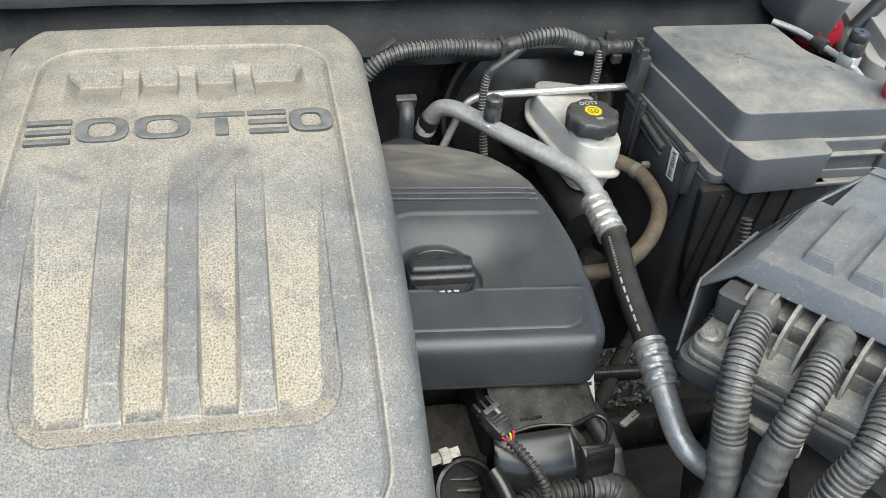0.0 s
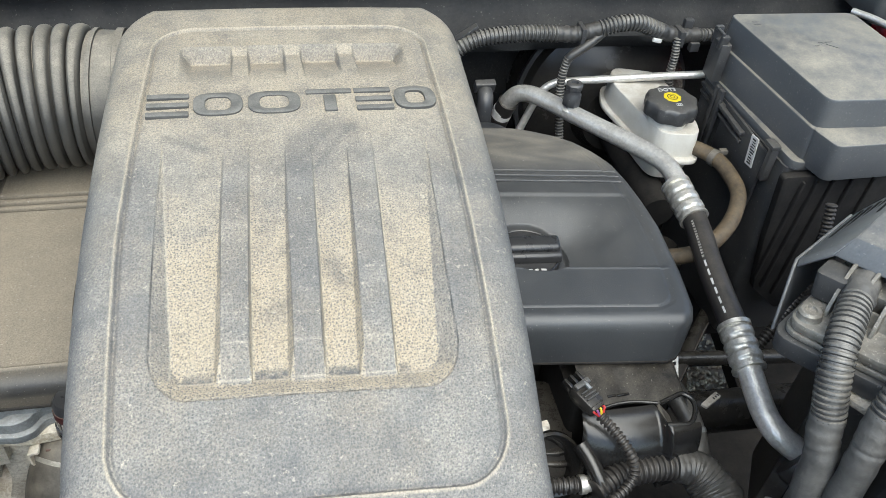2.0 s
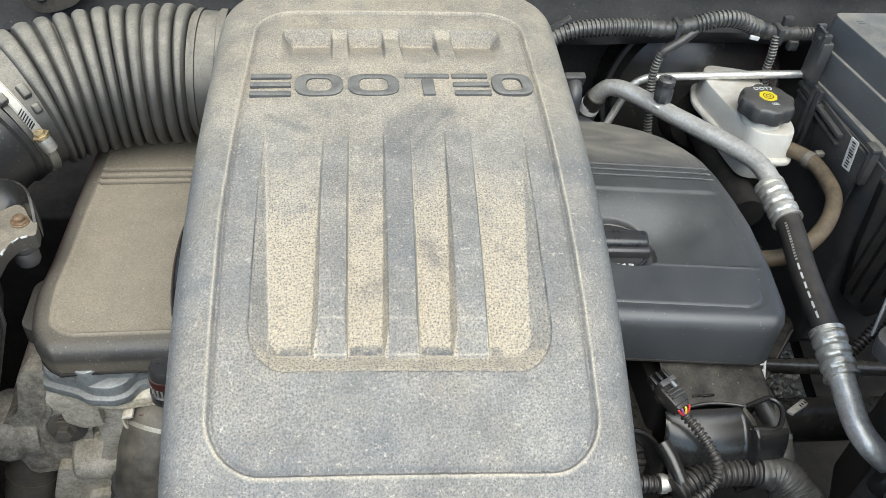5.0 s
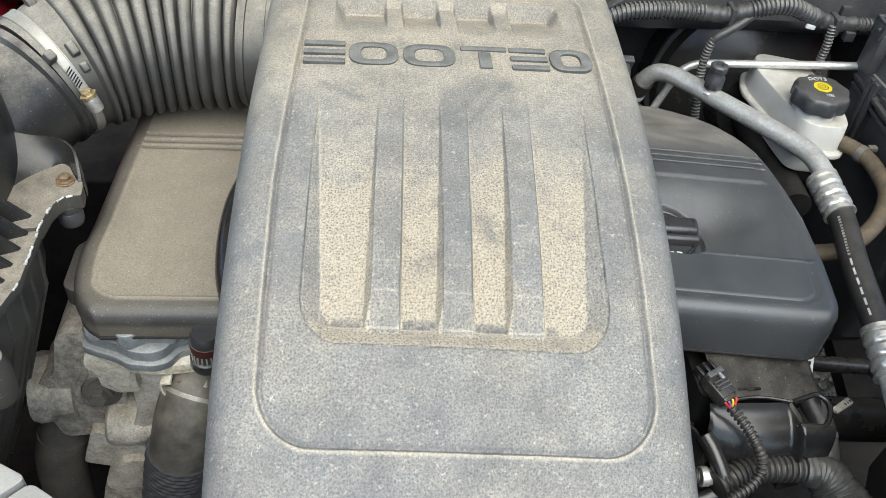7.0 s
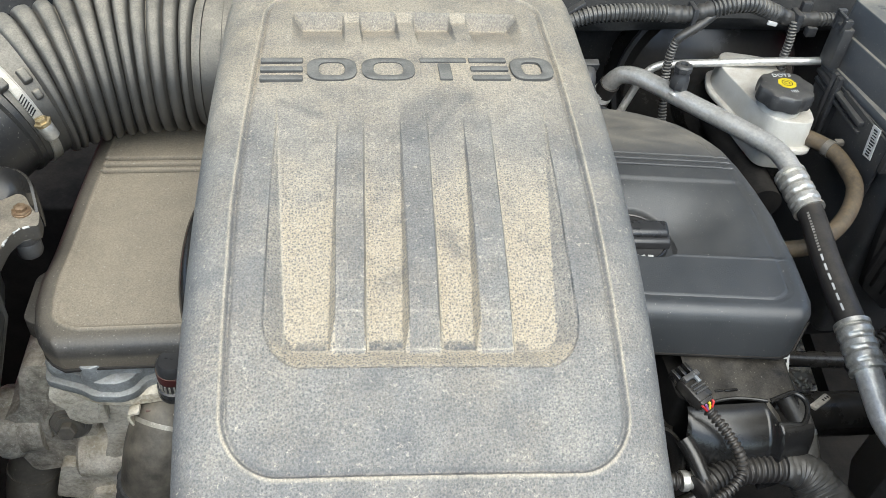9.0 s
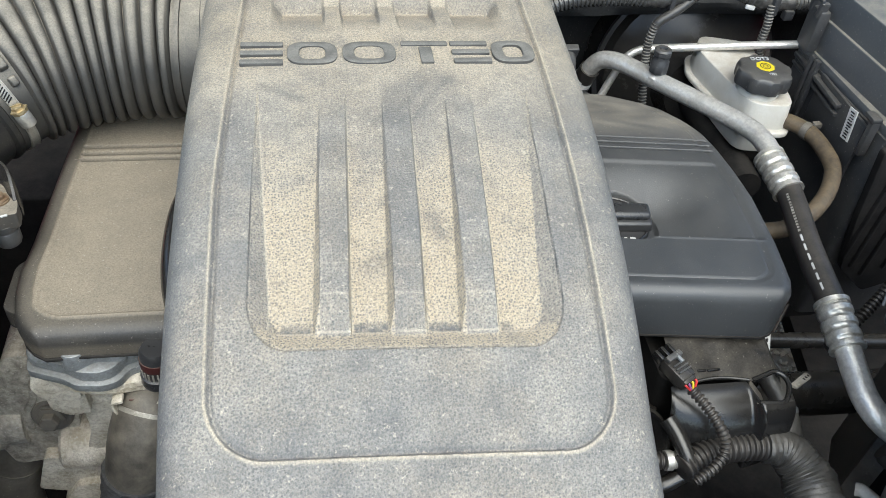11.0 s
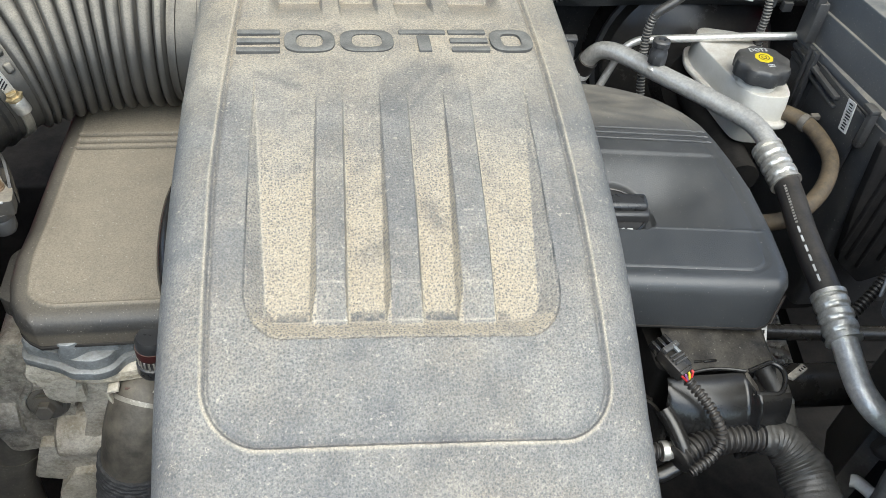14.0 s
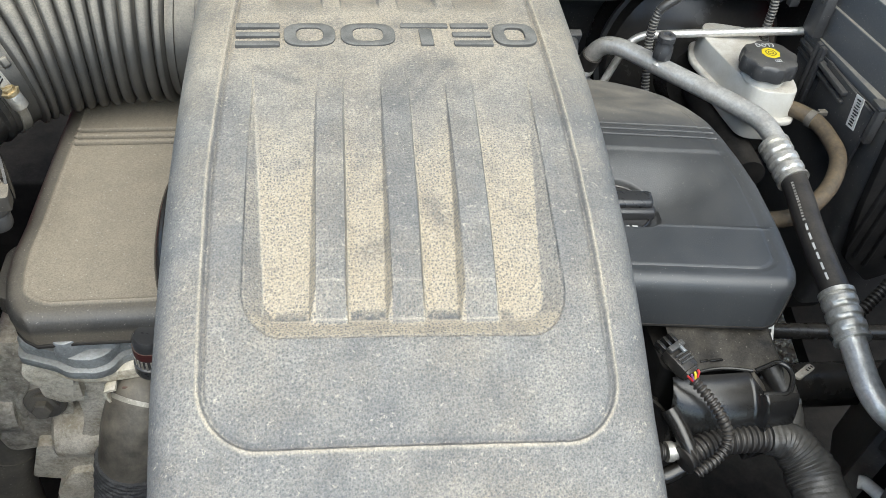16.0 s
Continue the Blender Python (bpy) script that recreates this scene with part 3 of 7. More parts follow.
def recess(X, Y):
    """Depth of the ribbed recess, and masks for its floor and ribs."""
    Y = tilt(X, Y)
    xl, xr = 0.0614 + 0.037 * Y, 0.2575 + 0.19 * np.maximum(Y, 0) ** 2
    yb, k, r = 0.0113, 0.79, 0.025
    cx, hx = (xl + xr) / 2, (xr - xl) / 2
    qx, qy = np.abs(X - cx) - (hx - r), (yb + r / k - Y) * k
    sd = np.hypot(np.maximum(qx, 0), np.maximum(qy, 0)) + np.minimum(np.maximum(qx, qy), 0) - r
    full = 0.0098 * np.clip((0.222 - Y) / 0.175, 0, 1)
    d = np.minimum(full, np.maximum(-sd, 0) * 0.76 + 0.0010 * np.clip(1 - np.abs(sd + 0.0008) / 0.0008, 0, 1) * (full > 0.001))
    wall = (d > 1e-5) & (d < full * 0.985)
    rib = np.zeros_like(X)
    edge = np.full_like(X, 1.0)
    f = (np.clip(Y, 0.02, 0.24) - 0.04) / 0.16
    for l0, l1, r0, r1 in RIBS:
        l, rr = l0 + (l1 - l0) * f, r0 + (r1 - r0) * f
        side = np.minimum(X - l, rr - X)
        top = full * (0.06 + 0.66 * np.clip((0.042 - Y) / 0.015, 0, 1))
        d = np.minimum(d, np.maximum(top, np.maximum(-2.2 * (X - l), -5.0 * (rr - X))))
        rib = np.maximum(rib, sstep(-0.0012, 0.0002, side) * (Y > 0.024))
        edge = np.minimum(edge, np.abs(X - (rr + full / 5.0)))
    edge = np.minimum(edge, np.abs(X - (xl + full / 0.76)))
    return d, full, wall, rib, edge, np.exp(-((sd + 0.0006) / 0.0008) ** 2) * sstep(0.16, 0.10, Y)


def vent(X, Y):
    xl, xr = 0.079, 0.270
    side = np.clip(np.minimum(X - xl, xr - X) / 0.008, 0, 1)
    back = 1 - np.clip((Y - 0.350) / 0.009, 0, 1)
    ramp_ = np.clip((Y - 0.302) / 0.046, 0, 1) ** 1.4
    div = np.zeros_like(X)
    for a, b in ((0.120, 0.1365), (0.1645, 0.1815), (0.2105, 0.2275)):
        div = np.maximum(div, np.clip(np.minimum(X - a, b - X) / 0.002, 0, 1))
    d_scoop = 0.0125 * ramp_ * back * side
    d_div = 0.0050 * np.clip((Y - 0.310) / 0.040, 0, 1) ** 1.4 * back * side
    return d_scoop * (1 - div) + d_div * div


def cov_height(X, Y):
    s = np.minimum(X - cov_left(Y), cov_right(Y) - X)
    s = np.minimum(s, Y1 - Y)
    a = 0.030
    t = np.clip(1 - s / a, 0, 1)
    z = dome(Y) - 0.030 * (1 - np.sqrt(np.maximum(0, 1 - t ** 2.3)))
    z -= 0.0025 * ((X - CX) / 0.15) ** 2
    bd = bead_dist(X, Y)
    z += 0.0014 * np.exp(-(bd / 0.0011) ** 2) - 0.0018 * np.exp(-((bd + 0.0030) / 0.0014) ** 2)
    z -= recess(X, Y)[0]
    z -= vent(X, Y)
    return z


def cov_dust(X, Y):
    d, full, wall, rib, edge, lip = recess(X, Y)
    bd = bead_dist(X, Y)
    inside = (d > 1e-5) * (1 - rib)
    flat = inside * (1 - wall)
    band = inside * wall * sstep(0.034, 0.024, tilt(X, Y))
    flat = flat * sstep(0.225, 0.150, Y)
    out = np.maximum(flat * (0.22 + 0.55 * sstep(0.19, 0.05, Y)), np.maximum(band * 0.55, inside * wall * 0.22))
    out += 0.55 * np.exp(-((bd - 0.0002) / 0.0009) ** 2)
    out += 0.36 * sstep(0.15, 0.27, Y)
    out += 0.10 * rib * sstep(0.10, 0.03, Y)
    return out.astype(np.float32)


def cov_pits(X, Y):
    d, full, wall, rib, edge, lip = recess(X, Y)
    inside = (d > 1e-5) * (1 - rib)
    return (np.clip(0.72 + 0.15 * sstep(0.15, 0.03, Y) + 0.3 * inside, 0, 1) * sstep(0.27, 0.13, Y)).astype(np.float32)


def streak(X, Y, a, b, w):
    """A soft wiped streak from a to b."""
    ax, ay, bx_, by = *a, *b
    ux, uy = bx_ - ax, by - ay
    t = np.clip(((X - ax) * ux + (Y - ay) * uy) / (ux * ux + uy * uy), 0, 1)
    dist = np.hypot(X - ax - t * ux, Y - ay - t * uy)
    return np.exp(-(dist / w) ** 2)


def cov_wear_rim(X, Y):
    d, full, wall, rib, edge, lip = recess(X, Y)
    o = np.zeros_like(X)
    T = tilt(X, Y)
    for x0, x1, w in ((0.083, 0.101, 0.55), (0.1270, 0.1475, 0.95), (0.1725, 0.1920, 0.9), (0.2175, 0.224, 0.5)):
        o = np.maximum(o, w * sstep(x0 - 0.001, x0 + 0.001, X) * sstep(x1 + 0.001, x1 - 0.001, X) * sstep(0.0268, 0.0278, T) * sstep(0.0345, 0.0295, T))
    for a, b, w, s in (((0.193, 0.230), (0.162, 0.188), 0.0035, 0.30), ((0.212, 0.235), (0.179, 0.189), 0.003, 0.30), ((0.166, 0.222), (0.164, 0.185), 0.008, 0.25), ((0.072, 0.228), (0.10, 0.212), 0.004, 0.35), ((0.137, 0.068), (0.150, 0.076), 0.007, 0.35), ((0.183, 0.105), (0.188, 0.09), 0.006, 0.35)):
        o = np.maximum(o, s * streak(X, Y, a, b, w))
    # besides the worn marks, the recess's rim groove is coloured darker
    return np.clip(np.maximum(o, 0.5 * lip), 0, 1).astype(np.float32)


def cov_pale(X, Y):
    d, full, wall, rib, edge, lip = recess(X, Y)
    Y = tilt(X, Y)
    o = 0.55 * np.exp(-(edge / 0.0007) ** 2) * sstep(0.22, 0.15, Y) * sstep(0.026, 0.03, Y) * (d > 1e-5)
    line = np.exp(-((Y - 0.0262) / 0.0006) ** 2) * sstep(0.078, 0.083, X) * sstep(0.245, 0.235, X)
    o = np.maximum(o, 0.7 * line)
    o = np.maximum(o, 0.60 * np.exp(-((bead_dist(X, Y - 0.042 * (X - CX)) - 0.0002) / 0.0010) ** 2))
    o = np.maximum(o, 0.45 * rib * np.exp(-((Y - 0.046) / 0.0007) ** 2))
    return o.astype(np.float32)


cover = thing("engine_cover", (CX, 0.15, 0.88), "dusty grey plastic engine cover with ribbed recess and raised emblem", "engine cover")
sheet("shell", np.concatenate([np.linspace(Y0, -0.06, 24), np.linspace(-0.0591, Y1, 600)]), cov_left, cov_right, cov_height, 400, 0.055, M_COVER, cover, "dust-speckled grey plastic shell", {"dust": cov_dust, "pits": cov_pits, "wear_rim": cov_wear_rim, "pale": cov_pale}, under=0.02)


def emblem_outline(kind, x0, x1):
    """Plain raised bars and rings, one set for each mark of the emblem."""
    y0, y1 = 0.2525, 0.2835
    w = 0.0060
    bm = B()
    zt = 1.0212
    if kind == "bars":
        for k in range(3):
            yc = y0 + w / 2 + (y1 - y0 - w) * k / 2
            prism(bm, rounded([(x0, yc - w / 2), (x1, yc - w / 2), (x1, yc + w / 2), (x0, yc + w / 2)], 0.001, 2), zt - 0.004, zt, 0.0005, 2)
    elif kind == "ring":
        seg = 40
        cx, cy, a, b = (x0 + x1) / 2, (y0 + y1) / 2, (x1 - x0) / 2, (y1 - y0) / 2
        vs = []
        for k in range(seg):
            t = 2 * math.pi * k / seg
            sx, sy = math.copysign(abs(math.cos(t)) ** 0.6, math.cos(t)), math.copysign(abs(math.sin(t)) ** 0.7, math.sin(t))
            row = []
            for ra, rb, z in ((a, b, zt - 0.004), (a, b, zt - 0.0004), (a - 0.0005, b - 0.0005, zt), (a - 0.0085, b - w + 0.0005, zt), (a - 0.009, b - w, zt - 0.0004), (a - 0.009, b - w, zt - 0.004)):
                row.append(bm.verts.new((cx + sx * ra, cy + sy * rb, z)))
            vs.append(row)
        for k in range(seg):
            r0, r1 = vs[k], vs[(k + 1) % seg]
            for i in range(5):
                bm.faces.new((r0[i], r1[i], r1[i + 1], r0[i + 1]))
    else:
        prism(bm, rounded([(x0, y1 - w), (x1, y1 - w), (x1, y1), (x0, y1)], 0.001, 2), zt - 0.004, zt, 0.0005, 2)
        c = (x0 + x1) / 2
        prism(bm, rounded([(c - 0.005, y0), (c + 0.005, y0), (c + 0.005, y1 - w - 0.0025), (c - 0.005, y1 - w - 0.0025)], 0.001, 2), zt - 0.004, zt, 0.0005, 2)
    return bm


for kind, x0, x1 in (("bars", 0.056, 0.088), ("ring", 0.091, 0.129), ("ring", 0.133, 0.174), ("post", 0.179, 0.216), ("bars", 0.218, 0.248), ("ring", 0.250, 0.284)):
    part("emblem_mark", emblem_outline(kind, x0, x1), M_EMBLEM, cover, "raised dark emblem mark")

# ---- cam covers under it ----
RC_Y = np.array([0.126, 0.130, 0.138, 0.150, 0.17, 0.20, 0.26, 0.30, 0.334, 0.36, 0.386, 0.408, 0.421, 0.431, 0.439, 0.445])
RC_X = np.array([0.492, 0.502, 0.510, 0.515, 0.518, 0.522, 0.526, 0.524, 0.520, 0.514, 0.503, 0.490, 0.474, 0.452, 0.425, 0.395])
RC_SHEAR, RC_PIVOT, RC_END = 0.11, 0.52, 0.445


def corner_dist(a, b, r):
    """Distance in from two edges that meet in a rounded corner."""
    return r - np.hypot(np.maximum(r - a, 0), np.maximum(r - b, 0))


def rim_drop(s, a, h):
    t = np.clip(1 - s / a, 0, 1)
    return h * (1 - np.sqrt(np.maximum(0, 1 - t ** 2)))


def rc_arch(X):
    return 0.3080 - 0.026 * sstep(0.375, 0.315, X)


def rc_height(X, Y):
    xr = np.interp(Y, RC_Y, RC_X)
    s = np.minimum((xr - X) * 0.9, np.minimum(Y - 0.126, RC_END - Y))
    z = 0.868 - rim_drop(s, 0.012, 0.013) - 0.010 * sstep(0.355, RC_END, Y)
    arch = rc_arch(X)
    front = np.clip((Y - 0.1960) / 0.004, 0, 1)
    well = np.hypot(X - 0.387, (Y - 0.2355) * 1.05)
    dish = 0.0017 * sstep(0.0, 0.006, arch - Y) * sstep(0.515, 0.495, X) + 0.0225 * sstep(0.000, 0.066, arch - Y) * sstep(0.492, 0.424, X)
    z -= np.maximum(dish * front, 0.0290 * sstep(0.047, 0.037, well) * sstep(0.288, 0.262, Y) * (Y > 0.17))
    for yg in (0.326, 0.335, 0.3436):
        z -= 0.0070 * np.exp(-((Y - yg) / 0.0009) ** 2) * sstep(0.510, 0.500, X)
    z += 0.0009 * np.exp(-((Y - 0.1952) / 0.0009) ** 2) * sstep(0.510, 0.502, X) * sstep(0.044, 0.048, well)
    s = corner_dist((xr - X) * 0.9, np.minimum(Y - 0.126, RC_END - Y), 0.036)
    for at, deep in ((0.019, 0.0012), (0.0165, 0.0009)):
        z -= deep * np.exp(-((s - at) / 0.0009) ** 2) * ((Y < 0.29) | (X > 0.46))
    return z


def rc_dust(X, Y):
    n = 0.5 + 0.5 * np.sin(X * 95 + 3 * np.sin(Y * 120)) * np.sin(Y * 140 + X * 30)
    return (1.15 * sstep(0.335, 0.378, Y) * (0.45 + 0.55 * n) + 0.12 * sstep(0.185, 0.285, Y)).astype(np.float32)


rc = thing("cam_cover", (0.43, 0.29, 0.81), "clean satin black plastic cam cover with filler dish", "cam cover")
rc_shell = sheet("shell", np.concatenate([np.linspace(0.126, 0.170, 26), np.linspace(0.1710, 0.310, 130), np.linspace(0.3104, 0.350, 130), np.linspace(0.3515, RC_END, 50)]), lambda y: 0.26 + 0 * y, lambda y: np.interp(y, RC_Y, RC_X), rc_height, 180, 0.042, M_BLACK, rc, "", {"dust": rc_dust}, angle=50)
for v in rc_shell.data.vertices:
    v.co.y += RC_SHEAR * (RC_PIVOT - v.co.x - ORIGIN[rc.name].x)
bm = B()
rim = [(x, 0.1265) for x in (0.27, 0.33, 0.40, 0.46)] + [(x - 0.001, y) for x, y in zip(RC_X, RC_Y)]
sweep(bm, [Vector((x, y + RC_SHEAR * (RC_PIVOT - x), 0.8135 - 0.010 * float(sstep(0.355, RC_END, y)))) for x, y in rim], 0.0016, 8)
part("gasket", bm, M_DARK, rc, "black rubber gasket along the rim")
bm = B()
lathe(bm, (0.392, 0.446, 0.845), (0, 0.12, 1), [(0.034, 0), (0.032, 0.005), (0.026, 0.009), (0.016, 0.0115), (0.0, 0.0125)], 40)
part("rear_boss", bm, M_BLACK, rc, "low round boss at the rear edge")
cap = thing("oil_filler_cap", (0.386, 0.253, 0.838), "black plastic oil filler cap with grip bar", "oil cap")
bm = B()
lathe(bm, (0.386, 0.253, 0.838), (0, 0, 1), [(0.0345, 0), (0.0345, 0.006), (0.033, 0.009), (0.029, 0.0095), (0.0, 0.0095)], 56)
part("disc", bm, M_CAP, cap)
bm = B()
lathe(bm, (0.386, 0.253, 0.8465), (0, 0, 1), [(0.0320, 0), (0.0330, 0.0014), (0.0320, 0.0022), (0.0310, 0.0014), (0.0310, 0)], 56)
part("rim", bm, M_GLOSS, cap, "shiny rim")
for prof, x0, x1, bev in (([(0.2370, 0.847), (0.2385, 0.8545), (0.2420, 0.8565), (0.262, 0.8565), (0.270, 0.847)], 0.3545, 0.4185, 0.0024), ([(0.2425, 0.856), (0.2450, 0.8625), (0.259, 0.8645), (0.266, 0.856)], 0.3560, 0.4170, 0.0032)):
    tmp = bmesh.new()
    f = [[tmp.verts.new((x, y, z)) for y, z in prof] for x in (x0, x1)]
    tmp.faces.new(f[0]), tmp.faces.new(f[1][::-1])
    for i in range(len(prof)):
        k = (i + 1) % len(prof)
        tmp.faces.new((f[0][i], f[1][i], f[1][k], f[0][k]))
    bmesh.ops.recalc_face_normals(tmp, faces=tmp.faces)
    bmesh.ops.bevel(tmp, geom=tmp.edges[:], offset=bev, segments=3, profile=0.5, affect="EDGES", clamp_overlap=True)
    bm = B()
    absorb(bm, tmp)
    bm.transform(Matrix.Translation((0.386, 0.253, 0)) @ pose(0, 0, 0, 0, 0, -4) @ Matrix.Translation((-0.386, -0.253, 0)))
    part("grip", bm, M_CAP, cap)
for k in range(4):
    bm = B()
    box(bm, (0.376 + 0.0068 * k, 0.2285 - 0.0004 * k, 0.8478), (0.0034 + 0.0016 * (k % 2), 0.0024, 0.0004), (0, 0, 14 * (k % 3) - 10), bev=0)
    part("print_bar", bm, M_PRINT, cap, "white printed marks")

LC_Y = np.array([0.128, 0.134, 0.142, 0.155, 0.175, 0.20, 0.215, 0.235, 0.30, 0.385, 0.42])
LC_X = np.array([-0.100, -0.109, -0.116, -0.122, -0.126, -0.127, -0.1255, -0.1235, -0.120, -0.115, -0.113])


def lc_height(X, Y):
    xl = np.interp(Y, LC_Y, LC_X)
    s = np.minimum((X - xl), np.minimum(Y - 0.128, 0.42 - Y))
    z = 0.871 - rim_drop(s, 0.012, 0.012)
    s = corner_dist(X - xl, np.minimum(Y - 0.128, 0.42 - Y), 0.034)
    z += 0.0016 * np.exp(-((s - 0.0175) / 0.0011) ** 2)
    for yg in (0.336, 0.345, 0.3550):
        z -= 0.006 * np.exp(-((Y - yg) / 0.0017) ** 2) * (X > -0.100)
    return z


def lc_dust(X, Y):
    xl = np.interp(Y, LC_Y, LC_X)
    s0 = np.minimum((X - xl), np.minimum(Y - 0.128, 0.42 - Y))
    s = corner_dist(X - xl, np.minimum(Y - 0.128, 0.42 - Y), 0.034)
    line = np.exp(-((s - 0.0175) / 0.0012) ** 2)
    groove = sum(np.exp(-((Y - yg) / 0.0017) ** 2) for yg in (0.336, 0.345, 0.3550)) * (X > -0.100)
    return np.clip((0.28 + 0.72 * sstep(0.014, 0.019, s)) * sstep(0.002, 0.014, s0) + 0.35 * line - 0.8 * groove, 0, 1.2).astype(np.float32)


lc = thing("cam_cover", (-0.05, 0.27, 0.82), "brown-dusted black plastic cam cover with three grooves", "cam cover")
sheet("shell", np.concatenate([np.linspace(0.128, 0.33, 130), np.linspace(0.3305, 0.362, 90), np.linspace(0.364, 0.42, 24)]), lambda y: np.interp(y, LC_Y, LC_X), lambda y: 0.06 + 0 * y, lc_height, 110, 0.017, M_DUSTY, lc, "", {"dust": lc_dust}, angle=50, under=0.01, skirt_dust=0.42)
bm = B()
sweep(bm, [Vector((x, 0.1295, 0.8425)) for x in (0.05, 0.0, -0.05, -0.08)] + [Vector((x + 0.0025, y, 0.8425)) for x, y in zip(LC_X, LC_Y)], 0.0016, 8)
part("gasket", bm, M_DARK, lc, "black rubber gasket along the rim")
bm = B()
prism(bm, rounded([(-0.1335, 0.214), (-0.1340, 0.168), (-0.120, 0.160), (-0.110, 0.170), (-0.110, 0.222), (-0.124, 0.224)], 0.006), 0.840, 0.859, 0.004, 3)
part("outer_lip", bm, M_DUSTY, lc, "dusty moulded side lip")

# ---- refrigerant pipe and hose ----
ac = thing("refrigerant_line", (0.55, 0.25, 0.80), "dull aluminium refrigerant pipe with black rubber hose", "pipe")
bm = B()
tube(bm, [(0.450, 0.565, 0.808), (0.4535, 0.558, 0.825), (0.461, 0.550, 0.838), (0.474, 0.536, 0.8445), (0.491, 0.511, 0.8475), (0.508, 0.482, 0.8500), (0.541, 0.428, 0.8555), (0.565, 0.388, 0.8590), (0.5755, 0.364, 0.8600), (0.5795, 0.338, 0.857), (0.580, 0.310, 0.850)], 0.0106, 20, 8)
part("upper_pipe", bm, M_ALU, ac, "dull aluminium pipe")
bm = B()
tube(bm, [(0.4455, 0.574, 0.775), (0.4488, 0.567, 0.800), (0.4522, 0.560, 0.8195)], 0.0128, 18, 3)
sleeve = part("sleeve", bm, M_RUBBER, ac, "black rubber sleeve")
bm = B()
tube(bm, [(0.4480, 0.5690, 0.794), (0.4496, 0.5655, 0.806)], 0.0131, 18, 3)
band = part("label_band", bm, M_LABEL, sleeve, "white printed paper band")


def crimp(a, b, r):
    """A ferrule with three pressed rows of dimples between two collars."""
    def shape(f, ang):
        if f < 0.10 or f > 0.93:
            return 1.0
        if 0.87 < f <= 0.93:
            return 0.90
        w = max(0.0, math.cos((f - 0.10) / 0.77 * math.pi * 6)) ** 0.6
        return 0.99 - w * (0.11 + 0.035 * math.cos(7 * ang))
    bm = B()
    pos, total = resample([Vector(a), Vector(b)], 0.0007)
    return sweep(bm, [p for p, s in pos], r, 54, True, shape)


part("ferrule", crimp((0.5765, 0.334, 0.8545), (0.5805, 0.286, 0.8455), 0.0160), M_ZINC, ac, "pressed metal ferrule")
bm = B()
tube(bm, [(0.5805, 0.288, 0.8465), (0.5775, 0.262, 0.843), (0.5715, 0.222, 0.838), (0.568, 0.182, 0.833), (0.566, 0.145, 0.828)], 0.0130, 22, 8)
part("rubber_hose", bm, M_RUBBER, ac, "black rubber hose")
part("ferrule", crimp((0.5662, 0.152, 0.829), (0.5640, 0.106, 0.8175), 0.0160), M_ZINC, ac, "pressed metal ferrule")
bm = B()
tube(bm, [(0.5641, 0.109, 0.8182), (0.5630, 0.088, 0.812), (0.5625, 0.064, 0.806), (0.569, 0.046, 0.800), (0.584, 0.032, 0.792), (0.602, 0.018, 0.781), (0.622, 0.000, 0.766)], 0.0115, 18, 8)
part("lower_pipe", bm, M_ALU, ac, "dull aluminium pipe")
rng = random.Random(8)
hose_line = resample(smooth_path([(0.5805, 0.288, 0.8465), (0.5775, 0.262, 0.843), (0.5715, 0.222, 0.838), (0.568, 0.182, 0.833), (0.566, 0.145, 0.828)], 8), 0.0005)[0]
for k in range(20):
    # small unreadable marks along the upper half, then six long dashes
    at = 0.014 + 0.0036 * k if k < 14 else 0.070 + 0.0112 * (k - 14)
    j = min(range(1, len(hose_line) - 1), key=lambda q: abs(hose_line[q][1] - at))
    run = (hose_line[j + 1][0] - hose_line[j - 1][0]).normalized()
    out = Vector((-0.70, -0.05, 0.71))
    out = (out - run * out.dot(run)).normalized()
    bm = B()
    box(bm, (0, 0, 0), (rng.uniform(0.0014, 0.0024), 0.0024, 0.0005) if k < 14 else (0.0074, 0.0019, 0.0005), bev=0)
    bm.transform(Matrix.Translation(hose_line[j][0] + out * 0.0131) @ Matrix((run, out.cross(run), out)).transposed().to_4x4())
    part("print_bar", bm, M_ZINC if k < 14 else M_PRINT, ac, "white printed mark")
bm = B()
lathe(bm, (0.505, 0.487, 0.849), (0, 0.03, 1), [(0.0105, 0), (0.0105, 0.006), (0.007, 0.009), (0.007, 0.014)], 20)
part("valve_seat", bm, M_ALU, ac)
bm = B()
lathe(bm, (0.505, 0.4875, 0.861), (0, 0.03, 1), [(0.0105, 0), (0.011, 0.002), (0.011, 0.013), (0.0095, 0.015), (0.0095, 0.021), (0.0105, 0.022), (0.0105, 0.027), (0.0085, 0.029), (0.005, 0.029), (0.004, 0.026)], 8)
part("valve_cap", bm, M_BOX, ac, "black plastic service valve cap")

thin = thing("brake_line", (0.6, 0.54, 0.80), "thin bright metal line along the firewall", "pipe")
bm = B()
tube(bm, [(0.470, 0.555, 0.775), (0.486, 0.561, 0.812), (0.498, 0.5635, 0.834), (0.513, 0.562, 0.8445), (0.53, 0.558, 0.8485), (0.58, 0.548, 0.856), (0.64, 0.536, 0.865), (0.683, 0.527, 0.871), (0.71, 0.522, 0.875)], 0.0050, 12, 8)
part("line", bm, M_ALU, thin)

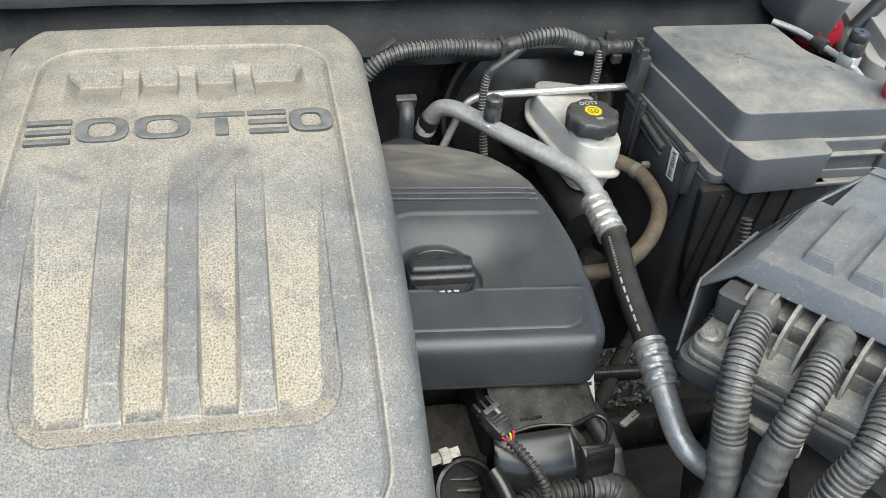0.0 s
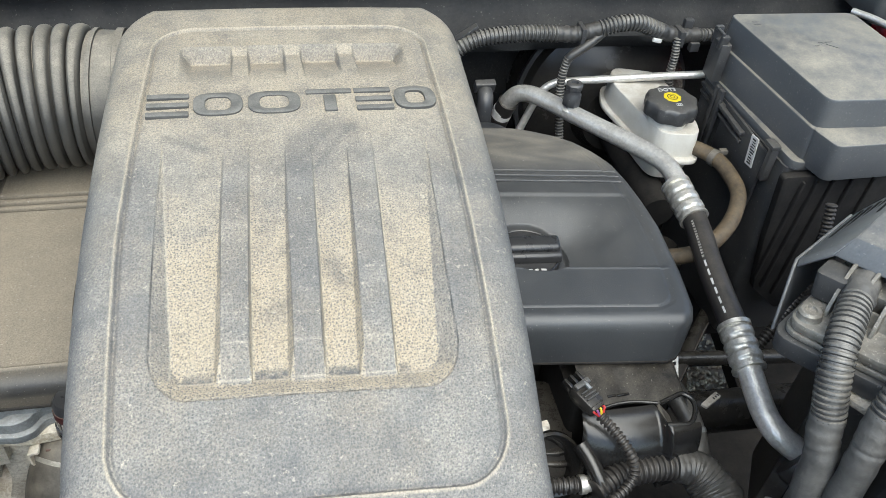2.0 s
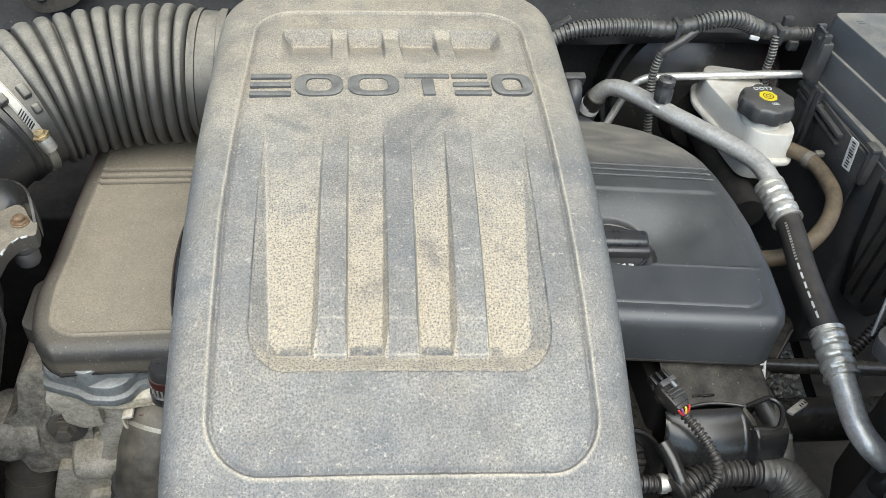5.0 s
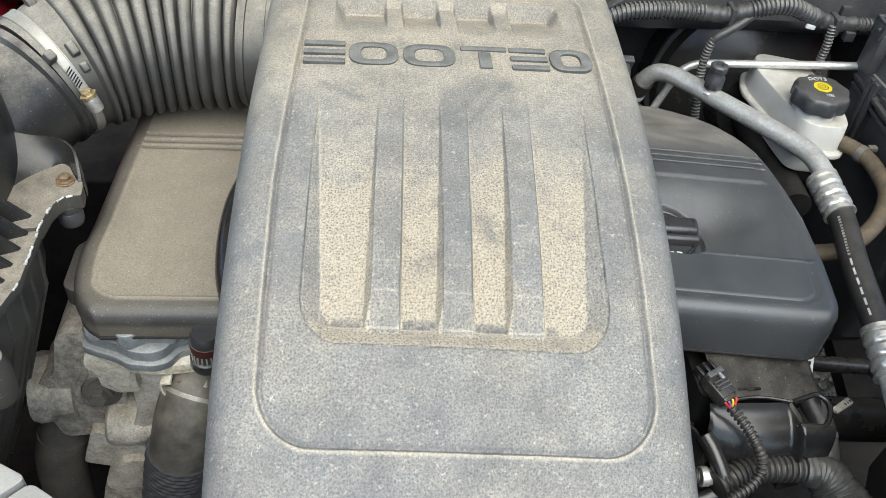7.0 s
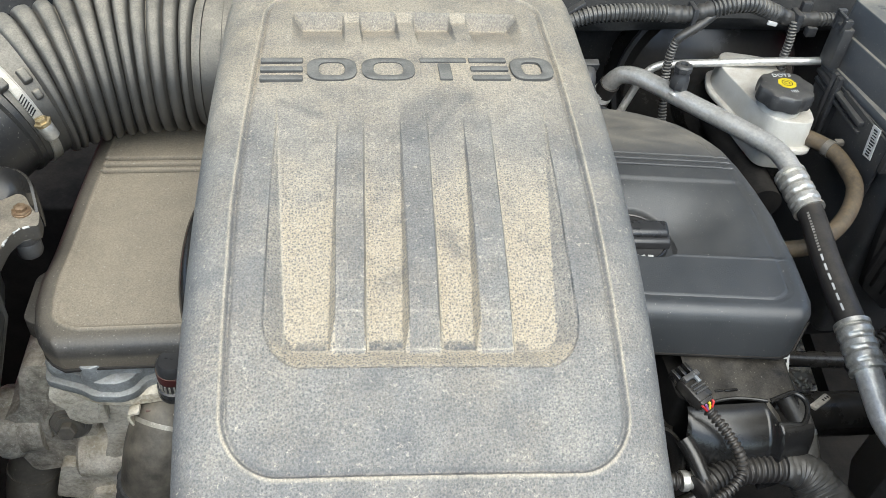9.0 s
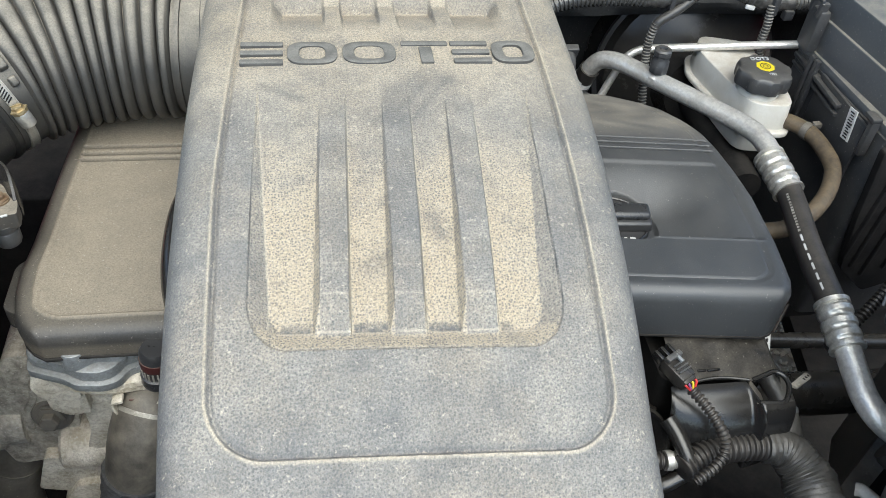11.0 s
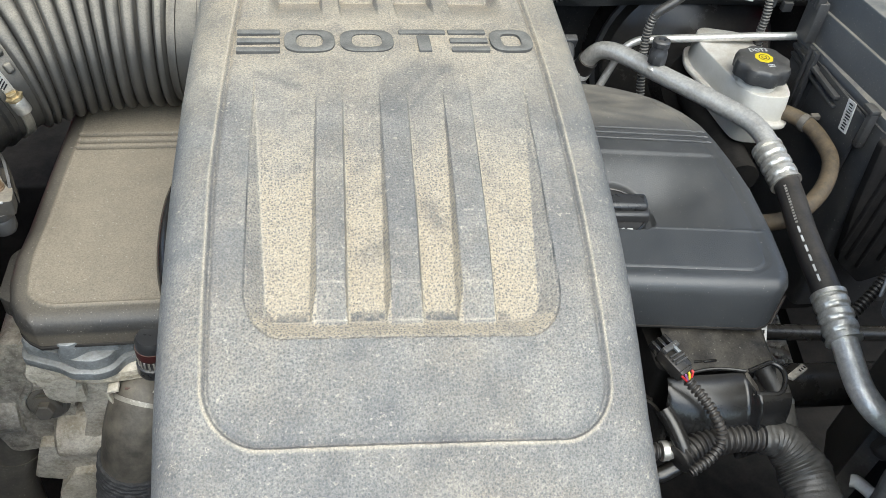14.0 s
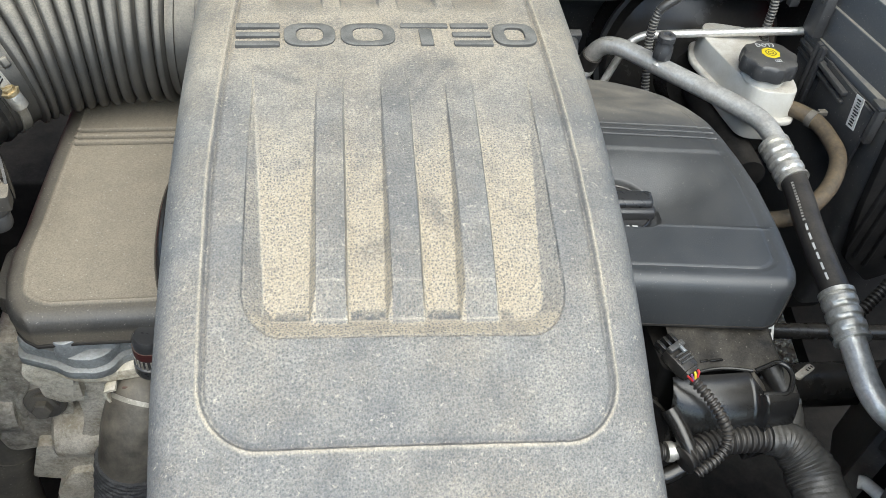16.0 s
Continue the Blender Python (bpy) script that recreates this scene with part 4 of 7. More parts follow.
fit_ = thing("hose_fitting", (0.412, 0.535, 0.79), "black plastic elbow with square flange behind the cam cover", "fitting")
bm = B()
box(bm, (0.4145, 0.549, 0.851), (0.026, 0.010, 0.016), (20, 0, 0), 0.002)
part("flange", bm, M_BOX, fit_)
bm = B()
tube(bm, [(0.4145, 0.547, 0.846), (0.4140, 0.538, 0.842), (0.4125, 0.531, 0.830), (0.4115, 0.528, 0.80), (0.411, 0.527, 0.76)], 0.0098, 18)
part("elbow", bm, M_BOX, fit_)

# ---- brake fluid reservoir and booster ----
bst = thing("brake_booster", (0.64, 0.64, 0.75), "black round brake booster on the firewall", "brake booster")
bm = B()
lathe(bm, (0.62, 0.72, 0.755), (0, -1, 0.12), [(0.125, 0), (0.125, 0.07), (0.118, 0.09), (0.10, 0.10), (0.06, 0.115), (0.05, 0.14), (0.0, 0.145)], 48)
part("drum", bm, M_SKIN, bst)
bm = B()
lathe(bm, (0.62, 0.652, 0.763), (0, -1, 0.12), [(0.118, 0), (0.1285, 0.001), (0.1285, 0.007), (0.118, 0.009)], 48)
part("crimped_rim", bm, M_BOX, bst)
for a in (40, 140):
    bm = B()
    screw(bm, (0.62 + 0.045 * math.cos(radians(a)), 0.612, 0.768 + 0.045 * math.sin(radians(a))), (0, -1, 0.12), 0.006, 0.012)
    part("stud", bm, M_ZINC, bst)
res = thing("brake_fluid_reservoir", (0.61, 0.46, 0.75), "milky white brake fluid reservoir with black cap", "reservoir")
bm = B()
prism(bm, rounded([(0.602, 0.430), (0.648, 0.424), (0.656, 0.452), (0.652, 0.565), (0.592, 0.582), (0.580, 0.545), (0.593, 0.470)], 0.016), 0.820, 0.853, 0.011, 5, shrink=1.04)
part("upper_tank", bm, M_WHITE, res, "milky white plastic")
bm = B()
prism(bm, rounded([(0.596, 0.421), (0.653, 0.414), (0.661, 0.450), (0.657, 0.576), (0.588, 0.592), (0.572, 0.548), (0.588, 0.462)], 0.016), 0.814, 0.8215, 0.003, 3, bottom=True)
part("seam_flange", bm, M_WHITE, res)
bm = B()
prism(bm, rounded([(0.602, 0.428), (0.646, 0.421), (0.653, 0.452), (0.648, 0.565), (0.60, 0.572), (0.590, 0.540), (0.597, 0.462)], 0.016), 0.784, 0.8145, 0.010, 4, shrink=0.88, bottom=True)
part("lower_tank", bm, M_WHITE, res)
bm = B()
lathe(bm, (0.618, 0.458, 0.853), (0, 0, 1), [(0.024, 0), (0.024, 0.012)], 28)
part("neck", bm, M_WHITE, res)
bm = B()
tube(bm, [(0.61, 0.40, 0.755), (0.612, 0.48, 0.757), (0.614, 0.60, 0.76)], 0.022, 18)
part("master_cylinder", bm, M_DARK, res, "dark master cylinder under the tank")
bm = B()
seg = 72
rings = []
for r, z, lob in ((0.028, 0.862, 1), (0.0305, 0.8635, 1), (0.0310, 0.868, 1), (0.0310, 0.876, 1), (0.0295, 0.8805, 1), (0.027, 0.882, 0.6), (0.012, 0.8825, 0), (0.0, 0.8825, 0)):
    ring = []
    for k in range(seg):
        a = 2 * math.pi * k / seg
        rr = r * (1 + lob * 0.045 * math.tanh(2.2 * math.cos(8 * a)))
        ring.append(bm.verts.new((0.619 + rr * math.cos(a), 0.459 + rr * math.sin(a), z)))
    rings.append(ring)
for r0, r1 in zip(rings, rings[1:]):
    for k in range(seg):
        bm.faces.new((r0[k], r0[(k + 1) % seg], r1[(k + 1) % seg], r1[k]))
rcap = part("cap", bm, M_BOX, res, "lobed black screw cap")
bm = B()
lathe(bm, (0.619, 0.461, 0.8822), (0, 0, 1), [(0.0108, 0), (0.0108, 0.0006)], 8)
part("yellow_disc", bm, M_YELLOW, rcap, "yellow printed octagon")
bm = B()
for r in (0.0058, 0.0028):
    seg = 32
    rr = [[bm.verts.new((0.619 + (r + d) * math.cos(2 * math.pi * k / seg), 0.461 + (r + d) * math.sin(2 * math.pi * k / seg), 0.8831)) for k in range(seg)] for d in (-0.0005, 0.0005)]
    for k in range(seg):
        bm.faces.new((rr[0][k], rr[0][(k + 1) % seg], rr[1][(k + 1) % seg], rr[1][k]))
part("ring_print", bm, M_INK, rcap)
letters("DOT3", 0.0085, pose(0.6185, 0.4765, 0.8829, 0, 0, 0), M_PRINT, rcap)
bm = B()
for dx, dy, w, h in ((0, 0.0019, 0.0075, 0.0006), (0, -0.0019, 0.0075, 0.0006), (-0.0035, 0, 0.0006, 0.004), (0.0035, 0, 0.0006, 0.004), (-0.001, 0, 0.001, 0.0025), (0.0012, 0, 0.001, 0.0025)):
    box(bm, (0.621 + dx, 0.4445 + dy, 0.8829), (w, h, 0.0004), bev=0)
part("symbol", bm, M_PRINT, rcap, "white printed symbol")

# ---- fuse and battery box ----
bx = thing("battery_box", (0.80, 0.42, 0.60), "black plastic battery and fuse box with dusty lid", "battery box")
LIDP = [(0.697, 0.521), (0.862, 0.519), (0.868, 0.452), (0.920, 0.375), (0.935, 0.324), (0.719, 0.330)]
bm = B()
prism(bm, rounded(LIDP, 0.012), 0.918, 0.957, 0.006, 4, shrink=1.015)
part("lid", bm, M_LID, bx, "dusty black lid")
bm = B()
cxl, cyl = 0.815, 0.42
prism(bm, rounded([(cxl + (x - cxl) * 1.035 - 0.002, cyl + (y - cyl) * 1.05 - 0.002) for x, y in LIDP], 0.012), 0.882, 0.9225, 0.004, 3, shrink=0.995)
part("lid_skirt", bm, M_LID, bx)
bm = B()
prism(bm, rounded([(0.690, 0.528), (0.866, 0.524), (0.872, 0.454), (0.921, 0.377), (0.931, 0.315), (0.703, 0.323)], 0.012), 0.872, 0.8835, 0.003, 2)
part("lid_flange", bm, M_LID, bx)
bm = B()
prism(bm, rounded([(0.690, 0.522), (0.862, 0.520), (0.90, 0.39), (0.92, 0.325), (0.700, 0.327)], 0.010), 0.60, 0.873, 0.003, 2, shrink=0.94)
part("body", bm, M_BOX, bx)
bm = B()
prism(bm, rounded([(0.722, 0.2945), (0.822, 0.2965), (0.826, 0.330), (0.712, 0.332)], 0.009), 0.878, 0.9235, 0.005, 3, shrink=0.95)
part("front_pocket", bm, M_LID, bx, "dusty projecting lid corner")
bm = B()
box(bm, (0.868, 0.3170, 0.9060), (0.080, 0.010, 0.0035), (0, 0, -0.5), 0.001)
box(bm, (0.9195, 0.3165, 0.9000), (0.032, 0.010, 0.040), (0, 0, -0.5), 0.003)
box(bm, (0.860, 0.3150, 0.8700), (0.150, 0.012, 0.004), (0, 0, -0.5), 0.001)
part("front_rib", bm, M_LID, bx)
bm = B()
box(bm, (0.683, 0.495, 0.912), (0.014, 0.026, 0.050), (0, 0, 0), 0.003)
box(bm, (0.679, 0.504, 0.940), (0.010, 0.006, 0.022), (0, 0, 0), 0.001)
box(bm, (0.679, 0.487, 0.938), (0.010, 0.006, 0.018), (8, 0, 0), 0.001)
box(bm, (0.676, 0.495, 0.948), (0.004, 0.020, 0.004), (0, 0, 0), 0.001)
part("clip", bm, M_BOX, bx, "black moulded lid clip")
bm = B()
for y, z, l in ((0.478, 0.845, 0.08), (0.468, 0.845, 0.08)):
    box(bm, (0.687, y, z), (0.006, 0.008, l), (0, 0, 0), 0.0015)
part("side_rib", bm, M_BOX, bx)
bm = B()
box(bm, (0.690, 0.460, 0.866), (0.010, 0.115, 0.006), (0, 0, -2), 0.002)
box(bm, (0.6905, 0.460, 0.855), (0.007, 0.115, 0.004), (0, 0, -2), 0.001)
part("ledge", bm, M_BOX, bx)
bm = B()
box(bm, (0.690, 0.3450, 0.866), (0.010, 0.008, 0.042), (0, 0, 0), 0.002)
box(bm, (0.690, 0.3500, 0.889), (0.012, 0.018, 0.006), (0, 0, 0), 0.002)
part("latch", bm, M_BOX, bx, "black moulded latch")
bm = B()
box(bm, (0.6915, 0.405, 0.838), (0.004, 0.105, 0.075), (0, 0, -1), 0.0015)
part("side_panel", bm, M_BOX, bx)
lab = B()
box(lab, (0.6870, 0.3755, 0.862), (0.0012, 0.0145, 0.036), (-9, 0, 0), 0)
lb = part("label", lab, M_LABEL, bx, "white paper sticker with printed marks")
bm = B()
rng = random.Random(11)
for i in range(10):
    # plain rows of print, each of its own length
    a, b = rng.uniform(-0.0012, 0.0012), -0.0145 + 0.0032 * i
    v = pose(0.6863, 0.3755, 0.862, -9, 0, 0) @ Vector((0, a, b))
    box(bm, v, (0.0006, rng.uniform(0.0050, 0.0085), rng.uniform(0.0010, 0.0018)), (-9, 0, 0), 0)
part("print_bar", bm, M_INK, lb)
for x, y, w, h, r in ((0.775, 0.445, 0.020, 0.0015, 25), (0.787, 0.440, 0.016, 0.0015, -40), (0.77, 0.437, 0.014, 0.0015, 60), (0.783, 0.449, 0.018, 0.0015, 5), (0.72, 0.500, 0.008, 0.001, 0), (0.72, 0.494, 0.008, 0.001, 0), (0.875, 0.415, 0.008, 0.001, 0), (0.876, 0.409, 0.007, 0.001, 90)):
    bm = B()
    box(bm, (x, y, 0.9572), (w, h, 0.0008), (0, 0, r), 0)
    part("moulded_mark", bm, M_LID, bx)
# tray that holds the box: ribbed front plate with a slanted gusset
tray = thing("battery_tray", (0.76, 0.32, 0.62), "dusty black plastic battery tray with upright ribs", "battery tray")
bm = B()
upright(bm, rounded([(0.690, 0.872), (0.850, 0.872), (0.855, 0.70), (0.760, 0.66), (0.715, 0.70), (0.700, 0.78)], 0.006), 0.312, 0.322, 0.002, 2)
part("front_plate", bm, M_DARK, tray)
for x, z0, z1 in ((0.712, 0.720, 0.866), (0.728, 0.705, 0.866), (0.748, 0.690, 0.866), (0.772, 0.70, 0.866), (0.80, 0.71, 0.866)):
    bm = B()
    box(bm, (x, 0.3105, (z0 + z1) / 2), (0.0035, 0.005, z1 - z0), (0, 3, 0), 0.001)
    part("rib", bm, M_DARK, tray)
# red cap left on the lid
rc2 = thing("terminal_cap", (0.908, 0.348, 0.957), "bright red plastic cap resting on the box lid", "cap")
bm = B()
lathe(bm, (0.9185, 0.3435, 0.9590), (-0.19, 0.04, 1), [(0.0175, 0), (0.0185, 0.003), (0.0175, 0.028), (0.020, 0.031), (0.0225, 0.033), (0.0215, 0.036), (0.012, 0.041), (0.008, 0.042), (0.0065, 0.046), (0.003, 0.047), (0.003, 0.051), (0.0, 0.0515)], 36)
part("cap_body", bm, M_REDCAP, rc2)

# ---- engine control module under a slatted shroud, turned in plan ----
EU, EW = Vector((0.53, -0.848, 0)), Vector((0.848, 0.53, 0))
EM = Matrix(((EW.x, EU.x * -1, 0, 0), (EW.y, EU.y * -1, 0, 0), (0, 0, 1, 0), (0, 0, 0, 1)))
EL = Matrix.Translation((0.556, 0.060, 0.98)) @ EM @ pose(0, 0, 0, -8, 0, 0) @ Matrix.Translation((0, 0, -0.98))


def em(x, y, z):
    """Local to world: x across to the rear right, y along its length."""
    return EL @ Vector((x, y, z))


def slab(bm, pts, y0, y1, bev=0.0):
    """A profile in x and z drawn along the module's length."""
    tmp = bmesh.new()
    f = [[tmp.verts.new((x, y, z)) for x, z in pts] for y in (y0, y1)]
    tmp.faces.new(f[0]), tmp.faces.new(f[1][::-1])
    for i in range(len(pts)):
        k = (i + 1) % len(pts)
        tmp.faces.new((f[0][i], f[1][i], f[1][k], f[0][k]))
    bmesh.ops.recalc_face_normals(tmp, faces=tmp.faces)
    if bev:
        bmesh.ops.bevel(tmp, geom=tmp.edges[:], offset=bev, segments=2, affect="EDGES", clamp_overlap=True)
    tmp.transform(EL)
    absorb(bm, tmp)
    return bm


ecm = thing("control_module", em(0.05, -0.07, 0.90), "finned cast aluminium engine control module", "control unit")
bm = B()
prism(bm, rounded([(-0.029, -0.174), (0.16, -0.174), (0.16, 0.018), (-0.037, 0.018)], 0.016), 0.946, 0.955, 0.003, 2, EL)
part("base", bm, M_FIN, ecm, "grey cast aluminium flange")
bm = B()
prism(bm, rounded([(-0.030, -0.176), (0.16, -0.176), (0.16, 0.020), (-0.038, 0.020)], 0.017), 0.940, 0.9455, 0.002, 2, EL)
part("seam_plate", bm, M_FIN, ecm)
bm = B()
prism(bm, rounded([(-0.034, -0.181), (0.16, -0.181), (0.16, 0.025), (-0.042, 0.025)], 0.018), 0.922, 0.9395, 0.003, 2, EL)
part("tray", bm, M_BOX, ecm, "black plastic tray")
bm = B()
prism(bm, rounded([(0.012, -0.140), (0.15, -0.140), (0.15, 0.004), (0.012, 0.004)], 0.006), 0.953, 0.972, 0.003, 2, EL)
part("housing", bm, M_FIN, ecm)
for k in range(9):
    # each fin rises from a low toe in a curve, like a blade
    yc = -0.0020 - 0.0172 * k
    toe = -0.016 - 0.003 * (k % 2)
    prof = [(toe, 0.953)] + [(toe + 0.040 * f, 0.956 + 0.031 * math.sin(f * math.pi / 2) ** 0.8) for f in (0.06, 0.16, 0.3, 0.45, 0.62, 0.8, 1.0)] + [(0.11, 0.988), (0.11, 0.953)]
    bm = B()
    slab(bm, prof, yc - 0.0014, yc + 0.0014, 0.0004)
    part("fin", bm, M_FIN, ecm, "thin casting fin")
for k in (1, 2, 4, 5, 7):
    bm = B()
    slab(bm, [(-0.004, 0.953), (-0.001, 0.966), (0.002, 0.966), (0.004, 0.953)], -0.0020 - 0.0172 * k - 0.0160, -0.0020 - 0.0172 * k - 0.0012, 0.0003)
    part("web", bm, M_FIN, ecm)
bm = B()
slab(bm, [(-0.022, 0.953), (-0.012, 0.964), (0.000, 0.982), (0.010, 0.990), (0.05, 0.990), (0.05, 0.953)], -0.1455, -0.1420, 0.0006)
part("fin", bm, M_FIN, ecm, "broad end fin")
for x, y, r in ((-0.023, 0.006, 0.0090), (-0.017, -0.162, 0.0085), (0.010, -0.152, 0.0062)):
    bm = B()
    lathe(bm, em(x, y, 0.954), EL.to_3x3() @ Vector((0, 0, 1)), [(r * 1.15, 0), (r, 0.002), (r, 0.006), (r * 0.8, 0.008), (r * 0.5, 0.008), (r * 0.45, 0.006), (0.0, 0.006)], 22)
    part("bolt", bm, M_FIN, ecm, "cast bolt boss")
bm = B()
prism(bm, rounded([(0.0, 0.0), (0.024, 0.0), (0.024, 0.024), (0.0, 0.024)], 0.005), 0.957, 0.980, 0.003, 2, EL @ Matrix.Translation((-0.002, -0.006, 0)))
part("socket", bm, M_BOX, ecm, "black plug socket")
bm = B()
prism(bm, rounded([(-0.016, -0.160), (0.12, -0.160), (0.12, -0.024), (-0.014, -0.024)], 0.012), 0.62, 0.921, 0.004, 2, EL, shrink=0.90)
part("support", bm, M_SIDE, ecm, "smudged black plastic support under the tray")
bm = B()
prism(bm, rounded([(-0.050, -0.085), (-0.026, -0.080), (-0.024, -0.030), (-0.044, -0.036)], 0.006), 0.915, 0.921, 0.002, 2, EL)
part("lower_bracket", bm, M_CASTD, ecm, "tan dusty bracket under the tray")

sh = thing("module_shroud", em(0.08, -0.06, 0.94), "grey plastic slatted shroud over the control module", "shroud")
# rows of the shell from the front lip to the back, each over the same six bends
SHELL = [
    [(-0.018, 0.0300, 0.922), (0.0136, 0.0385, 0.965), (0.019, 0.0160, 0.985), (0.019, -0.1330, 0.985), (0.027, -0.1540, 0.962), (-0.018, -0.1850, 0.922)],
    [(0.020, 0.0370, 0.918), (0.020, 0.0400, 0.968), (0.027, 0.0060, 1.003), (0.029, -0.1375, 1.003), (0.036, -0.1680, 0.962), (0.012, -0.1960, 0.918)],
    [(0.105, 0.0360, 0.930), (0.105, 0.0360, 0.972), (0.112, 0.0010, 1.0165), (0.112, -0.1420, 1.0165), (0.110, -0.1780, 0.970), (0.110, -0.1970, 0.925)],
    [(0.200, 0.0220, 0.930), (0.200, 0.0220, 0.972), (0.200, -0.0140, 1.0125), (0.200, -0.1470, 1.0125), (0.200, -0.1820, 0.970), (0.200, -0.1980, 0.930)],
]


def shell_part(name, cols, rows, label=""):
    tmp = bmesh.new()
    vs = {(r, c): tmp.verts.new(SHELL[r][c]) for r in rows for c in cols}
    for r in rows[:-1]:
        for c in cols[:-1]:
            tmp.faces.new((vs[r, c], vs[r + 1, c], vs[r + 1, c + 1], vs[r, c + 1]))
    bmesh.ops.recalc_face_normals(tmp, faces=tmp.faces)
    if sum(f.normal.z for f in tmp.faces) < 0:
        bmesh.ops.reverse_faces(tmp, faces=tmp.faces)
    bmesh.ops.solidify(tmp, geom=tmp.faces[:], thickness=0.0028)
    bmesh.ops.bevel(tmp, geom=[e for e in tmp.edges if len(e.link_faces) == 2 and e.calc_face_angle(0) > 0.25], offset=0.0011, segments=3, profile=0.5, affect="EDGES", clamp_overlap=True)
    tmp.transform(EL)
    bm = B()
    absorb(bm, tmp)
    return part(name, bm, M_SHROUD, sh, label, 30)


shell_part("deck", (2, 3), (0, 1, 2), "dusty grey plastic deck")
for cols in ((1, 2), (3, 4)):
    end = shell_part("sloped_end", cols, (0, 1, 2, 3))
    for r, count in ((1, 5), (2, 4)):
        # near-black strips on the slope paint the louvres' shade, stepped one below the other
        a0, a1, b0, b1 = (Vector(SHELL[q][c]) for q in (r, r + 1) for c in cols)
        if cols[0] == 3:
            a0, a1, b0, b1 = a1, a0, b1, b0
        n = (a1 - a0).cross(b0 - a0).normalized()
        n = n if n.z > 0 else -n
        for k in range(count):
            f = 0.22 + 0.15 * k
            p, q = a0.lerp(a1, f), b0.lerp(b1, f)
            s0, s1 = (0.34, 0.92) if r == 1 else (0.12, 0.62)
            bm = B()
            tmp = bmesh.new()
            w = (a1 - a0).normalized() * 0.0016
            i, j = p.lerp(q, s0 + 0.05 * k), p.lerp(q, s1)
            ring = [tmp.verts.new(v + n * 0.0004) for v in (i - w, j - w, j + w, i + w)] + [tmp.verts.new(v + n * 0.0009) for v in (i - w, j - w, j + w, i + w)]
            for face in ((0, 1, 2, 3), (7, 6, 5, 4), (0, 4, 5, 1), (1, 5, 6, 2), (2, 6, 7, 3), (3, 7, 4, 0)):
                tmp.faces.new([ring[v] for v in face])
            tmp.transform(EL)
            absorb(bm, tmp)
            part("slot_shade", bm, M_DARK, end, "dark strip for the shade in a vent slot")
for cols in ((0, 1), (4, 5)):
    shell_part("leg", cols, (0, 1, 2))
# slatted rear part: bars along and across with openings between
for y0, y1 in ((-0.0100, -0.0540), (-0.0720, -0.0865), (-0.1045, -0.1190), (-0.1370, -0.1460)):
    bm = B()
    slab(bm, [(0.110, 1.006), (0.201, 1.004), (0.201, 1.0125), (0.110, 1.0150)], y1, y0, 0.0012)
    part("slat", bm, M_SHROUD, sh)
for x0, x1 in ((0.110, 0.122), (0.184, 0.204)):
    bm = B()
    slab(bm, [(x0, 1.006), (x1, 1.005), (x1, 1.0122), (x0, 1.0146)], -0.1455, -0.0105, 0.0012)
    part("cross_bar", bm, M_SHROUD, sh)
bm = B()
slab(bm, [(0.199, 1.0125), (0.212, 1.007), (0.220, 0.960), (0.217, 0.960), (0.208, 1.003), (0.199, 1.0085)], -0.15, -0.008)
part("rear_apron", bm, M_SHROUD, sh)
for y in (-0.0330, -0.0675, -0.1020):
    bm = B()
    tmp = bmesh.new()
    lo = [tmp.verts.new(v) for v in ((0.040, y - 0.0150, 1.0040), (0.1125, y - 0.0190, 1.0160), (0.1125, y + 0.0105, 1.0160), (0.042, y + 0.0125, 1.0045))]
    hi = [tmp.verts.new(v) for v in ((0.046, y - 0.0100, 1.0125), (0.1125, y - 0.0140, 1.0232), (0.1125, y + 0.0090, 1.0232), (0.046, y + 0.0110, 1.0125))]
    tmp.faces.new(lo[::-1]), tmp.faces.new(hi)
    for k in range(4):
        tmp.faces.new((lo[k], lo[(k + 1) % 4], hi[(k + 1) % 4], hi[k]))
    bmesh.ops.bevel(tmp, geom=tmp.edges[:], offset=0.0009, segments=2, affect="EDGES", clamp_overlap=True)
    tmp.transform(EL)
    absorb(bm, tmp)
    part("raised_panel", bm, M_SHROUD, sh)
for yw in (-0.063, -0.0955, -0.128):
    bm = B()
    slab(bm, [(0.116, 0.999), (0.190, 0.993), (0.190, 0.986), (0.116, 0.992)], yw - 0.012, yw + 0.012)
    part("window_floor", bm, M_CAST, sh, "tan dusty metal below the opening")
    bm = B()
    sweep(bm, [em(0.118, yw + 0.003, 1.0035), em(0.186, yw + 0.003, 0.9985)], 0.0022, 8)
    part("window_rod", bm, M_ZINC, sh)

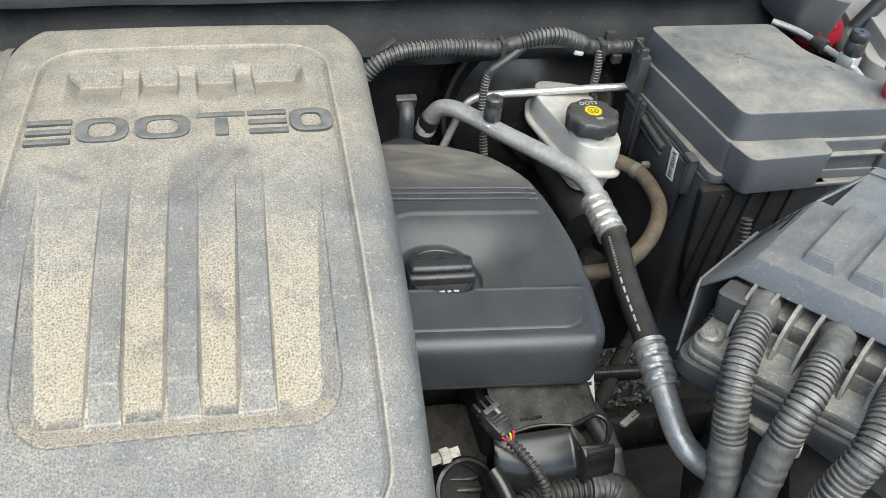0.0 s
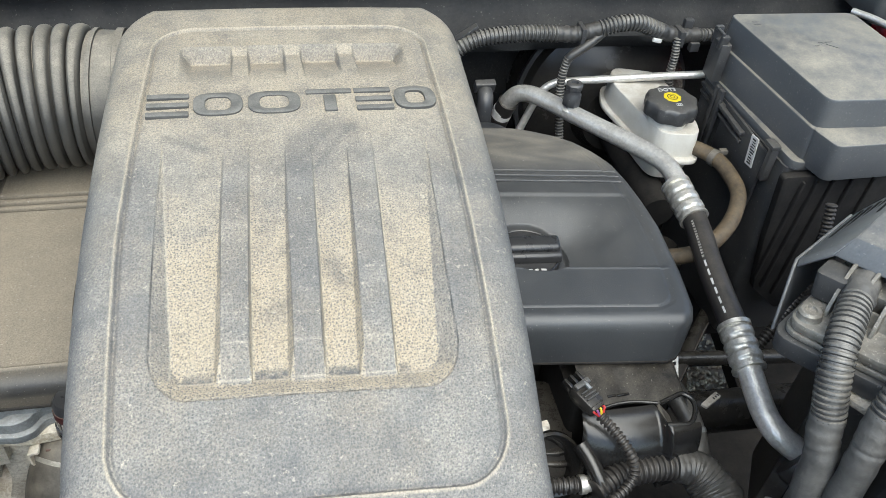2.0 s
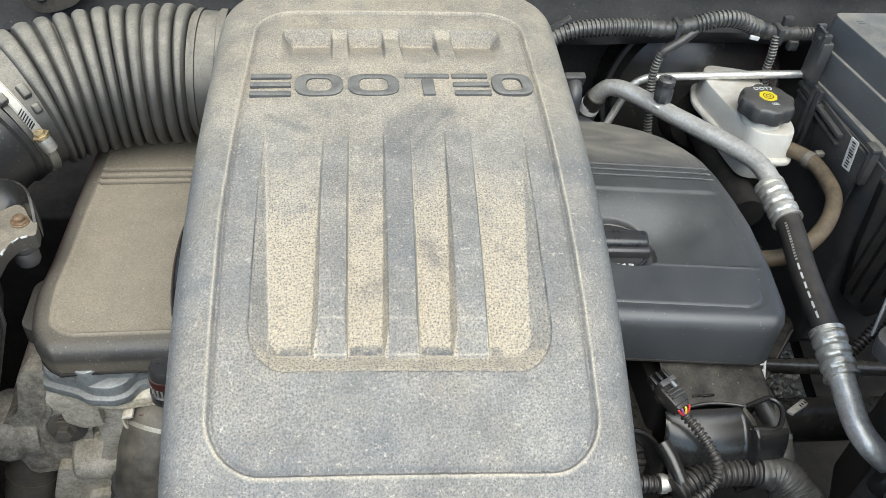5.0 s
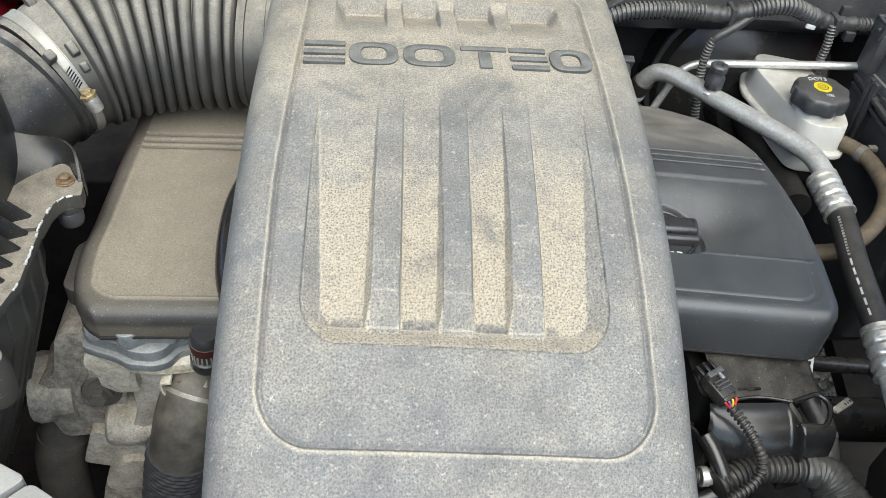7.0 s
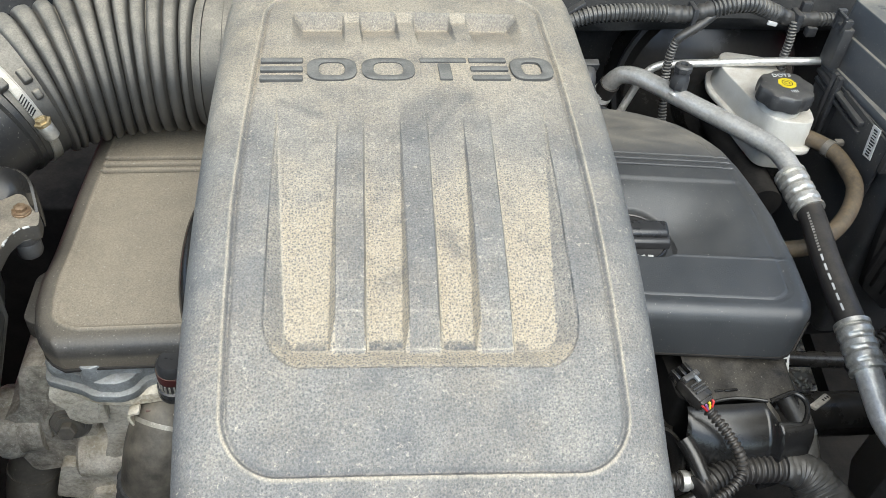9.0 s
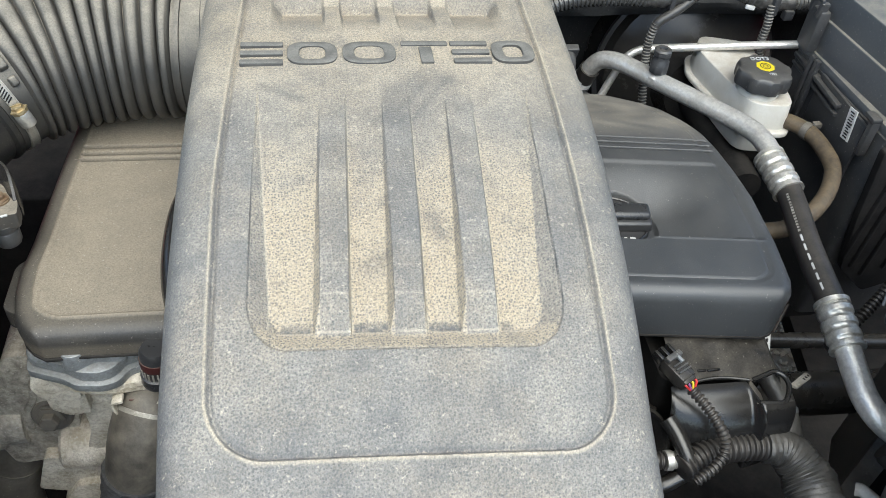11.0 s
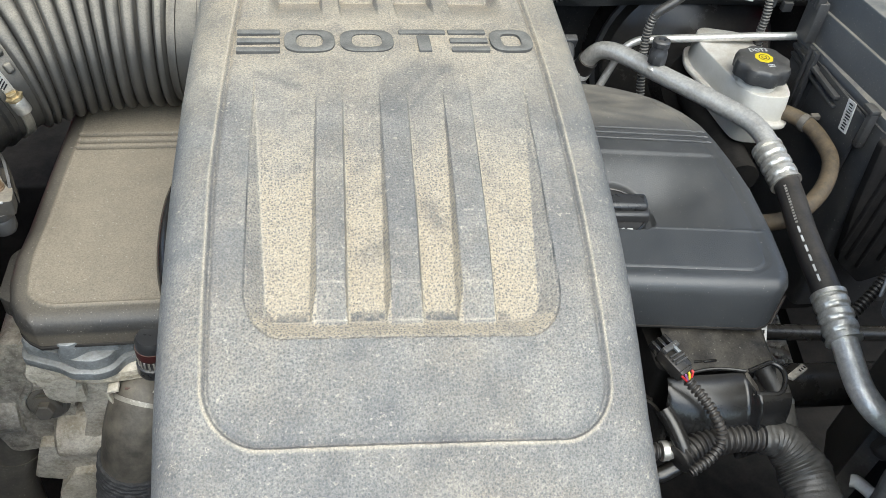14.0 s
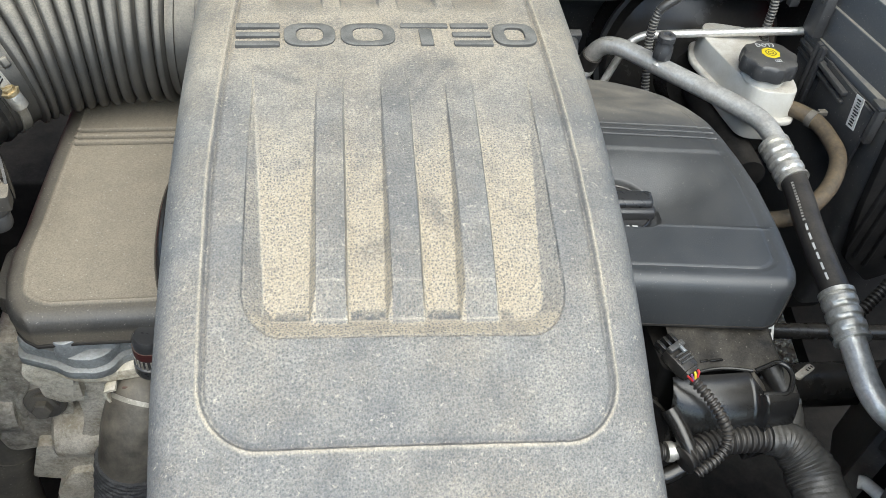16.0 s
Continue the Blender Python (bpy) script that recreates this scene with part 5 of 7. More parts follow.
# ---- three ribbed harnesses that leave the module ----
HARN = [
    ([em(0.034, -0.008, 0.972), em(0.010, -0.0136, 0.973), em(-0.018, -0.020, 0.972), (0.534, 0.011, 0.965), (0.527, -0.004, 0.947), (0.5255, -0.016, 0.925), (0.526, -0.023, 0.905), (0.527, -0.031, 0.880), (0.53, -0.04, 0.80)], 0.0120),
    ([em(0.030, -0.066, 0.974), em(0.010, -0.069, 0.976), em(-0.012, -0.072, 0.975), (0.562, -0.027, 0.979), (0.550, -0.036, 0.968), (0.5435, -0.041, 0.950), (0.540, -0.046, 0.927), (0.539, -0.050, 0.905), (0.54, -0.056, 0.82)], 0.0114),
    ([em(0.034, -0.114, 0.976), em(0.016, -0.117, 0.978), em(-0.006, -0.120, 0.979), (0.588, -0.064, 0.994), (0.570, -0.079, 0.984), (0.558, -0.084, 0.962), (0.551, -0.087, 0.935), (0.546, -0.092, 0.89), (0.545, -0.097, 0.82)], 0.0118),
]
for i, (pts, r) in enumerate(HARN):
    h = thing("harness", pts[-1], "black ribbed wiring conduit plugged into the control module", "wiring harness", "harnesses of the control module")
    bm = B()
    path = [p + Vector((0.0012 * noise.noise((p.z * 60, i, 0)), 0.0012 * noise.noise((p.x * 60, i, 3)), 0)) for p in smooth_path(pts, 10)]
    n0 = 16 if i == 0 else 20
    sweep(bm, path[:n0 + 2], [r * (1.10 - 0.1 * k / n0 + 0.025 * math.sin(k * 1.9)) for k in range(n0 + 2)], 24, True, lambda f, a: 1 + 0.04 * math.sin(3 * a + f * 9) + 0.03 * math.sin(5 * a - f * 14))
    part("boot", bm, M_WRAP, h, "dusty taped boot")
    bm = B()
    end = (54, 52, len(path) - 1)[i]
    pos, total = resample(path[n0:end], 0.0042 / 7)
    k = round(total / 0.0042)
    rs = []
    for q, s in pos:
        f = (s / total * k) % 1.0
        rs.append(r + (0.0006 if f < 0.6 else -0.0011) - 0.0003 * abs(f - 0.3) / 0.3 * (f < 0.6))
    sweep(bm, [q for q, s in pos], rs, 22)
    part("conduit", bm, M_LOOM, h, "ribbed black conduit")
    if i < 2:
        bm = B()
        tail = path[end - 3:]
        sweep(bm, tail, [r * (1.04 + 0.03 * math.sin(q * 1.3)) for q in range(len(tail))], 18)
        part("taped_end", bm, M_WRAP, h, "tape-wrapped end")

# ---- wiring loom along the firewall ----
lm = thing("wiring_loom", (0.52, 0.55, 0.88), "black ribbed wiring loom clipped to the firewall", "wiring loom")
LP = [(0.315, 0.545, 0.850), (0.354, 0.55, 0.879), (0.380, 0.552, 0.904), (0.408, 0.553, 0.915), (0.45, 0.553, 0.919), (0.495, 0.552, 0.919), (0.522, 0.551, 0.918), (0.548, 0.551, 0.924), (0.575, 0.551, 0.931), (0.600, 0.551, 0.931), (0.625, 0.551, 0.922), (0.648, 0.552, 0.914), (0.672, 0.553, 0.912), (0.71, 0.554, 0.911)]
lp = smooth_path(LP, 10)


def ribbed(path, r, pitch, amp, seg=16):
    bm = B()
    pos, total = resample(path, pitch / 6)
    k = max(1, round(total / pitch))
    return sweep(bm, [p for p, s in pos], [r - amp * 0.5 + amp * 0.5 * math.tanh(2.5 * math.sin(2 * math.pi * s / total * k)) for p, s in pos], seg)


part("conduit", ribbed(lp[:52], 0.0105, 0.0050, 0.0022), M_LOOM, lm, "ribbed black conduit")
bm = B()
sweep(bm, lp[50:72], [0.0098 + 0.0009 * math.sin(k * 1.7) for k in range(22)], 16)
part("tape", bm, M_TAPE, lm, "dusty tape wrap")
part("conduit", ribbed(lp[71:104], 0.0105, 0.0050, 0.0022), M_LOOM, lm, "ribbed black conduit")
bm = B()
sweep(bm, lp[102:124], [0.0096 + 0.0006 * math.sin(k * 1.3) for k in range(22)], 16)
part("tape", bm, M_TAPE, lm)
part("conduit", ribbed(lp[118:], 0.0085, 0.0050, 0.002), M_LOOM, lm)
bm = B()
tube(bm, [(0.556, 0.549, 0.922), (0.536, 0.541, 0.910), (0.516, 0.538, 0.897), (0.511, 0.538, 0.89)], 0.0055, 10)
part("branch_tape", bm, M_TAPE, lm)
part("branch", ribbed(smooth_path([(0.512, 0.538, 0.894), (0.508, 0.537, 0.872), (0.508, 0.532, 0.845), (0.510, 0.52, 0.81), (0.513, 0.51, 0.78)], 8), 0.0055, 0.004, 0.0014, 12), M_LOOM, lm)
part("branch", ribbed(smooth_path([(0.652, 0.543, 0.915), (0.654, 0.541, 0.89), (0.655, 0.54, 0.86), (0.665, 0.53, 0.82), (0.68, 0.52, 0.79)], 8), 0.0055, 0.004, 0.0014, 12), M_LOOM, lm)
for p, rot, s in (((0.386, 0.556, 0.921), (0, -35, 0), (0.030, 0.010, 0.004)), ((0.527, 0.551, 0.918), (0, 0, 0), (0.006, 0.023, 0.023)), ((0.656, 0.549, 0.913), (0, 0, 0), (0.008, 0.022, 0.022)), ((0.678, 0.545, 0.901), (0, 0, 0), (0.012, 0.010, 0.012)), ((0.668, 0.556, 0.927), (0, 0, 0), (0.012, 0.008, 0.012))):
    bm = B()
    box(bm, p, s, rot, 0.0015)
    part("clip", bm, M_BOX, lm, "black plastic clip")
bm = B()
box(bm, (0.625, 0.543, 0.9115), (0.012, 0.004, 0.005), (0, 12, 0), 0.001)
part("white_clip", bm, M_PRINT, lm, "small white retaining clip")

# ---- brown hose beside the box ----
bh = thing("heater_hose", (0.67, 0.36, 0.72), "dusty brown rubber hose beside the battery box", "hose")
bm = B()
tube(bm, [(0.640, 0.450, 0.822), (0.655, 0.427, 0.829), (0.668, 0.403, 0.830), (0.6715, 0.373, 0.828), (0.667, 0.343, 0.825), (0.645, 0.310, 0.819), (0.616, 0.287, 0.811), (0.590, 0.278, 0.803), (0.562, 0.282, 0.796), (0.53, 0.29, 0.785)], 0.0090, 18)
part("hose", bm, M_BROWN, bh)
bm = B()
tube(bm, [(0.6635, 0.4115, 0.8300), (0.6672, 0.4045, 0.8302)], 0.0102, 20, 2)
box(bm, (0.676, 0.410, 0.837), (0.010, 0.007, 0.006), bev=0.001)
part("clamp", bm, M_MOUNT, bh, "dark spring clamp")

# ---- air intake: bellows, cuff and clamp ----
ai = thing("intake_hose", (-0.07, 0.36, 0.88), "dusty black rubber bellows intake hose with metal clamp", "intake hose")
BP = [(0.06, 0.409, 0.94), (0.02, 0.409, 0.942), (-0.022, 0.411, 0.9425), (-0.07, 0.407, 0.9425), (-0.112, 0.395, 0.9415), (-0.149, 0.376, 0.938), (-0.179, 0.349, 0.929), (-0.202, 0.315, 0.919), (-0.224, 0.273, 0.908)]
bp = smooth_path(BP, 12)
i_a, i_b = 20, 63
bm = B()
pos, total = resample(bp[i_a:i_b], 0.0007)
k = 11
sweep(bm, [p for p, s in pos], [0.0560 + 0.0100 * (1 - abs(2 * ((s / total * k) % 1.0) - 1) ** 2.6) ** 0.5 for p, s in pos], 64)
part("bellows", bm, M_BELLOWS, ai, "dusty ribbed rubber bellows")
bm = B()
pos, total = resample(bp[:i_a + 2], 0.0005)
sweep(bm, [p for p, s in pos], [0.052 if p.x > 0.0235 else 0.0628 if p.x > 0.0168 else 0.0605 if p.x > 0.0012 else 0.0625 if p.x > -0.0035 else 0.0595 if p.x > -0.0075 else 0.0575 for p, s in pos], 64)
part("cuff", bm, M_BELLOWS, ai, "smooth dusty rubber cuff with raised beads")
bm = B()
sweep(bm, bp[i_b - 2:73], [0.0605 if j < 5 else 0.0595 for j in range(73 - i_b + 2)], 56)
part("end_cuff", bm, M_BELLOWS, ai, "dusty end cuff")
bm = B()
pos, total = resample(bp[67:71], 0.0006)
sweep(bm, [p for p, s in pos], [0.0612 + 0.0006 * (s < 0.0012 or s > total - 0.0012) for p, s in pos], 64)
clampb = part("clamp_band", bm, M_CLAMP, ai, "pale metal worm-drive clamp")


def on_pipe(i, ang, r):
    """A place on the hose's surface, ang degrees from straight up towards the front."""
    t = (bp[i + 1] - bp[i - 1]).normalized()
    up = (Vector((0, 0, 1)) - t * t.z).normalized()
    side = t.cross(up)
    d = up * math.cos(radians(ang)) + side * math.sin(radians(ang))
    return bp[i] + d * r, d, t


p, d, t = on_pipe(69, -77, 0.0668)
a = t.cross(d)
bm = B()
lathe(bm, p - a * 0.0035, a, [(0.0062, 0), (0.0066, 0.001), (0.0062, 0.0022)], 20)
screw(bm, p - a * 0.0012, a, 0.0050, 0.0045)
box_at = Matrix.Translation(p + a * 0.0036) @ a.to_track_quat("Z", "Y").to_matrix().to_4x4()
tmp = bmesh.new()
box(tmp, (0, 0, 0), (0.0012, 0.0088, 0.0012), bev=0)
tmp.transform(box_at)
absorb(bm, tmp)
part("clamp_screw", bm, M_BRASS, clampb, "yellow zinc slotted clamp screw")
bm = B()
lathe(bm, p - a * 0.0165, a, [(0.0056, 0), (0.0062, 0.0012), (0.0062, 0.0118), (0.0058, 0.0128)], 20)
tmp = bmesh.new()
box(tmp, (0, 0, -0.0035), (0.0118, 0.0155, 0.0060), bev=0.0014)
tmp.transform(Matrix.Translation(p - a * 0.0105) @ Matrix((t, -a, d)).transposed().to_4x4())
absorb(bm, tmp)
part("screw_housing", bm, M_ZINC, clampb, "bright pressed screw housing")
for q in range(7):
    p, d, t = on_pipe(69, -56 - 2.4 * q, 0.0613)
    bm = B()
    box(bm, (0, 0, 0), (0.0066, 0.0010, 0.0010), (0, 0, 24), bev=0)
    bm.transform(Matrix.Translation(p) @ Matrix((t, d.cross(t), d)).transposed().to_4x4())
    part("worm_slot", bm, M_DARK, clampb)
for i, ang, l, w, h in ((64, -46, 0.0090, 0.0150, 0.0060), (64, -62, 0.0075, 0.0100, 0.0035), (71, -41, 0.0100, 0.0110, 0.0085), (64, 16, 0.0090, 0.0150, 0.0060)):
    # moulded lugs that keep the clamp in its place
    p, d, t = on_pipe(i, ang, 0.0610)
    bm = B()
    box(bm, (0, 0, 0), (l, w, h * 2), bev=0.0018, seg=3, taper=(0.8, 0.8))
    bm.transform(Matrix.Translation(p) @ Matrix((t, d.cross(t), d)).transposed().to_4x4())
    part("lug", bm, M_BELLOWS, ai)

# ---- air filter box ----
ab = thing("air_filter_box", (-0.25, 0.15, 0.70), "dusty black plastic air filter box with ribbed lid", "air filter box")
bm = B()
tail = bp[73:]
sweep(bm, tail, [0.0600 if j < 3 else 0.0565 for j in range(len(tail))], 48)
tube(bm, [tail[-1] + Vector((0.003, 0.006, 0.001)), tail[-1] + Vector((-0.02, -0.045, -0.012)), tail[-1] + Vector((-0.06, -0.09, -0.035))], 0.0565, 44)
part("outlet", bm, M_NECK, ab, "black moulded outlet neck")
bm = B()
prism(bm, rounded([(-0.45, -0.02), (-0.158, -0.02), (-0.148, 0.073), (-0.137, 0.118), (-0.1375, 0.155), (-0.137, 0.171), (-0.138, 0.190), (-0.15, 0.25), (-0.45, 0.33)], 0.004), 0.909, 0.918, 0.0015, 2)
part("lid_flange", bm, M_LEDGE, ab, "dusty lid flange")
bm = B()
prism(bm, rounded([(-0.45, -0.01), (-0.186, -0.01), (-0.176, 0.10), (-0.171, 0.19), (-0.171, 0.235), (-0.177, 0.262), (-0.190, 0.286), (-0.45, 0.32)], 0.010), 0.915, 0.992, 0.010, 3, shrink=1.045)
part("lid", bm, M_NECK, ab, "grimy black lid")
for k in range(13):
    # upright fins stand close together along the lid's wall, their feet on the flange
    y = -0.012 + 0.0162 * k
    x1 = -0.153 + 0.055 * max(0, y)
    tmp = bmesh.new()
    pts = [(-0.20, 0.917), (x1, 0.917), (x1 - 0.002, 0.921), (-0.168, 0.958), (-0.176, 0.975), (-0.20, 0.975)]
    f = [[tmp.verts.new((x, y + dd + (x - x1) * 0.42, z)) for x, z in pts] for dd in (-0.0018, 0.0018)]
    tmp.faces.new(f[0]), tmp.faces.new(f[1][::-1])
    for i in range(len(pts)):
        tmp.faces.new((f[0][i], f[1][i], f[1][(i + 1) % len(pts)], f[0][(i + 1) % len(pts)]))
    bmesh.ops.recalc_face_normals(tmp, faces=tmp.faces)
    bmesh.ops.bevel(tmp, geom=tmp.edges[:], offset=0.0007, segments=2, affect="EDGES", clamp_overlap=True)
    bm = B()
    absorb(bm, tmp)
    part("rib", bm, M_NECK, ab, "triangular stiffening rib")
BOX_XY = [(-0.45, -0.03), (-0.172, -0.03), (-0.157, 0.073), (-0.145, 0.118), (-0.1420, 0.165), (-0.152, 0.205), (-0.45, 0.32)]
BOX_Z = [(0.907, 0.0, 0.0), (0.865, 0.002, 0.0), (0.700, 0.062, 0.022), (0.560, 0.118, 0.040)]
tmp = bmesh.new()
rows = [[tmp.verts.new((x - (dx if x > -0.4 else 0), y + (dy if x > -0.4 else 0), z)) for x, y in rounded(BOX_XY, 0.008)] for z, dx, dy in BOX_Z]
for a, b in zip(rows, rows[1:]):
    for j in range(len(a)):
        tmp.faces.new((a[j], a[(j + 1) % len(a)], b[(j + 1) % len(a)], b[j]))
tmp.faces.new(rows[0]), tmp.faces.new(rows[-1][::-1])
bmesh.ops.recalc_face_normals(tmp, faces=tmp.faces)
bm = B()
absorb(bm, tmp)
part("lower_box", bm, M_SIDE, ab, "dust-filmed black ribbed lower box")
for k in range(10):
    y = -0.014 + 0.020 * k
    x = float(np.interp(y, [-0.03, 0.073, 0.118, 0.165], [-0.172, -0.157, -0.145, -0.142]))
    bm = B()
    sweep(bm, [Vector((x - dx, y + dy, z)) for z, dx, dy in BOX_Z], 0.0020, 8)
    part("wall_rib", bm, M_SIDE, ab)
bm = B()
prism(bm, rounded([(-0.170, 0.165), (-0.1372, 0.169), (-0.1352, 0.190), (-0.1315, 0.199), (-0.1275, 0.2045), (-0.1215, 0.2060), (-0.1150, 0.2065), (-0.1165, 0.219), (-0.1215, 0.231), (-0.1280, 0.244), (-0.140, 0.250), (-0.170, 0.250)], 0.004), 0.908, 0.9215, 0.0025, 3)
part("bracket", bm, M_LEDGE, ab, "dusty fixing ear")
bm = B()
lathe(bm, (-0.1295, 0.2125, 0.888), (0, 0, 1), [(0.0085, 0), (0.0098, 0.003), (0.0098, 0.012), (0.0088, 0.014), (0.0098, 0.016), (0.0098, 0.021)], 22)
part("rubber_mount", bm, M_BOX, ab, "black rubber mount")
# curved wall that stands round the fixing ear and runs into the lid
CREST = smooth_path([(-0.176, 0.256, 0.944), (-0.165, 0.256, 0.942), (-0.154, 0.255, 0.941), (-0.143, 0.253, 0.941), (-0.134, 0.249, 0.940), (-0.1265, 0.241, 0.938), (-0.1220, 0.229, 0.930), (-0.1205, 0.222, 0.922)], 5)
FOOT = smooth_path([(-0.168, 0.214, 0.921), (-0.160, 0.224, 0.9205), (-0.152, 0.233, 0.9205), (-0.146, 0.239, 0.9205), (-0.139, 0.2445, 0.9205), (-0.1325, 0.2400, 0.9205), (-0.1280, 0.229, 0.9205), (-0.1250, 0.222, 0.9195)], 5)
tmp = bmesh.new()
rows = []
for c, f in zip(CREST, FOOT):
    o = Vector((c.x - f.x, c.y - f.y, 0)).normalized()
    sag = f.lerp(c, 0.5) + Vector((0, 0, -0.0035))
    rows.append([tmp.verts.new(v) for v in (f, f.lerp(sag, 0.5) - Vector((0, 0, 0.0008)), sag, sag.lerp(c, 0.6) - Vector((0, 0, 0.0006)), c, c + o * 0.0022 - Vector((0, 0, 0.0008)), c + o * 0.0036 - Vector((0, 0, 0.006)), Vector((c.x + o.x * 0.0040, c.y + o.y * 0.0040, 0.906)), Vector((f.x, f.y, 0.906)))])
for a, b in zip(rows, rows[1:]):
    for j in range(9):
        tmp.faces.new((a[j], a[(j + 1) % 9], b[(j + 1) % 9], b[j]))
tmp.faces.new(rows[0])
tmp.faces.new(rows[-1][::-1])
bmesh.ops.recalc_face_normals(tmp, faces=tmp.faces)
bm = B()
absorb(bm, tmp)
part("corner_web", bm, M_SKIN, ab, "curved moulded corner web")
rng = random.Random(41)
edge = resample([Vector(p) for p in ((-0.148, 0.073, 0.9178), (-0.137, 0.118, 0.9178), (-0.1375, 0.155, 0.9185), (-0.1372, 0.171, 0.9212), (-0.1355, 0.189, 0.9212), (-0.1318, 0.1985, 0.9212), (-0.1278, 0.2042, 0.9212), (-0.1215, 0.2058, 0.9212))], 0.0016)[0]
j = 0
while j < len(edge) - 3:
    # where the black has chipped off the edge in short pale lengths
    n = rng.randint(2, 5)
    if rng.random() < 0.30 + 0.4 * (j > 45):
        seg = [p + Vector((rng.uniform(-0.0006, 0.0003), rng.uniform(-0.0004, 0.0004), rng.uniform(-0.0006, 0.0002))) for p, q in edge[j:j + n + 1]]
        bm = B()
        sweep(bm, seg, [rng.uniform(0.0005, 0.0012) for p in seg], 6)
        part("chipped_edge", bm, M_PRINT, ab, "white chipped edge")
    j += n + rng.randint(0, 1)
bm = B()
lathe(bm, (-0.1305, 0.2225, 0.9210), (0, 0, 1), [(0.0072, 0), (0.0072, 0.0018), (0.0064, 0.0024)], 22)
screw(bm, (-0.1305, 0.2225, 0.9230), (0, 0, 1), 0.0048, 0.005)
part("bolt", bm, M_RUST, ab, "rusty hex bolt")
bm = B()
lathe(bm, (-0.148, 0.060, 0.862), (0, 0, 1), [(0.0125, 0), (0.0145, 0.030), (0.0115, 0.041), (0.007, 0.043)], 20)
part("screw_boss", bm, M_LEDGE, ab)
bm = B()
screw(bm, (-0.148, 0.060, 0.904), (0, 0, 1), 0.0045, 0.005)
part("bolt", bm, M_RUST, ab, "rusty hex bolt")

# ---- engine front left: castings, gasket flange, sensor, elbow hose ----
hd = thing("cylinder_head", (-0.06, 0.16, 0.60), "dirty cast aluminium cylinder head end", "cylinder head")
LIP = [(-0.122, 0.148), (-0.120, 0.138), (-0.107, 0.133), (-0.091, 0.127), (-0.081, 0.120), (-0.060, 0.118), (-0.049, 0.122), (-0.042, 0.133), (-0.030, 0.137), (0.01, 0.140), (0.01, 0.22), (-0.122, 0.22)]
bm = B()
prism(bm, rounded(LIP, 0.004, 3), 0.812, 0.820, 0.002, 2)
part("flange_lip", bm, M_BLUE, hd, "blue-grey painted flange lip")
bm = B()
prism(bm, rounded([(x + (0.003 if x < -0.06 else -0.003), y + 0.004) for x, y in LIP], 0.004, 3), 0.820, 0.831, 0.003, 2)
part("flange", bm, M_BLUE, hd, "blue-grey painted cover flange")
bm = B()
prism(bm, rounded([(-0.088, 0.128), (-0.078, 0.126), (-0.066, 0.134), (-0.045, 0.133), (-0.040, 0.15), (-0.040, 0.20), (-0.09, 0.20)], 0.004, 3), 0.830, 0.846, 0.004, 3, shrink=1.05)
part("flange_panel", bm, M_BLUE, hd)
for x, y in ((-0.108, 0.147), (-0.031, 0.149)):
    bm = B()
    lathe(bm, (x, y, 0.828), (0, 0, 1), [(0.0105, 0), (0.0105, 0.006), (0.009, 0.008)], 18)
    part("bolt_boss", bm, M_BLUE, hd)
    bm = B()
    screw(bm, (x, y, 0.836), (0, 0, 1), 0.0048, 0.006)
    part("bolt", bm, M_ZINC, hd)
bm = B()
prism(bm, rounded([(-0.124, 0.150), (-0.105, 0.137), (-0.080, 0.126), (-0.055, 0.124), (0.03, 0.135), (0.03, 0.21), (-0.124, 0.21)], 0.006), 0.800, 0.812, 0.003, 3)
part("upper_ledge", bm, M_CAST, hd, "pale stained cast ledge")
bm = B()
upright(bm, rounded([(-0.122, 0.806), (-0.128, 0.785), (-0.122, 0.772), (-0.092, 0.765), (-0.088, 0.80)], 0.005), 0.146, 0.21, 0.005)
part("lug", bm, M_CAST, hd)
bm = B()
upright(bm, rounded([(-0.122, 0.768), (-0.121, 0.748), (-0.108, 0.738), (-0.090, 0.740), (-0.090, 0.77)], 0.004), 0.152, 0.21, 0.004)
part("lug", bm, M_CAST, hd)
bm = B()
upright(bm, rounded([(-0.104, 0.81), (-0.100, 0.70), (-0.112, 0.66), (-0.105, 0.60), (0.04, 0.60), (0.04, 0.81)], 0.01), 0.163, 0.22, 0.008)
part("casting", bm, M_CAST, hd, "white-stained cast aluminium")
bm = B()
lathe(bm, (-0.136, 0.184, 0.655), (1, 0, -0.03), [(0.024, 0), (0.0275, 0.003), (0.0275, 0.030), (0.0255, 0.036), (0.0275, 0.044), (0.0275, 0.09)], 30)
part("round_boss", bm, M_CAST, hd, "pale round cast boss")
bm = B()
upright(bm, rounded([(-0.153, 0.652), (-0.10, 0.642), (-0.09, 0.585), (-0.145, 0.592), (-0.169, 0.600)], 0.005), 0.168, 0.22, 0.006)
part("lower_casting", bm, M_CAST, hd)
bm = B()
upright(bm, rounded([(-0.130, 0.612), (-0.09, 0.616), (-0.085, 0.566), (-0.150, 0.560), (-0.150, 0.58)], 0.006), 0.160, 0.22, 0.006)
part("lower_casting", bm, M_CAST, hd)
bm = B()
upright(bm, rounded([(-0.155, 0.562), (-0.08, 0.566), (-0.08, 0.42), (-0.15, 0.42), (-0.165, 0.52)], 0.008), 0.166, 0.22, 0.006)
part("lower_casting", bm, M_CASTD, hd)
bm = B()
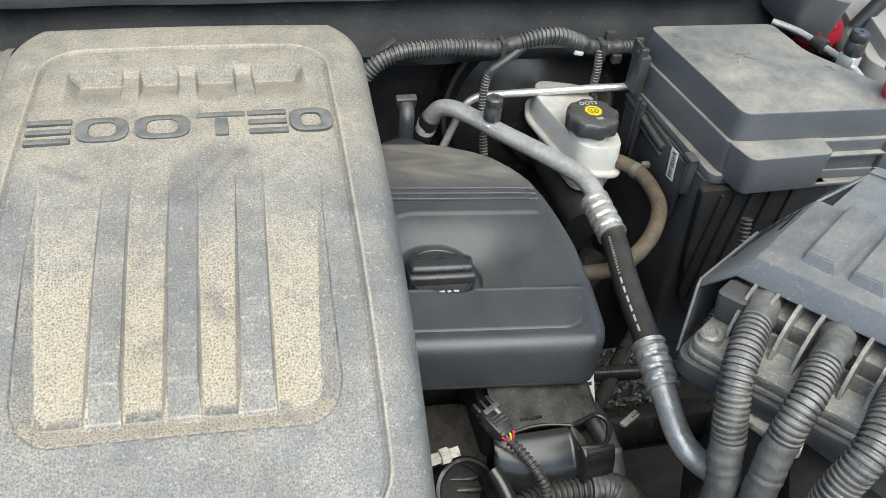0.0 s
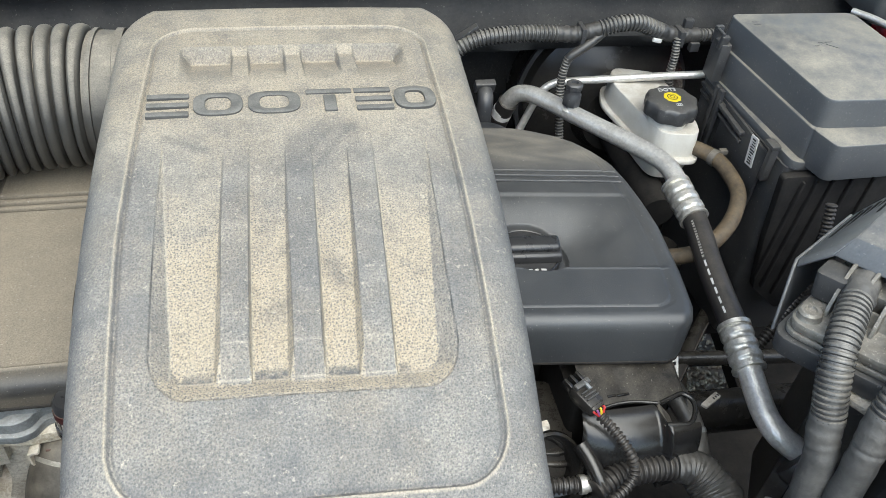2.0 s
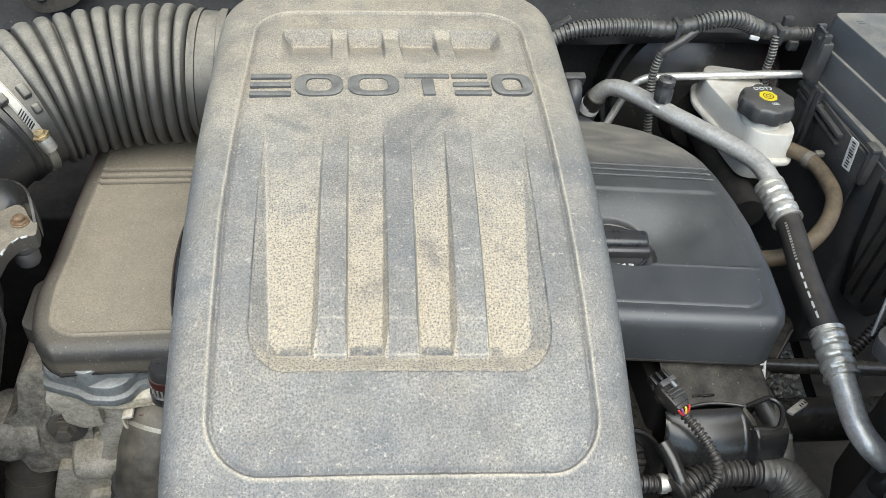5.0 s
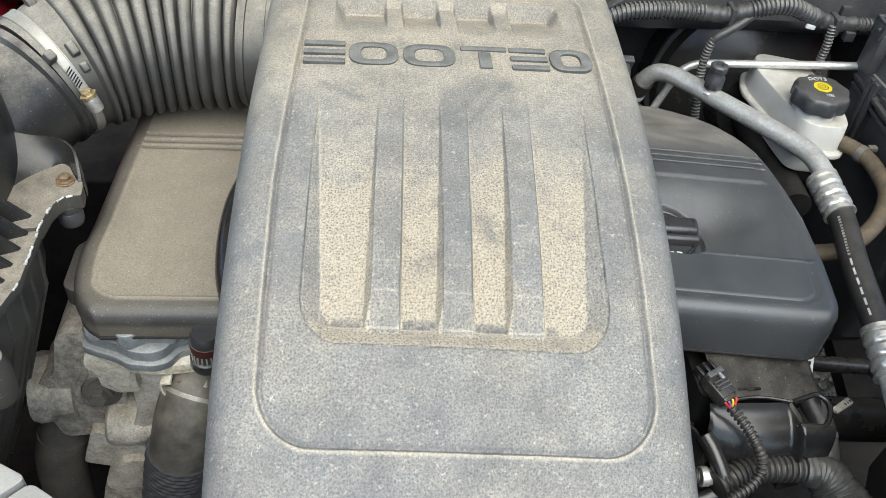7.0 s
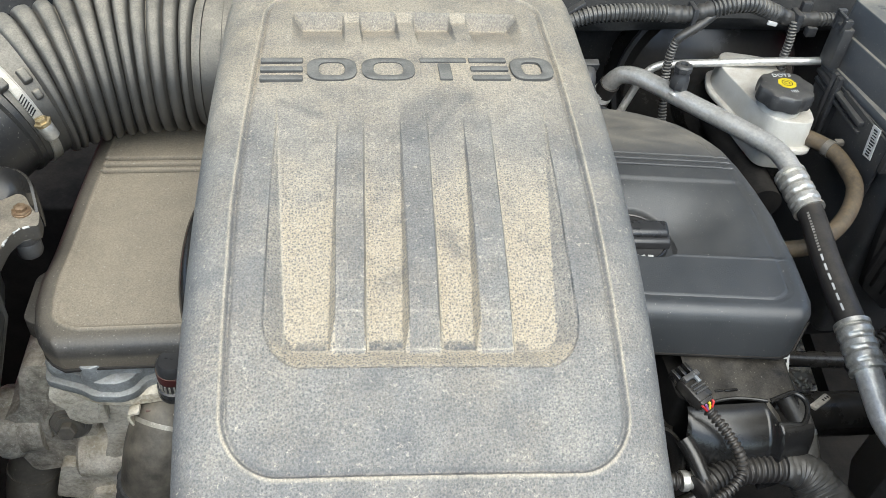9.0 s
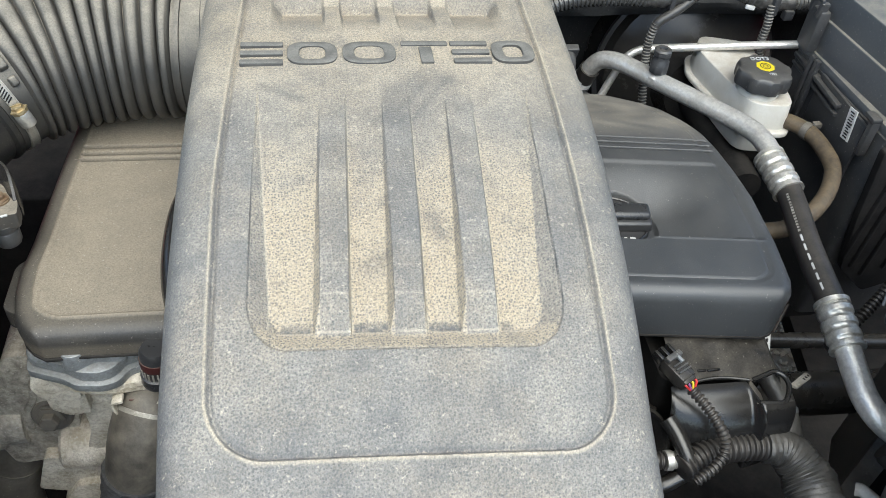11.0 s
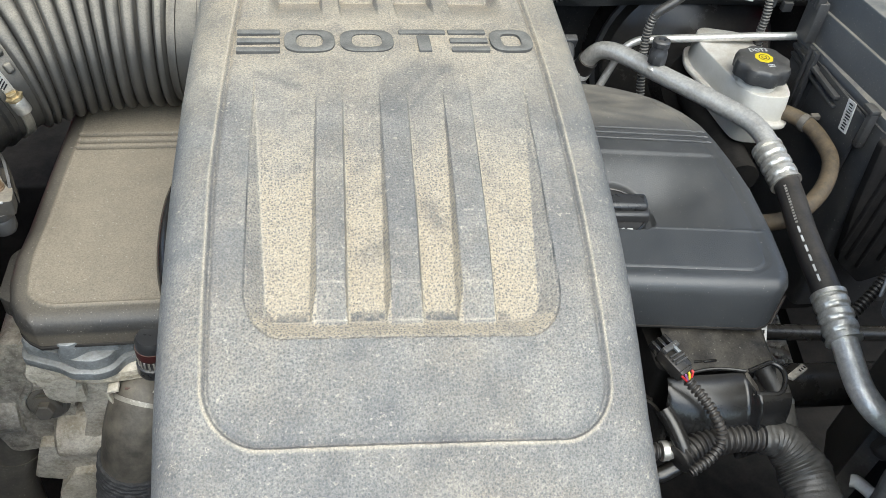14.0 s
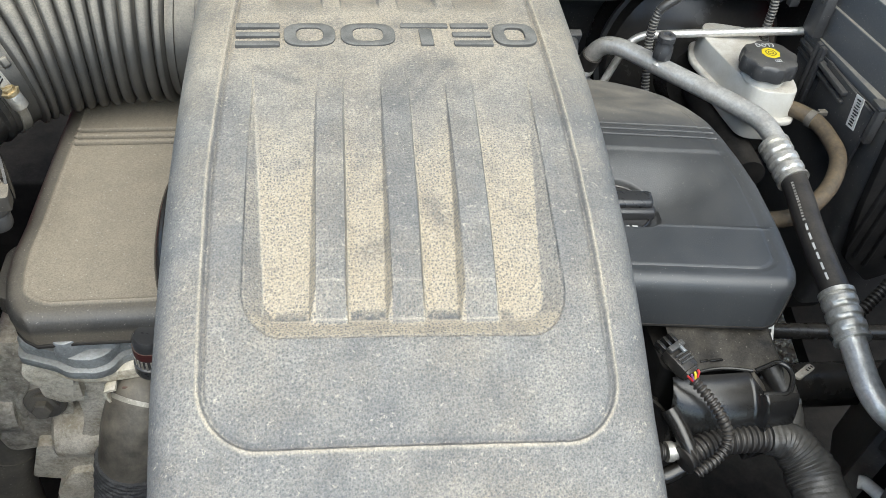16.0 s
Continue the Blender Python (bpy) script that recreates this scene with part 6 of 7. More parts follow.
upright(bm, rounded([(-0.161, 0.779), (-0.152, 0.788), (-0.128, 0.786), (-0.112, 0.750), (-0.112, 0.705), (-0.120, 0.664), (-0.141, 0.634), (-0.184, 0.627), (-0.189, 0.652), (-0.196, 0.668), (-0.192, 0.714), (-0.173, 0.727)], 0.010), 0.180, 0.23, 0.008, 4)
part("housing", bm, M_CASTD, hd, "dirty side housing casting")
bm = B()
lathe(bm, (-0.165, 0.202, 0.684), (-1, -0.10, 0.02), [(0.031, 0), (0.031, 0.020), (0.034, 0.023), (0.035, 0.032), (0.033, 0.038), (0.026, 0.040), (0.024, 0.037), (0.0, 0.037)], 34)
part("side_boss", bm, M_CASTD, hd, "grainy round housing boss")
bm = B()
tube(bm, [(-0.130, 0.180, 0.765), (-0.142, 0.180, 0.748), (-0.146, 0.180, 0.728), (-0.156, 0.180, 0.708), (-0.157, 0.180, 0.685)], 0.0035, 8)
part("raised_seam", bm, M_CASTD, hd)
bm = B()
lathe(bm, (-0.134, 0.181, 0.706), (0, -1, 0.25), [(0.0185, 0), (0.0185, 0.004), (0.0165, 0.006), (0.0135, 0.006), (0.0135, 0.008), (0.0, 0.008)], 30)
screw(bm, (-0.134, 0.173, 0.708), (0, -1, 0.25), 0.0085, 0.011)
part("bolt", bm, M_MOUNT, hd, "dirty flanged bolt")
bm = B()
tube(bm, [(-0.180, 0.235, 0.660), (-0.190, 0.215, 0.625), (-0.200, 0.205, 0.59), (-0.210, 0.20, 0.55), (-0.216, 0.20, 0.46)], 0.025, 24)
part("lower_pipe", bm, M_MOUNT, hd, "dirty downward pipe")
bm = B()
tube(bm, [(-0.1985, 0.2063, 0.596), (-0.2000, 0.2050, 0.590)], 0.0262, 24, 2)
part("pipe_seam", bm, M_MOUNT, hd)

sn = thing("sensor", (-0.018, 0.118, 0.815), "black sensor plug with red band on the casting", "sensor")
bm = B()
lathe(bm, (-0.0195, 0.121, 0.812), (0.06, 0.0, 1), [(0.0125, 0.008), (0.0130, 0.010), (0.0130, 0.018), (0.0105, 0.019), (0.0105, 0.028), (0.0115, 0.029), (0.0120, 0.043), (0.0100, 0.047), (0.0, 0.047)], 24)
part("plug", bm, M_CAP, sn)
bm = B()
lathe(bm, (-0.0178, 0.121, 0.841), (0.06, 0, 1), [(0.0122, 0), (0.0124, 0.003), (0.0124, 0.008)], 24)
part("band", bm, M_DRED, sn, "dark red band")
bm = B()
lathe(bm, (-0.0187, 0.121, 0.8265), (0.06, 0, 1), [(0.0108, 0.004), (0.0112, 0.005), (0.0112, 0.012), (0.0108, 0.013)], 24)
part("metal_sleeve", bm, M_TAPE, sn)
for k in range(9):
    a = radians(-170 + 18 * k)
    bm = B()
    box(bm, (-0.0182 + 0.0114 * math.cos(a), 0.121 + 0.0114 * math.sin(a), 0.835), (0.0008, 0.0013, 0.008), (0, 0, math.degrees(a)), 0)
    part("print_bar", bm, M_ZINC, sn)

bm = B()
tube(bm, [(-0.024, 0.175, 0.776), (-0.026, 0.165, 0.776), (-0.029, 0.146, 0.776), (-0.0328, 0.1335, 0.772)], 0.0268, 32)
part("outlet_neck", bm, M_CAST, hd, "stained cast outlet neck")
eh = thing("coolant_elbow", (-0.075, 0.10, 0.55), "black rubber coolant elbow with braided sleeve and clamp", "coolant hose")
bm = B()
tube(bm, [(-0.0325, 0.1340, 0.7722), (-0.034, 0.130, 0.770), (-0.041, 0.118, 0.752), (-0.047, 0.111, 0.725), (-0.054, 0.107, 0.69), (-0.060, 0.104, 0.66)], 0.0285, 32)
part("elbow", bm, M_ELBOW, eh, "worn black rubber elbow")
bm = B()
pos, total = resample(smooth_path([(-0.0490, 0.1098, 0.716), (-0.0540, 0.1070, 0.690), (-0.060, 0.104, 0.655), (-0.068, 0.10, 0.61), (-0.078, 0.098, 0.54)], 8), 0.0007)
sweep(bm, [p for p, s in pos], 0.0308, 96, True, lambda f, a: 1 + 0.014 * math.sin(16 * a + f * 150) + 0.020 * math.sin(f * 230))
part("sleeve", bm, M_BRAID, eh, "braided protective sleeve")
bm = B()
tube(bm, [(-0.0335, 0.1320, 0.7706), (-0.0346, 0.1295, 0.7680)], 0.0298, 34, 2)
part("spring_clamp", bm, M_FIN, eh, "grimy spring clamp")
for pts in ([(-0.0545, 0.122, 0.776), (-0.0575, 0.121, 0.787), (-0.0580, 0.121, 0.796), (-0.0500, 0.121, 0.799)], [(-0.0335, 0.122, 0.777), (-0.0280, 0.121, 0.785), (-0.0240, 0.121, 0.793), (-0.0215, 0.121, 0.795)]):
    bm = B()
    pos, total = resample(smooth_path(pts, 6), 0.0012)
    for (p, q), (p2, q2) in zip(pos, pos[1:]):
        box(bm, p.lerp(p2, 0.5), ((p2 - p).length * 1.25, 0.0085, 0.0022), (0, -math.degrees(math.atan2(p2.z - p.z, p2.x - p.x)), 0), 0)
    part("clamp_ear", bm, M_CAST, eh, "pale bent clamp ear")
bm = B()
box(bm, (-0.0405, 0.1235, 0.7935), (0.011, 0.008, 0.002), (-42, 0, 0), 0.0008)
part("paint_mark", bm, M_DRED, eh, "red paint mark")

# dark tube between the covers, seen past the edge of the engine cover
bm = B()
tube(bm, [(0.012, 0.290, 0.890), (0.006, 0.250, 0.900), (0.001, 0.215, 0.904), (0.000, 0.175, 0.903), (0.003, 0.14, 0.897), (0.012, 0.11, 0.885)], 0.010, 14)
solo("breather_hose", bm, M_GLOSS, "black breather hose beside the engine cover", "hose", (0.0, 0.20, 0.89))

# ---- front right, below the cam cover ----
cl = thing("intake_housing", (0.46, 0.11, 0.70), "glossy black plastic housing with pocket below the cam cover", "housing")


def grid_part(name, nx, ny, place, material, label=""):
    """A curved panel from a function of two shares."""
    bm = B()
    rows = [[bm.verts.new(place(i / (nx - 1), j / (ny - 1))) for i in range(nx)] for j in range(ny)]
    for a, b in zip(rows, rows[1:]):
        for i in range(nx - 1):
            bm.faces.new((a[i], a[i + 1], b[i + 1], b[i]))
    return part(name, bm, material, cl, label, 60)


def rim_y(x):
    return 0.0955 + 0.005 * math.sin(math.pi * min(1, max(0, (x - 0.415) / 0.06))) + 0.007 * float(sstep(0.476, 0.500, x)) - 0.010 * float(sstep(0.502, 0.510, x))


def panel_at(g, f):
    x = 0.405 + 0.104 * g
    y = 0.180 + (rim_y(x) - 0.180) * f
    z = 0.817 - 0.020 * f ** 1.6 - 0.010 * g * (1 - f) + 0.0015 * noise.noise((x * 60, y * 60, 1.0))
    return (x + 0.002 * f, y, z - 0.018 * float(sstep(0.93, 1.0, g)))


def shell_at(g, f):
    x = 0.402 + 0.104 * g
    top = 0.0965 - 0.024 * float(sstep(0.471, 0.478, x))
    a = f * math.radians(105)
    fall = 0.6 + 0.4 * math.sin(math.pi * min(1, max(0, g))) ** 0.5
    return (x + 0.010 * f * (g - 0.5), top - (0.040 - 0.022 * float(sstep(0.471, 0.48, x))) * math.sin(a) * fall, 0.7955 - 0.052 * (1 - math.cos(a)))


grid_part("top_panel", 40, 14, panel_at, M_PANEL, "dust-streaked black panel")
grid_part("front_shell", 60, 18, shell_at, M_GLOSS, "glossy black rounded shell")
bm = B()
tube(bm, [(0.405, 0.0965, 0.797)] + [(x, rim_y(x) + 0.0005, 0.7972) for x in (0.415, 0.425, 0.435, 0.445, 0.455, 0.465, 0.474)], 0.0016, 8)
part("seam", bm, M_GLOSS, cl)
bm = B()
loop = [(0.477, 0.0965, 0.7965), (0.490, 0.1005, 0.797), (0.501, 0.1035, 0.797), (0.5085, 0.097, 0.796), (0.5075, 0.086, 0.795), (0.498, 0.0735, 0.794), (0.486, 0.0735, 0.794), (0.4755, 0.0745, 0.794)]
tube(bm, loop, 0.0024, 10, 6)
part("pocket_rim", bm, M_GLOSS, cl, "shiny rim of the pocket")
# the wall's paler dusty material also stands for light falling on it
bm = B()
vs = [bm.verts.new(v) for v in ((0.4765, 0.097, 0.7955), (0.4760, 0.0745, 0.794), (0.4885, 0.079, 0.779), (0.4895, 0.093, 0.780), (0.4745, 0.097, 0.7935), (0.4740, 0.0745, 0.792), (0.4865, 0.079, 0.776), (0.4875, 0.093, 0.777))]
for q in ((0, 1, 2, 3), (7, 6, 5, 4), (0, 4, 5, 1), (1, 5, 6, 2), (2, 6, 7, 3), (3, 7, 4, 0)):
    bm.faces.new([vs[k] for k in q])
part("pocket_wall", bm, M_LEDGE, cl, "dusty pocket wall, paler for its lit side")
# near-black box puts shade into the pocket's inside
bm = B()
prism(bm, rounded([(0.486, 0.066), (0.512, 0.072), (0.514, 0.11), (0.486, 0.11)], 0.004), 0.70, 0.765, 0.002, 2)
part("pocket_shade", bm, M_DARK, cl)
bm = B()
prism(bm, rounded([(0.402, 0.11), (0.508, 0.115), (0.508, 0.20), (0.402, 0.20)], 0.01), 0.66, 0.785, 0.004, 2)
part("body", bm, M_DARK, cl)
for x, l in ((0.433, 0.008), (0.444, 0.012)):
    bm = B()
    box(bm, (x, 0.1075, 0.8005), (l, 0.0022, 0.0020), (-18, 0, 3), 0.0005)
    part("moulded_bar", bm, M_GLOSS, cl)

pg = thing("connector", (0.393, 0.08, 0.80), "black wiring plug with red, yellow and purple wires", "connector")
CM = pose(0.397, 0.0965, 0.823, 8, 4, 30) @ Matrix.Scale(0.88, 4)


def at_plug(c, s, bev=0.0015):
    bm = B()
    box(bm, c, s, (0, 0, 0), bev)
    bm.transform(CM)
    return bm


part("plug", at_plug((0, -0.004, 0), (0.021, 0.028, 0.015), 0.003), M_SKIN, pg)
part("collar", at_plug((0, -0.016, -0.001), (0.0185, 0.012, 0.014), 0.004), M_SKIN, pg)
for dx in (-0.0085, 0.0, 0.0085):
    part("latch_leg", at_plug((dx, 0.015, 0.003), (0.0040, 0.012, 0.010), 0.001), M_GLOSS, pg)
part("latch_bridge", at_plug((0, 0.006, 0.0105), (0.020, 0.006, 0.005), 0.001), M_BOX, pg)
part("latch_tab", at_plug((0.003, 0.002, 0.0115), (0.0035, 0.010, 0.003), 0.0008), M_BLUE, pg, "blue-grey latch tab")
for k in range(3):
    part("rib", at_plug((0, -0.002 - 0.004 * k, 0.009), (0.016, 0.0012, 0.002), 0), M_BOX, pg)
for m, dx in ((M_WRED, -0.006), (M_WYEL, 0.0015), (M_WPUR, -0.0025), (M_WRED, 0.0055)):
    bm = B()
    a = CM @ Vector((dx, -0.020, 0.001))
    tube(bm, [a, a + Vector((0.001 + dx * 0.2, -0.002, 0.0012)), (0.4095 + dx * 0.25, 0.0775, 0.8145), (0.413, 0.074, 0.812)], 0.0010, 8)
    part("wire", bm, m, pg)
part("sleeve", ribbed(smooth_path([(0.4085, 0.0785, 0.8150), (0.4195, 0.067, 0.807), (0.429, 0.054, 0.797), (0.435, 0.047, 0.786), (0.434, 0.039, 0.777), (0.425, 0.031, 0.772), (0.412, 0.0245, 0.769), (0.405, 0.0215, 0.766)], 8), 0.0050, 0.0044, 0.0018, 12), M_RUBBER, pg, "ribbed black sleeve")

lw = thing("engine_loom", (0.45, 0.04, 0.72), "black ribbed engine loom below the housing", "wiring loom")
part("conduit", ribbed(smooth_path([(0.405, 0.042, 0.752), (0.425, 0.051, 0.755), (0.446, 0.055, 0.756), (0.469, 0.056, 0.756), (0.492, 0.056, 0.754)], 8), 0.0125, 0.0052, 0.0024, 22), M_RUBBER, lw)
bm = B()
sweep(bm, smooth_path([(0.484, 0.056, 0.755), (0.503, 0.055, 0.751), (0.515, 0.044, 0.744), (0.521, 0.028, 0.738), (0.522, 0.008, 0.733), (0.519, -0.015, 0.727)], 12), [0.0135 + 0.0090 * min(1, k / 36) + 0.0004 * (k % 3) for k in range(61)], 28, True, lambda f, a: 1 + 0.03 * math.sin(4 * a + f * 22) + 0.02 * math.sin(7 * a - f * 41))
part("taped_run", bm, M_TAPE, lw)
bm = B()
tube(bm, [(0.505, 0.125, 0.778), (0.514, 0.104, 0.768), (0.517, 0.082, 0.757), (0.515, 0.060, 0.747)], 0.0115, 14)
part("taped_branch", bm, M_TAPE, lw)
bm = B()
tube(bm, [(0.517, 0.088, 0.7602), (0.5172, 0.084, 0.758)], 0.0119, 14, 2)
part("tape_band", bm, M_BLUE, lw, "pale blue tape mark")
bm = B()
lathe(bm, (0.374, 0.076, 0.752), (0.1, -0.55, 0.85), [(0.030, -0.03), (0.030, 0.006), (0.028, 0.011), (0.025, 0.012), (0.0225, 0.008), (0.0225, -0.029)], 32)
part("open_boot", bm, M_GLOSS, lw, "shiny black open rubber boot")
# near-black plug paints the shade in the boot's hollow
bm = B()
lathe(bm, (0.374, 0.076, 0.752), (0.1, -0.55, 0.85), [(0.0224, -0.028), (0.0224, -0.016)], 32)
part("boot_shade", bm, M_DARK, lw)
bm = B()
tube(bm, [(0.398, 0.078, 0.776), (0.404, 0.066, 0.770), (0.409, 0.052, 0.762), (0.414, 0.040, 0.752)], 0.0075, 14)
part("bent_cable", bm, M_GLOSS, lw, "shiny black cable")
bm = B()
tube(bm, [(0.355, 0.060, 0.752), (0.372, 0.046, 0.735), (0.392, 0.042, 0.728), (0.412, 0.046, 0.735)], 0.0075, 12)
part("lower_cable", bm, M_GLOSS, lw)
part("conduit", ribbed(smooth_path([(0.345, 0.055, 0.750), (0.370, 0.055, 0.750), (0.393, 0.053, 0.750)], 6), 0.0080, 0.005, 0.0018, 14), M_RUBBER, lw)
bm = B()
lathe(bm, (0.394, 0.053, 0.750), (1, 0, 0), [(0.0088, 0), (0.0088, 0.006), (0.0075, 0.007), (0.0075, 0.012)], 14)
part("ferrule", bm, M_ZINC, lw)

ph = thing("fuel_fitting", (0.345, 0.085, 0.78), "zinc pipe fitting beside the engine cover", "fitting")
bm = B()
lathe(bm, (0.335, 0.088, 0.785), (1, 0.15, 0.1), [(0.0055, 0), (0.0055, 0.018), (0.0078, 0.019), (0.0078, 0.026), (0.005, 0.028), (0.005, 0.036)], 6)
part("nut", bm, M_CASTD, ph)

tg = thing("tag", (0.51, 0.14, 0.76), "white printed paper tag on a hose", "tag")
bm = B()
box(bm, (0.509, 0.138, 0.788), (0.013, 0.0010, 0.044), (-28, 0, 8), 0)
tgl = part("sheet", bm, M_LABEL, tg)
for k in range(5):
    bm = B()
    v = pose(0.509, 0.138, 0.788, -28, 0, 8) @ Vector((0.003 * (k % 2) - 0.002, -0.0008, -0.016 + 0.0075 * k))
    box(bm, v, (0.005, 0.0006, 0.0035), (-28, 0, 8), 0)
    part("print_bar", bm, M_INK, tgl)

dr = thing("drain_tube", (0.63, 0.0, 0.60), "short cream plastic drain tube among dark brackets", "tube")
bm = B()
tube(bm, [(0.588, 0.037, 0.698), (0.594, 0.032, 0.700), (0.607, 0.006, 0.700), (0.616, -0.014, 0.696), (0.622, -0.03, 0.68)], 0.0062, 12)
part("tube", bm, M_WHITE, dr)
cc = thing("cable_clip", (0.56, 0.13, 0.74), "dusty cream cable clip with perforations on the loom", "clip")
bm = B()
prism(bm, rounded([(0.5480, 0.1265), (0.5700, 0.1395), (0.5735, 0.1330), (0.5530, 0.1215)], 0.002), 0.7400, 0.7432, 0.001, 2)
part("strip", bm, M_CASTD, cc)
for k in range(3):
    p = Vector((0.5640, 0.1310, 0.7434)).lerp(Vector((0.5700, 0.1345, 0.7434)), k / 2)
    bm = B()
    box(bm, p, (0.0012, 0.0026, 0.0006), (0, 0, 30), 0)
    part("slot", bm, M_DARK, cc)
sb = thing("side_casting", (0.378, 0.135, 0.66), "dusty dark rounded casting beside the connector", "casting")
bm = B()
prism(bm, rounded([(0.350, 0.095), (0.398, 0.088), (0.412, 0.118), (0.406, 0.175), (0.350, 0.178)], 0.016), 0.64, 0.745, 0.014, 4, shrink=1.08)
part("body", bm, M_SKIN, sb)
bm = B()
tube(bm, [(0.352, 0.092, 0.731), (0.376, 0.086, 0.736), (0.398, 0.086, 0.734), (0.412, 0.102, 0.728)], 0.0035, 10)
part("seam", bm, M_SKIN, sb, "raised black seam")

# ---- dark metal under the battery and along the subframe ----
sf = thing("subframe", (0.65, 0.3, 0.33), "black painted subframe and mount brackets", "subframe")
for a, b, r in (((0.56, 0.30, 0.60), (0.86, 0.29, 0.58), 0.010), ((0.58, 0.22, 0.58), (0.74, 0.40, 0.60), 0.010), ((0.52, 0.26, 0.60), (0.66, 0.44, 0.66), 0.022), ((0.55, 0.20, 0.62), (0.80, 0.22, 0.58), 0.026)):
    bm = B()
    tube(bm, [a, tuple((p + q) / 2 for p, q in zip(a, b)), b], r, 14)
    part("strut", bm, M_SKIN, sf)
bm = B()
box(bm, (0.655, 0.045, 0.70), (0.09, 0.05, 0.40), (0, 0, -58), 0.01)
part("bracket", bm, M_MOUNT, sf)
bm = B()
box(bm, (0.66, -0.03, 0.74), (0.15, 0.18, 0.34), (0, 0, -32), 0.01)
part("bracket", bm, M_DARK, sf)
bm = B()
box(bm, (0.76, 0.10, 0.70), (0.16, 0.16, 0.40), (0, 0, -32), 0.01)
part("bracket", bm, M_MOUNT, sf)
part("branch_conduit", ribbed(smooth_path([(0.70, 0.245, 0.89), (0.695, 0.225, 0.84), (0.67, 0.20, 0.80), (0.63, 0.175, 0.77), (0.60, 0.16, 0.75)], 8), 0.0062, 0.0045, 0.0018, 12), M_RUBBER, sf)
part("branch_conduit", ribbed(smooth_path([(0.50, 0.255, 0.77), (0.53, 0.25, 0.765), (0.55, 0.235, 0.75), (0.56, 0.21, 0.73)], 8), 0.011, 0.0050, 0.0020, 14), M_RUBBER, sf)
bm = B()
lathe(bm, (0.578, 0.021, 0.79), (0.5, -0.75, -0.35), [(0.0118, -0.006), (0.019, -0.006), (0.020, 0.0), (0.019, 0.006), (0.0118, 0.006)], 24)
part("grommet", bm, M_RUBBER, sf, "rubber grommet round the pipe")
# added dark sheet that keeps bright ground out of the lower gaps
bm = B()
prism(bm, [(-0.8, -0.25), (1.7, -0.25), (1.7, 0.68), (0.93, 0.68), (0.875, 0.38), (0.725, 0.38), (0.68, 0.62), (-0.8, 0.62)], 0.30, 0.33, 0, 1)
part("gap_filler", bm, M_DARK, sf, "near-black sheet added to fill the gaps below")

# ---- inner wing on the driver's side: strut cover, coolant tank, red rail, service port ----
wing = thing("inner_wing", (1.15, 0.45, 0.80), "red painted inner wing panel and rail", "body panel", kind="structure")
bm = B()
box(bm, (1.28, 0.395, 0.913), (0.56, 0.024, 0.026), (0, 0, -2), 0.010, 4)
box(bm, (0.985, 0.585, 0.935), (0.03, 0.03, 0.10), (-20, 25, 0), 0.008, 3)
box(bm, (1.72, 0.2, 0.80), (0.04, 2.2, 0.35), (0, 0, 0), 0.02, 3)
box(bm, (1.30, 0.415, 0.72), (0.72, 0.014, 0.38), (0, 0, -2), 0.004, 2)
part("rail", bm, M_BODY, wing, "red painted rail")
st = thing("strut_cover", (1.2, 0.55, 0.9), "pale grey plastic strut tower cover with rubber seal", "trim cover")
bm = B()
prism(bm, rounded([(0.968, 0.455), (0.985, 0.428), (1.30, 0.398), (1.42, 0.60), (1.05, 0.68), (1.012, 0.560)], 0.02), 0.905, 0.938, 0.008, 4, shrink=1.03)
cover_panel = part("panel", bm, M_GREY, st)
bm = B()
prism(bm, rounded([(0.990, 0.455), (1.006, 0.434), (1.125, 0.424), (1.190, 0.484), (1.185, 0.575), (1.06, 0.590), (1.020, 0.545)], 0.02), 0.934, 0.956, 0.012, 5, shrink=1.06)
part("raised_field", bm, M_GREY, cover_panel, "pale dusty raised field")
bm = B()
prism(bm, rounded([(1.215, 0.440), (1.36, 0.425), (1.44, 0.585), (1.225, 0.600)], 0.02), 0.934, 0.956, 0.012, 5, shrink=1.04)
part("raised_field", bm, M_GREY, cover_panel)
bm = B()
tube(bm, [(1.04, 0.64, 0.93), (0.990, 0.545, 0.925), (0.950, 0.455, 0.918), (0.962, 0.424, 0.915), (1.1, 0.408, 0.912), (1.34, 0.385, 0.912)], 0.010, 12)
part("seal", bm, M_RUBBER, st, "black rubber seal")
for p in ((1.124, 0.494, 0.956), (1.057, 0.448, 0.956)):
    bm = B()
    lathe(bm, p, (0, 0, 1), [(0.0024, 0), (0.0024, 0.0010)], 10)
    part("clip", bm, M_INK, st)
bm = B()
prism(bm, rounded([(0.905, 0.53), (0.95, 0.50), (0.985, 0.56), (0.96, 0.64), (0.91, 0.64)], 0.01), 0.93, 0.99, 0.006, 2, shrink=0.8)
solo("hinge_cover", bm, M_TANK, "grey plastic hinge cover by the firewall", "trim cover", (0.945, 0.57, 0.93))
hg = thing("hood_hinge", (1.05, 0.60, 0.88), "black hood hinge arm on a red mounting plate", "hinge")
bm = B()
tube(bm, [(1.062, 0.54, 1.02), (1.028, 0.54, 0.971), (1.000, 0.54, 0.925), (0.985, 0.54, 0.895)], 0.0100, 14)
part("arm", bm, M_CAP, hg)
bm = B()
lathe(bm, (1.006, 0.54, 0.934), (-0.5, 0, -0.85), [(0.0104, 0), (0.0108, 0.002), (0.0108, 0.024), (0.0104, 0.026)], 16)
part("rusty_end", bm, M_MOUNT, hg, "rust-worn end of the arm")
bm = B()
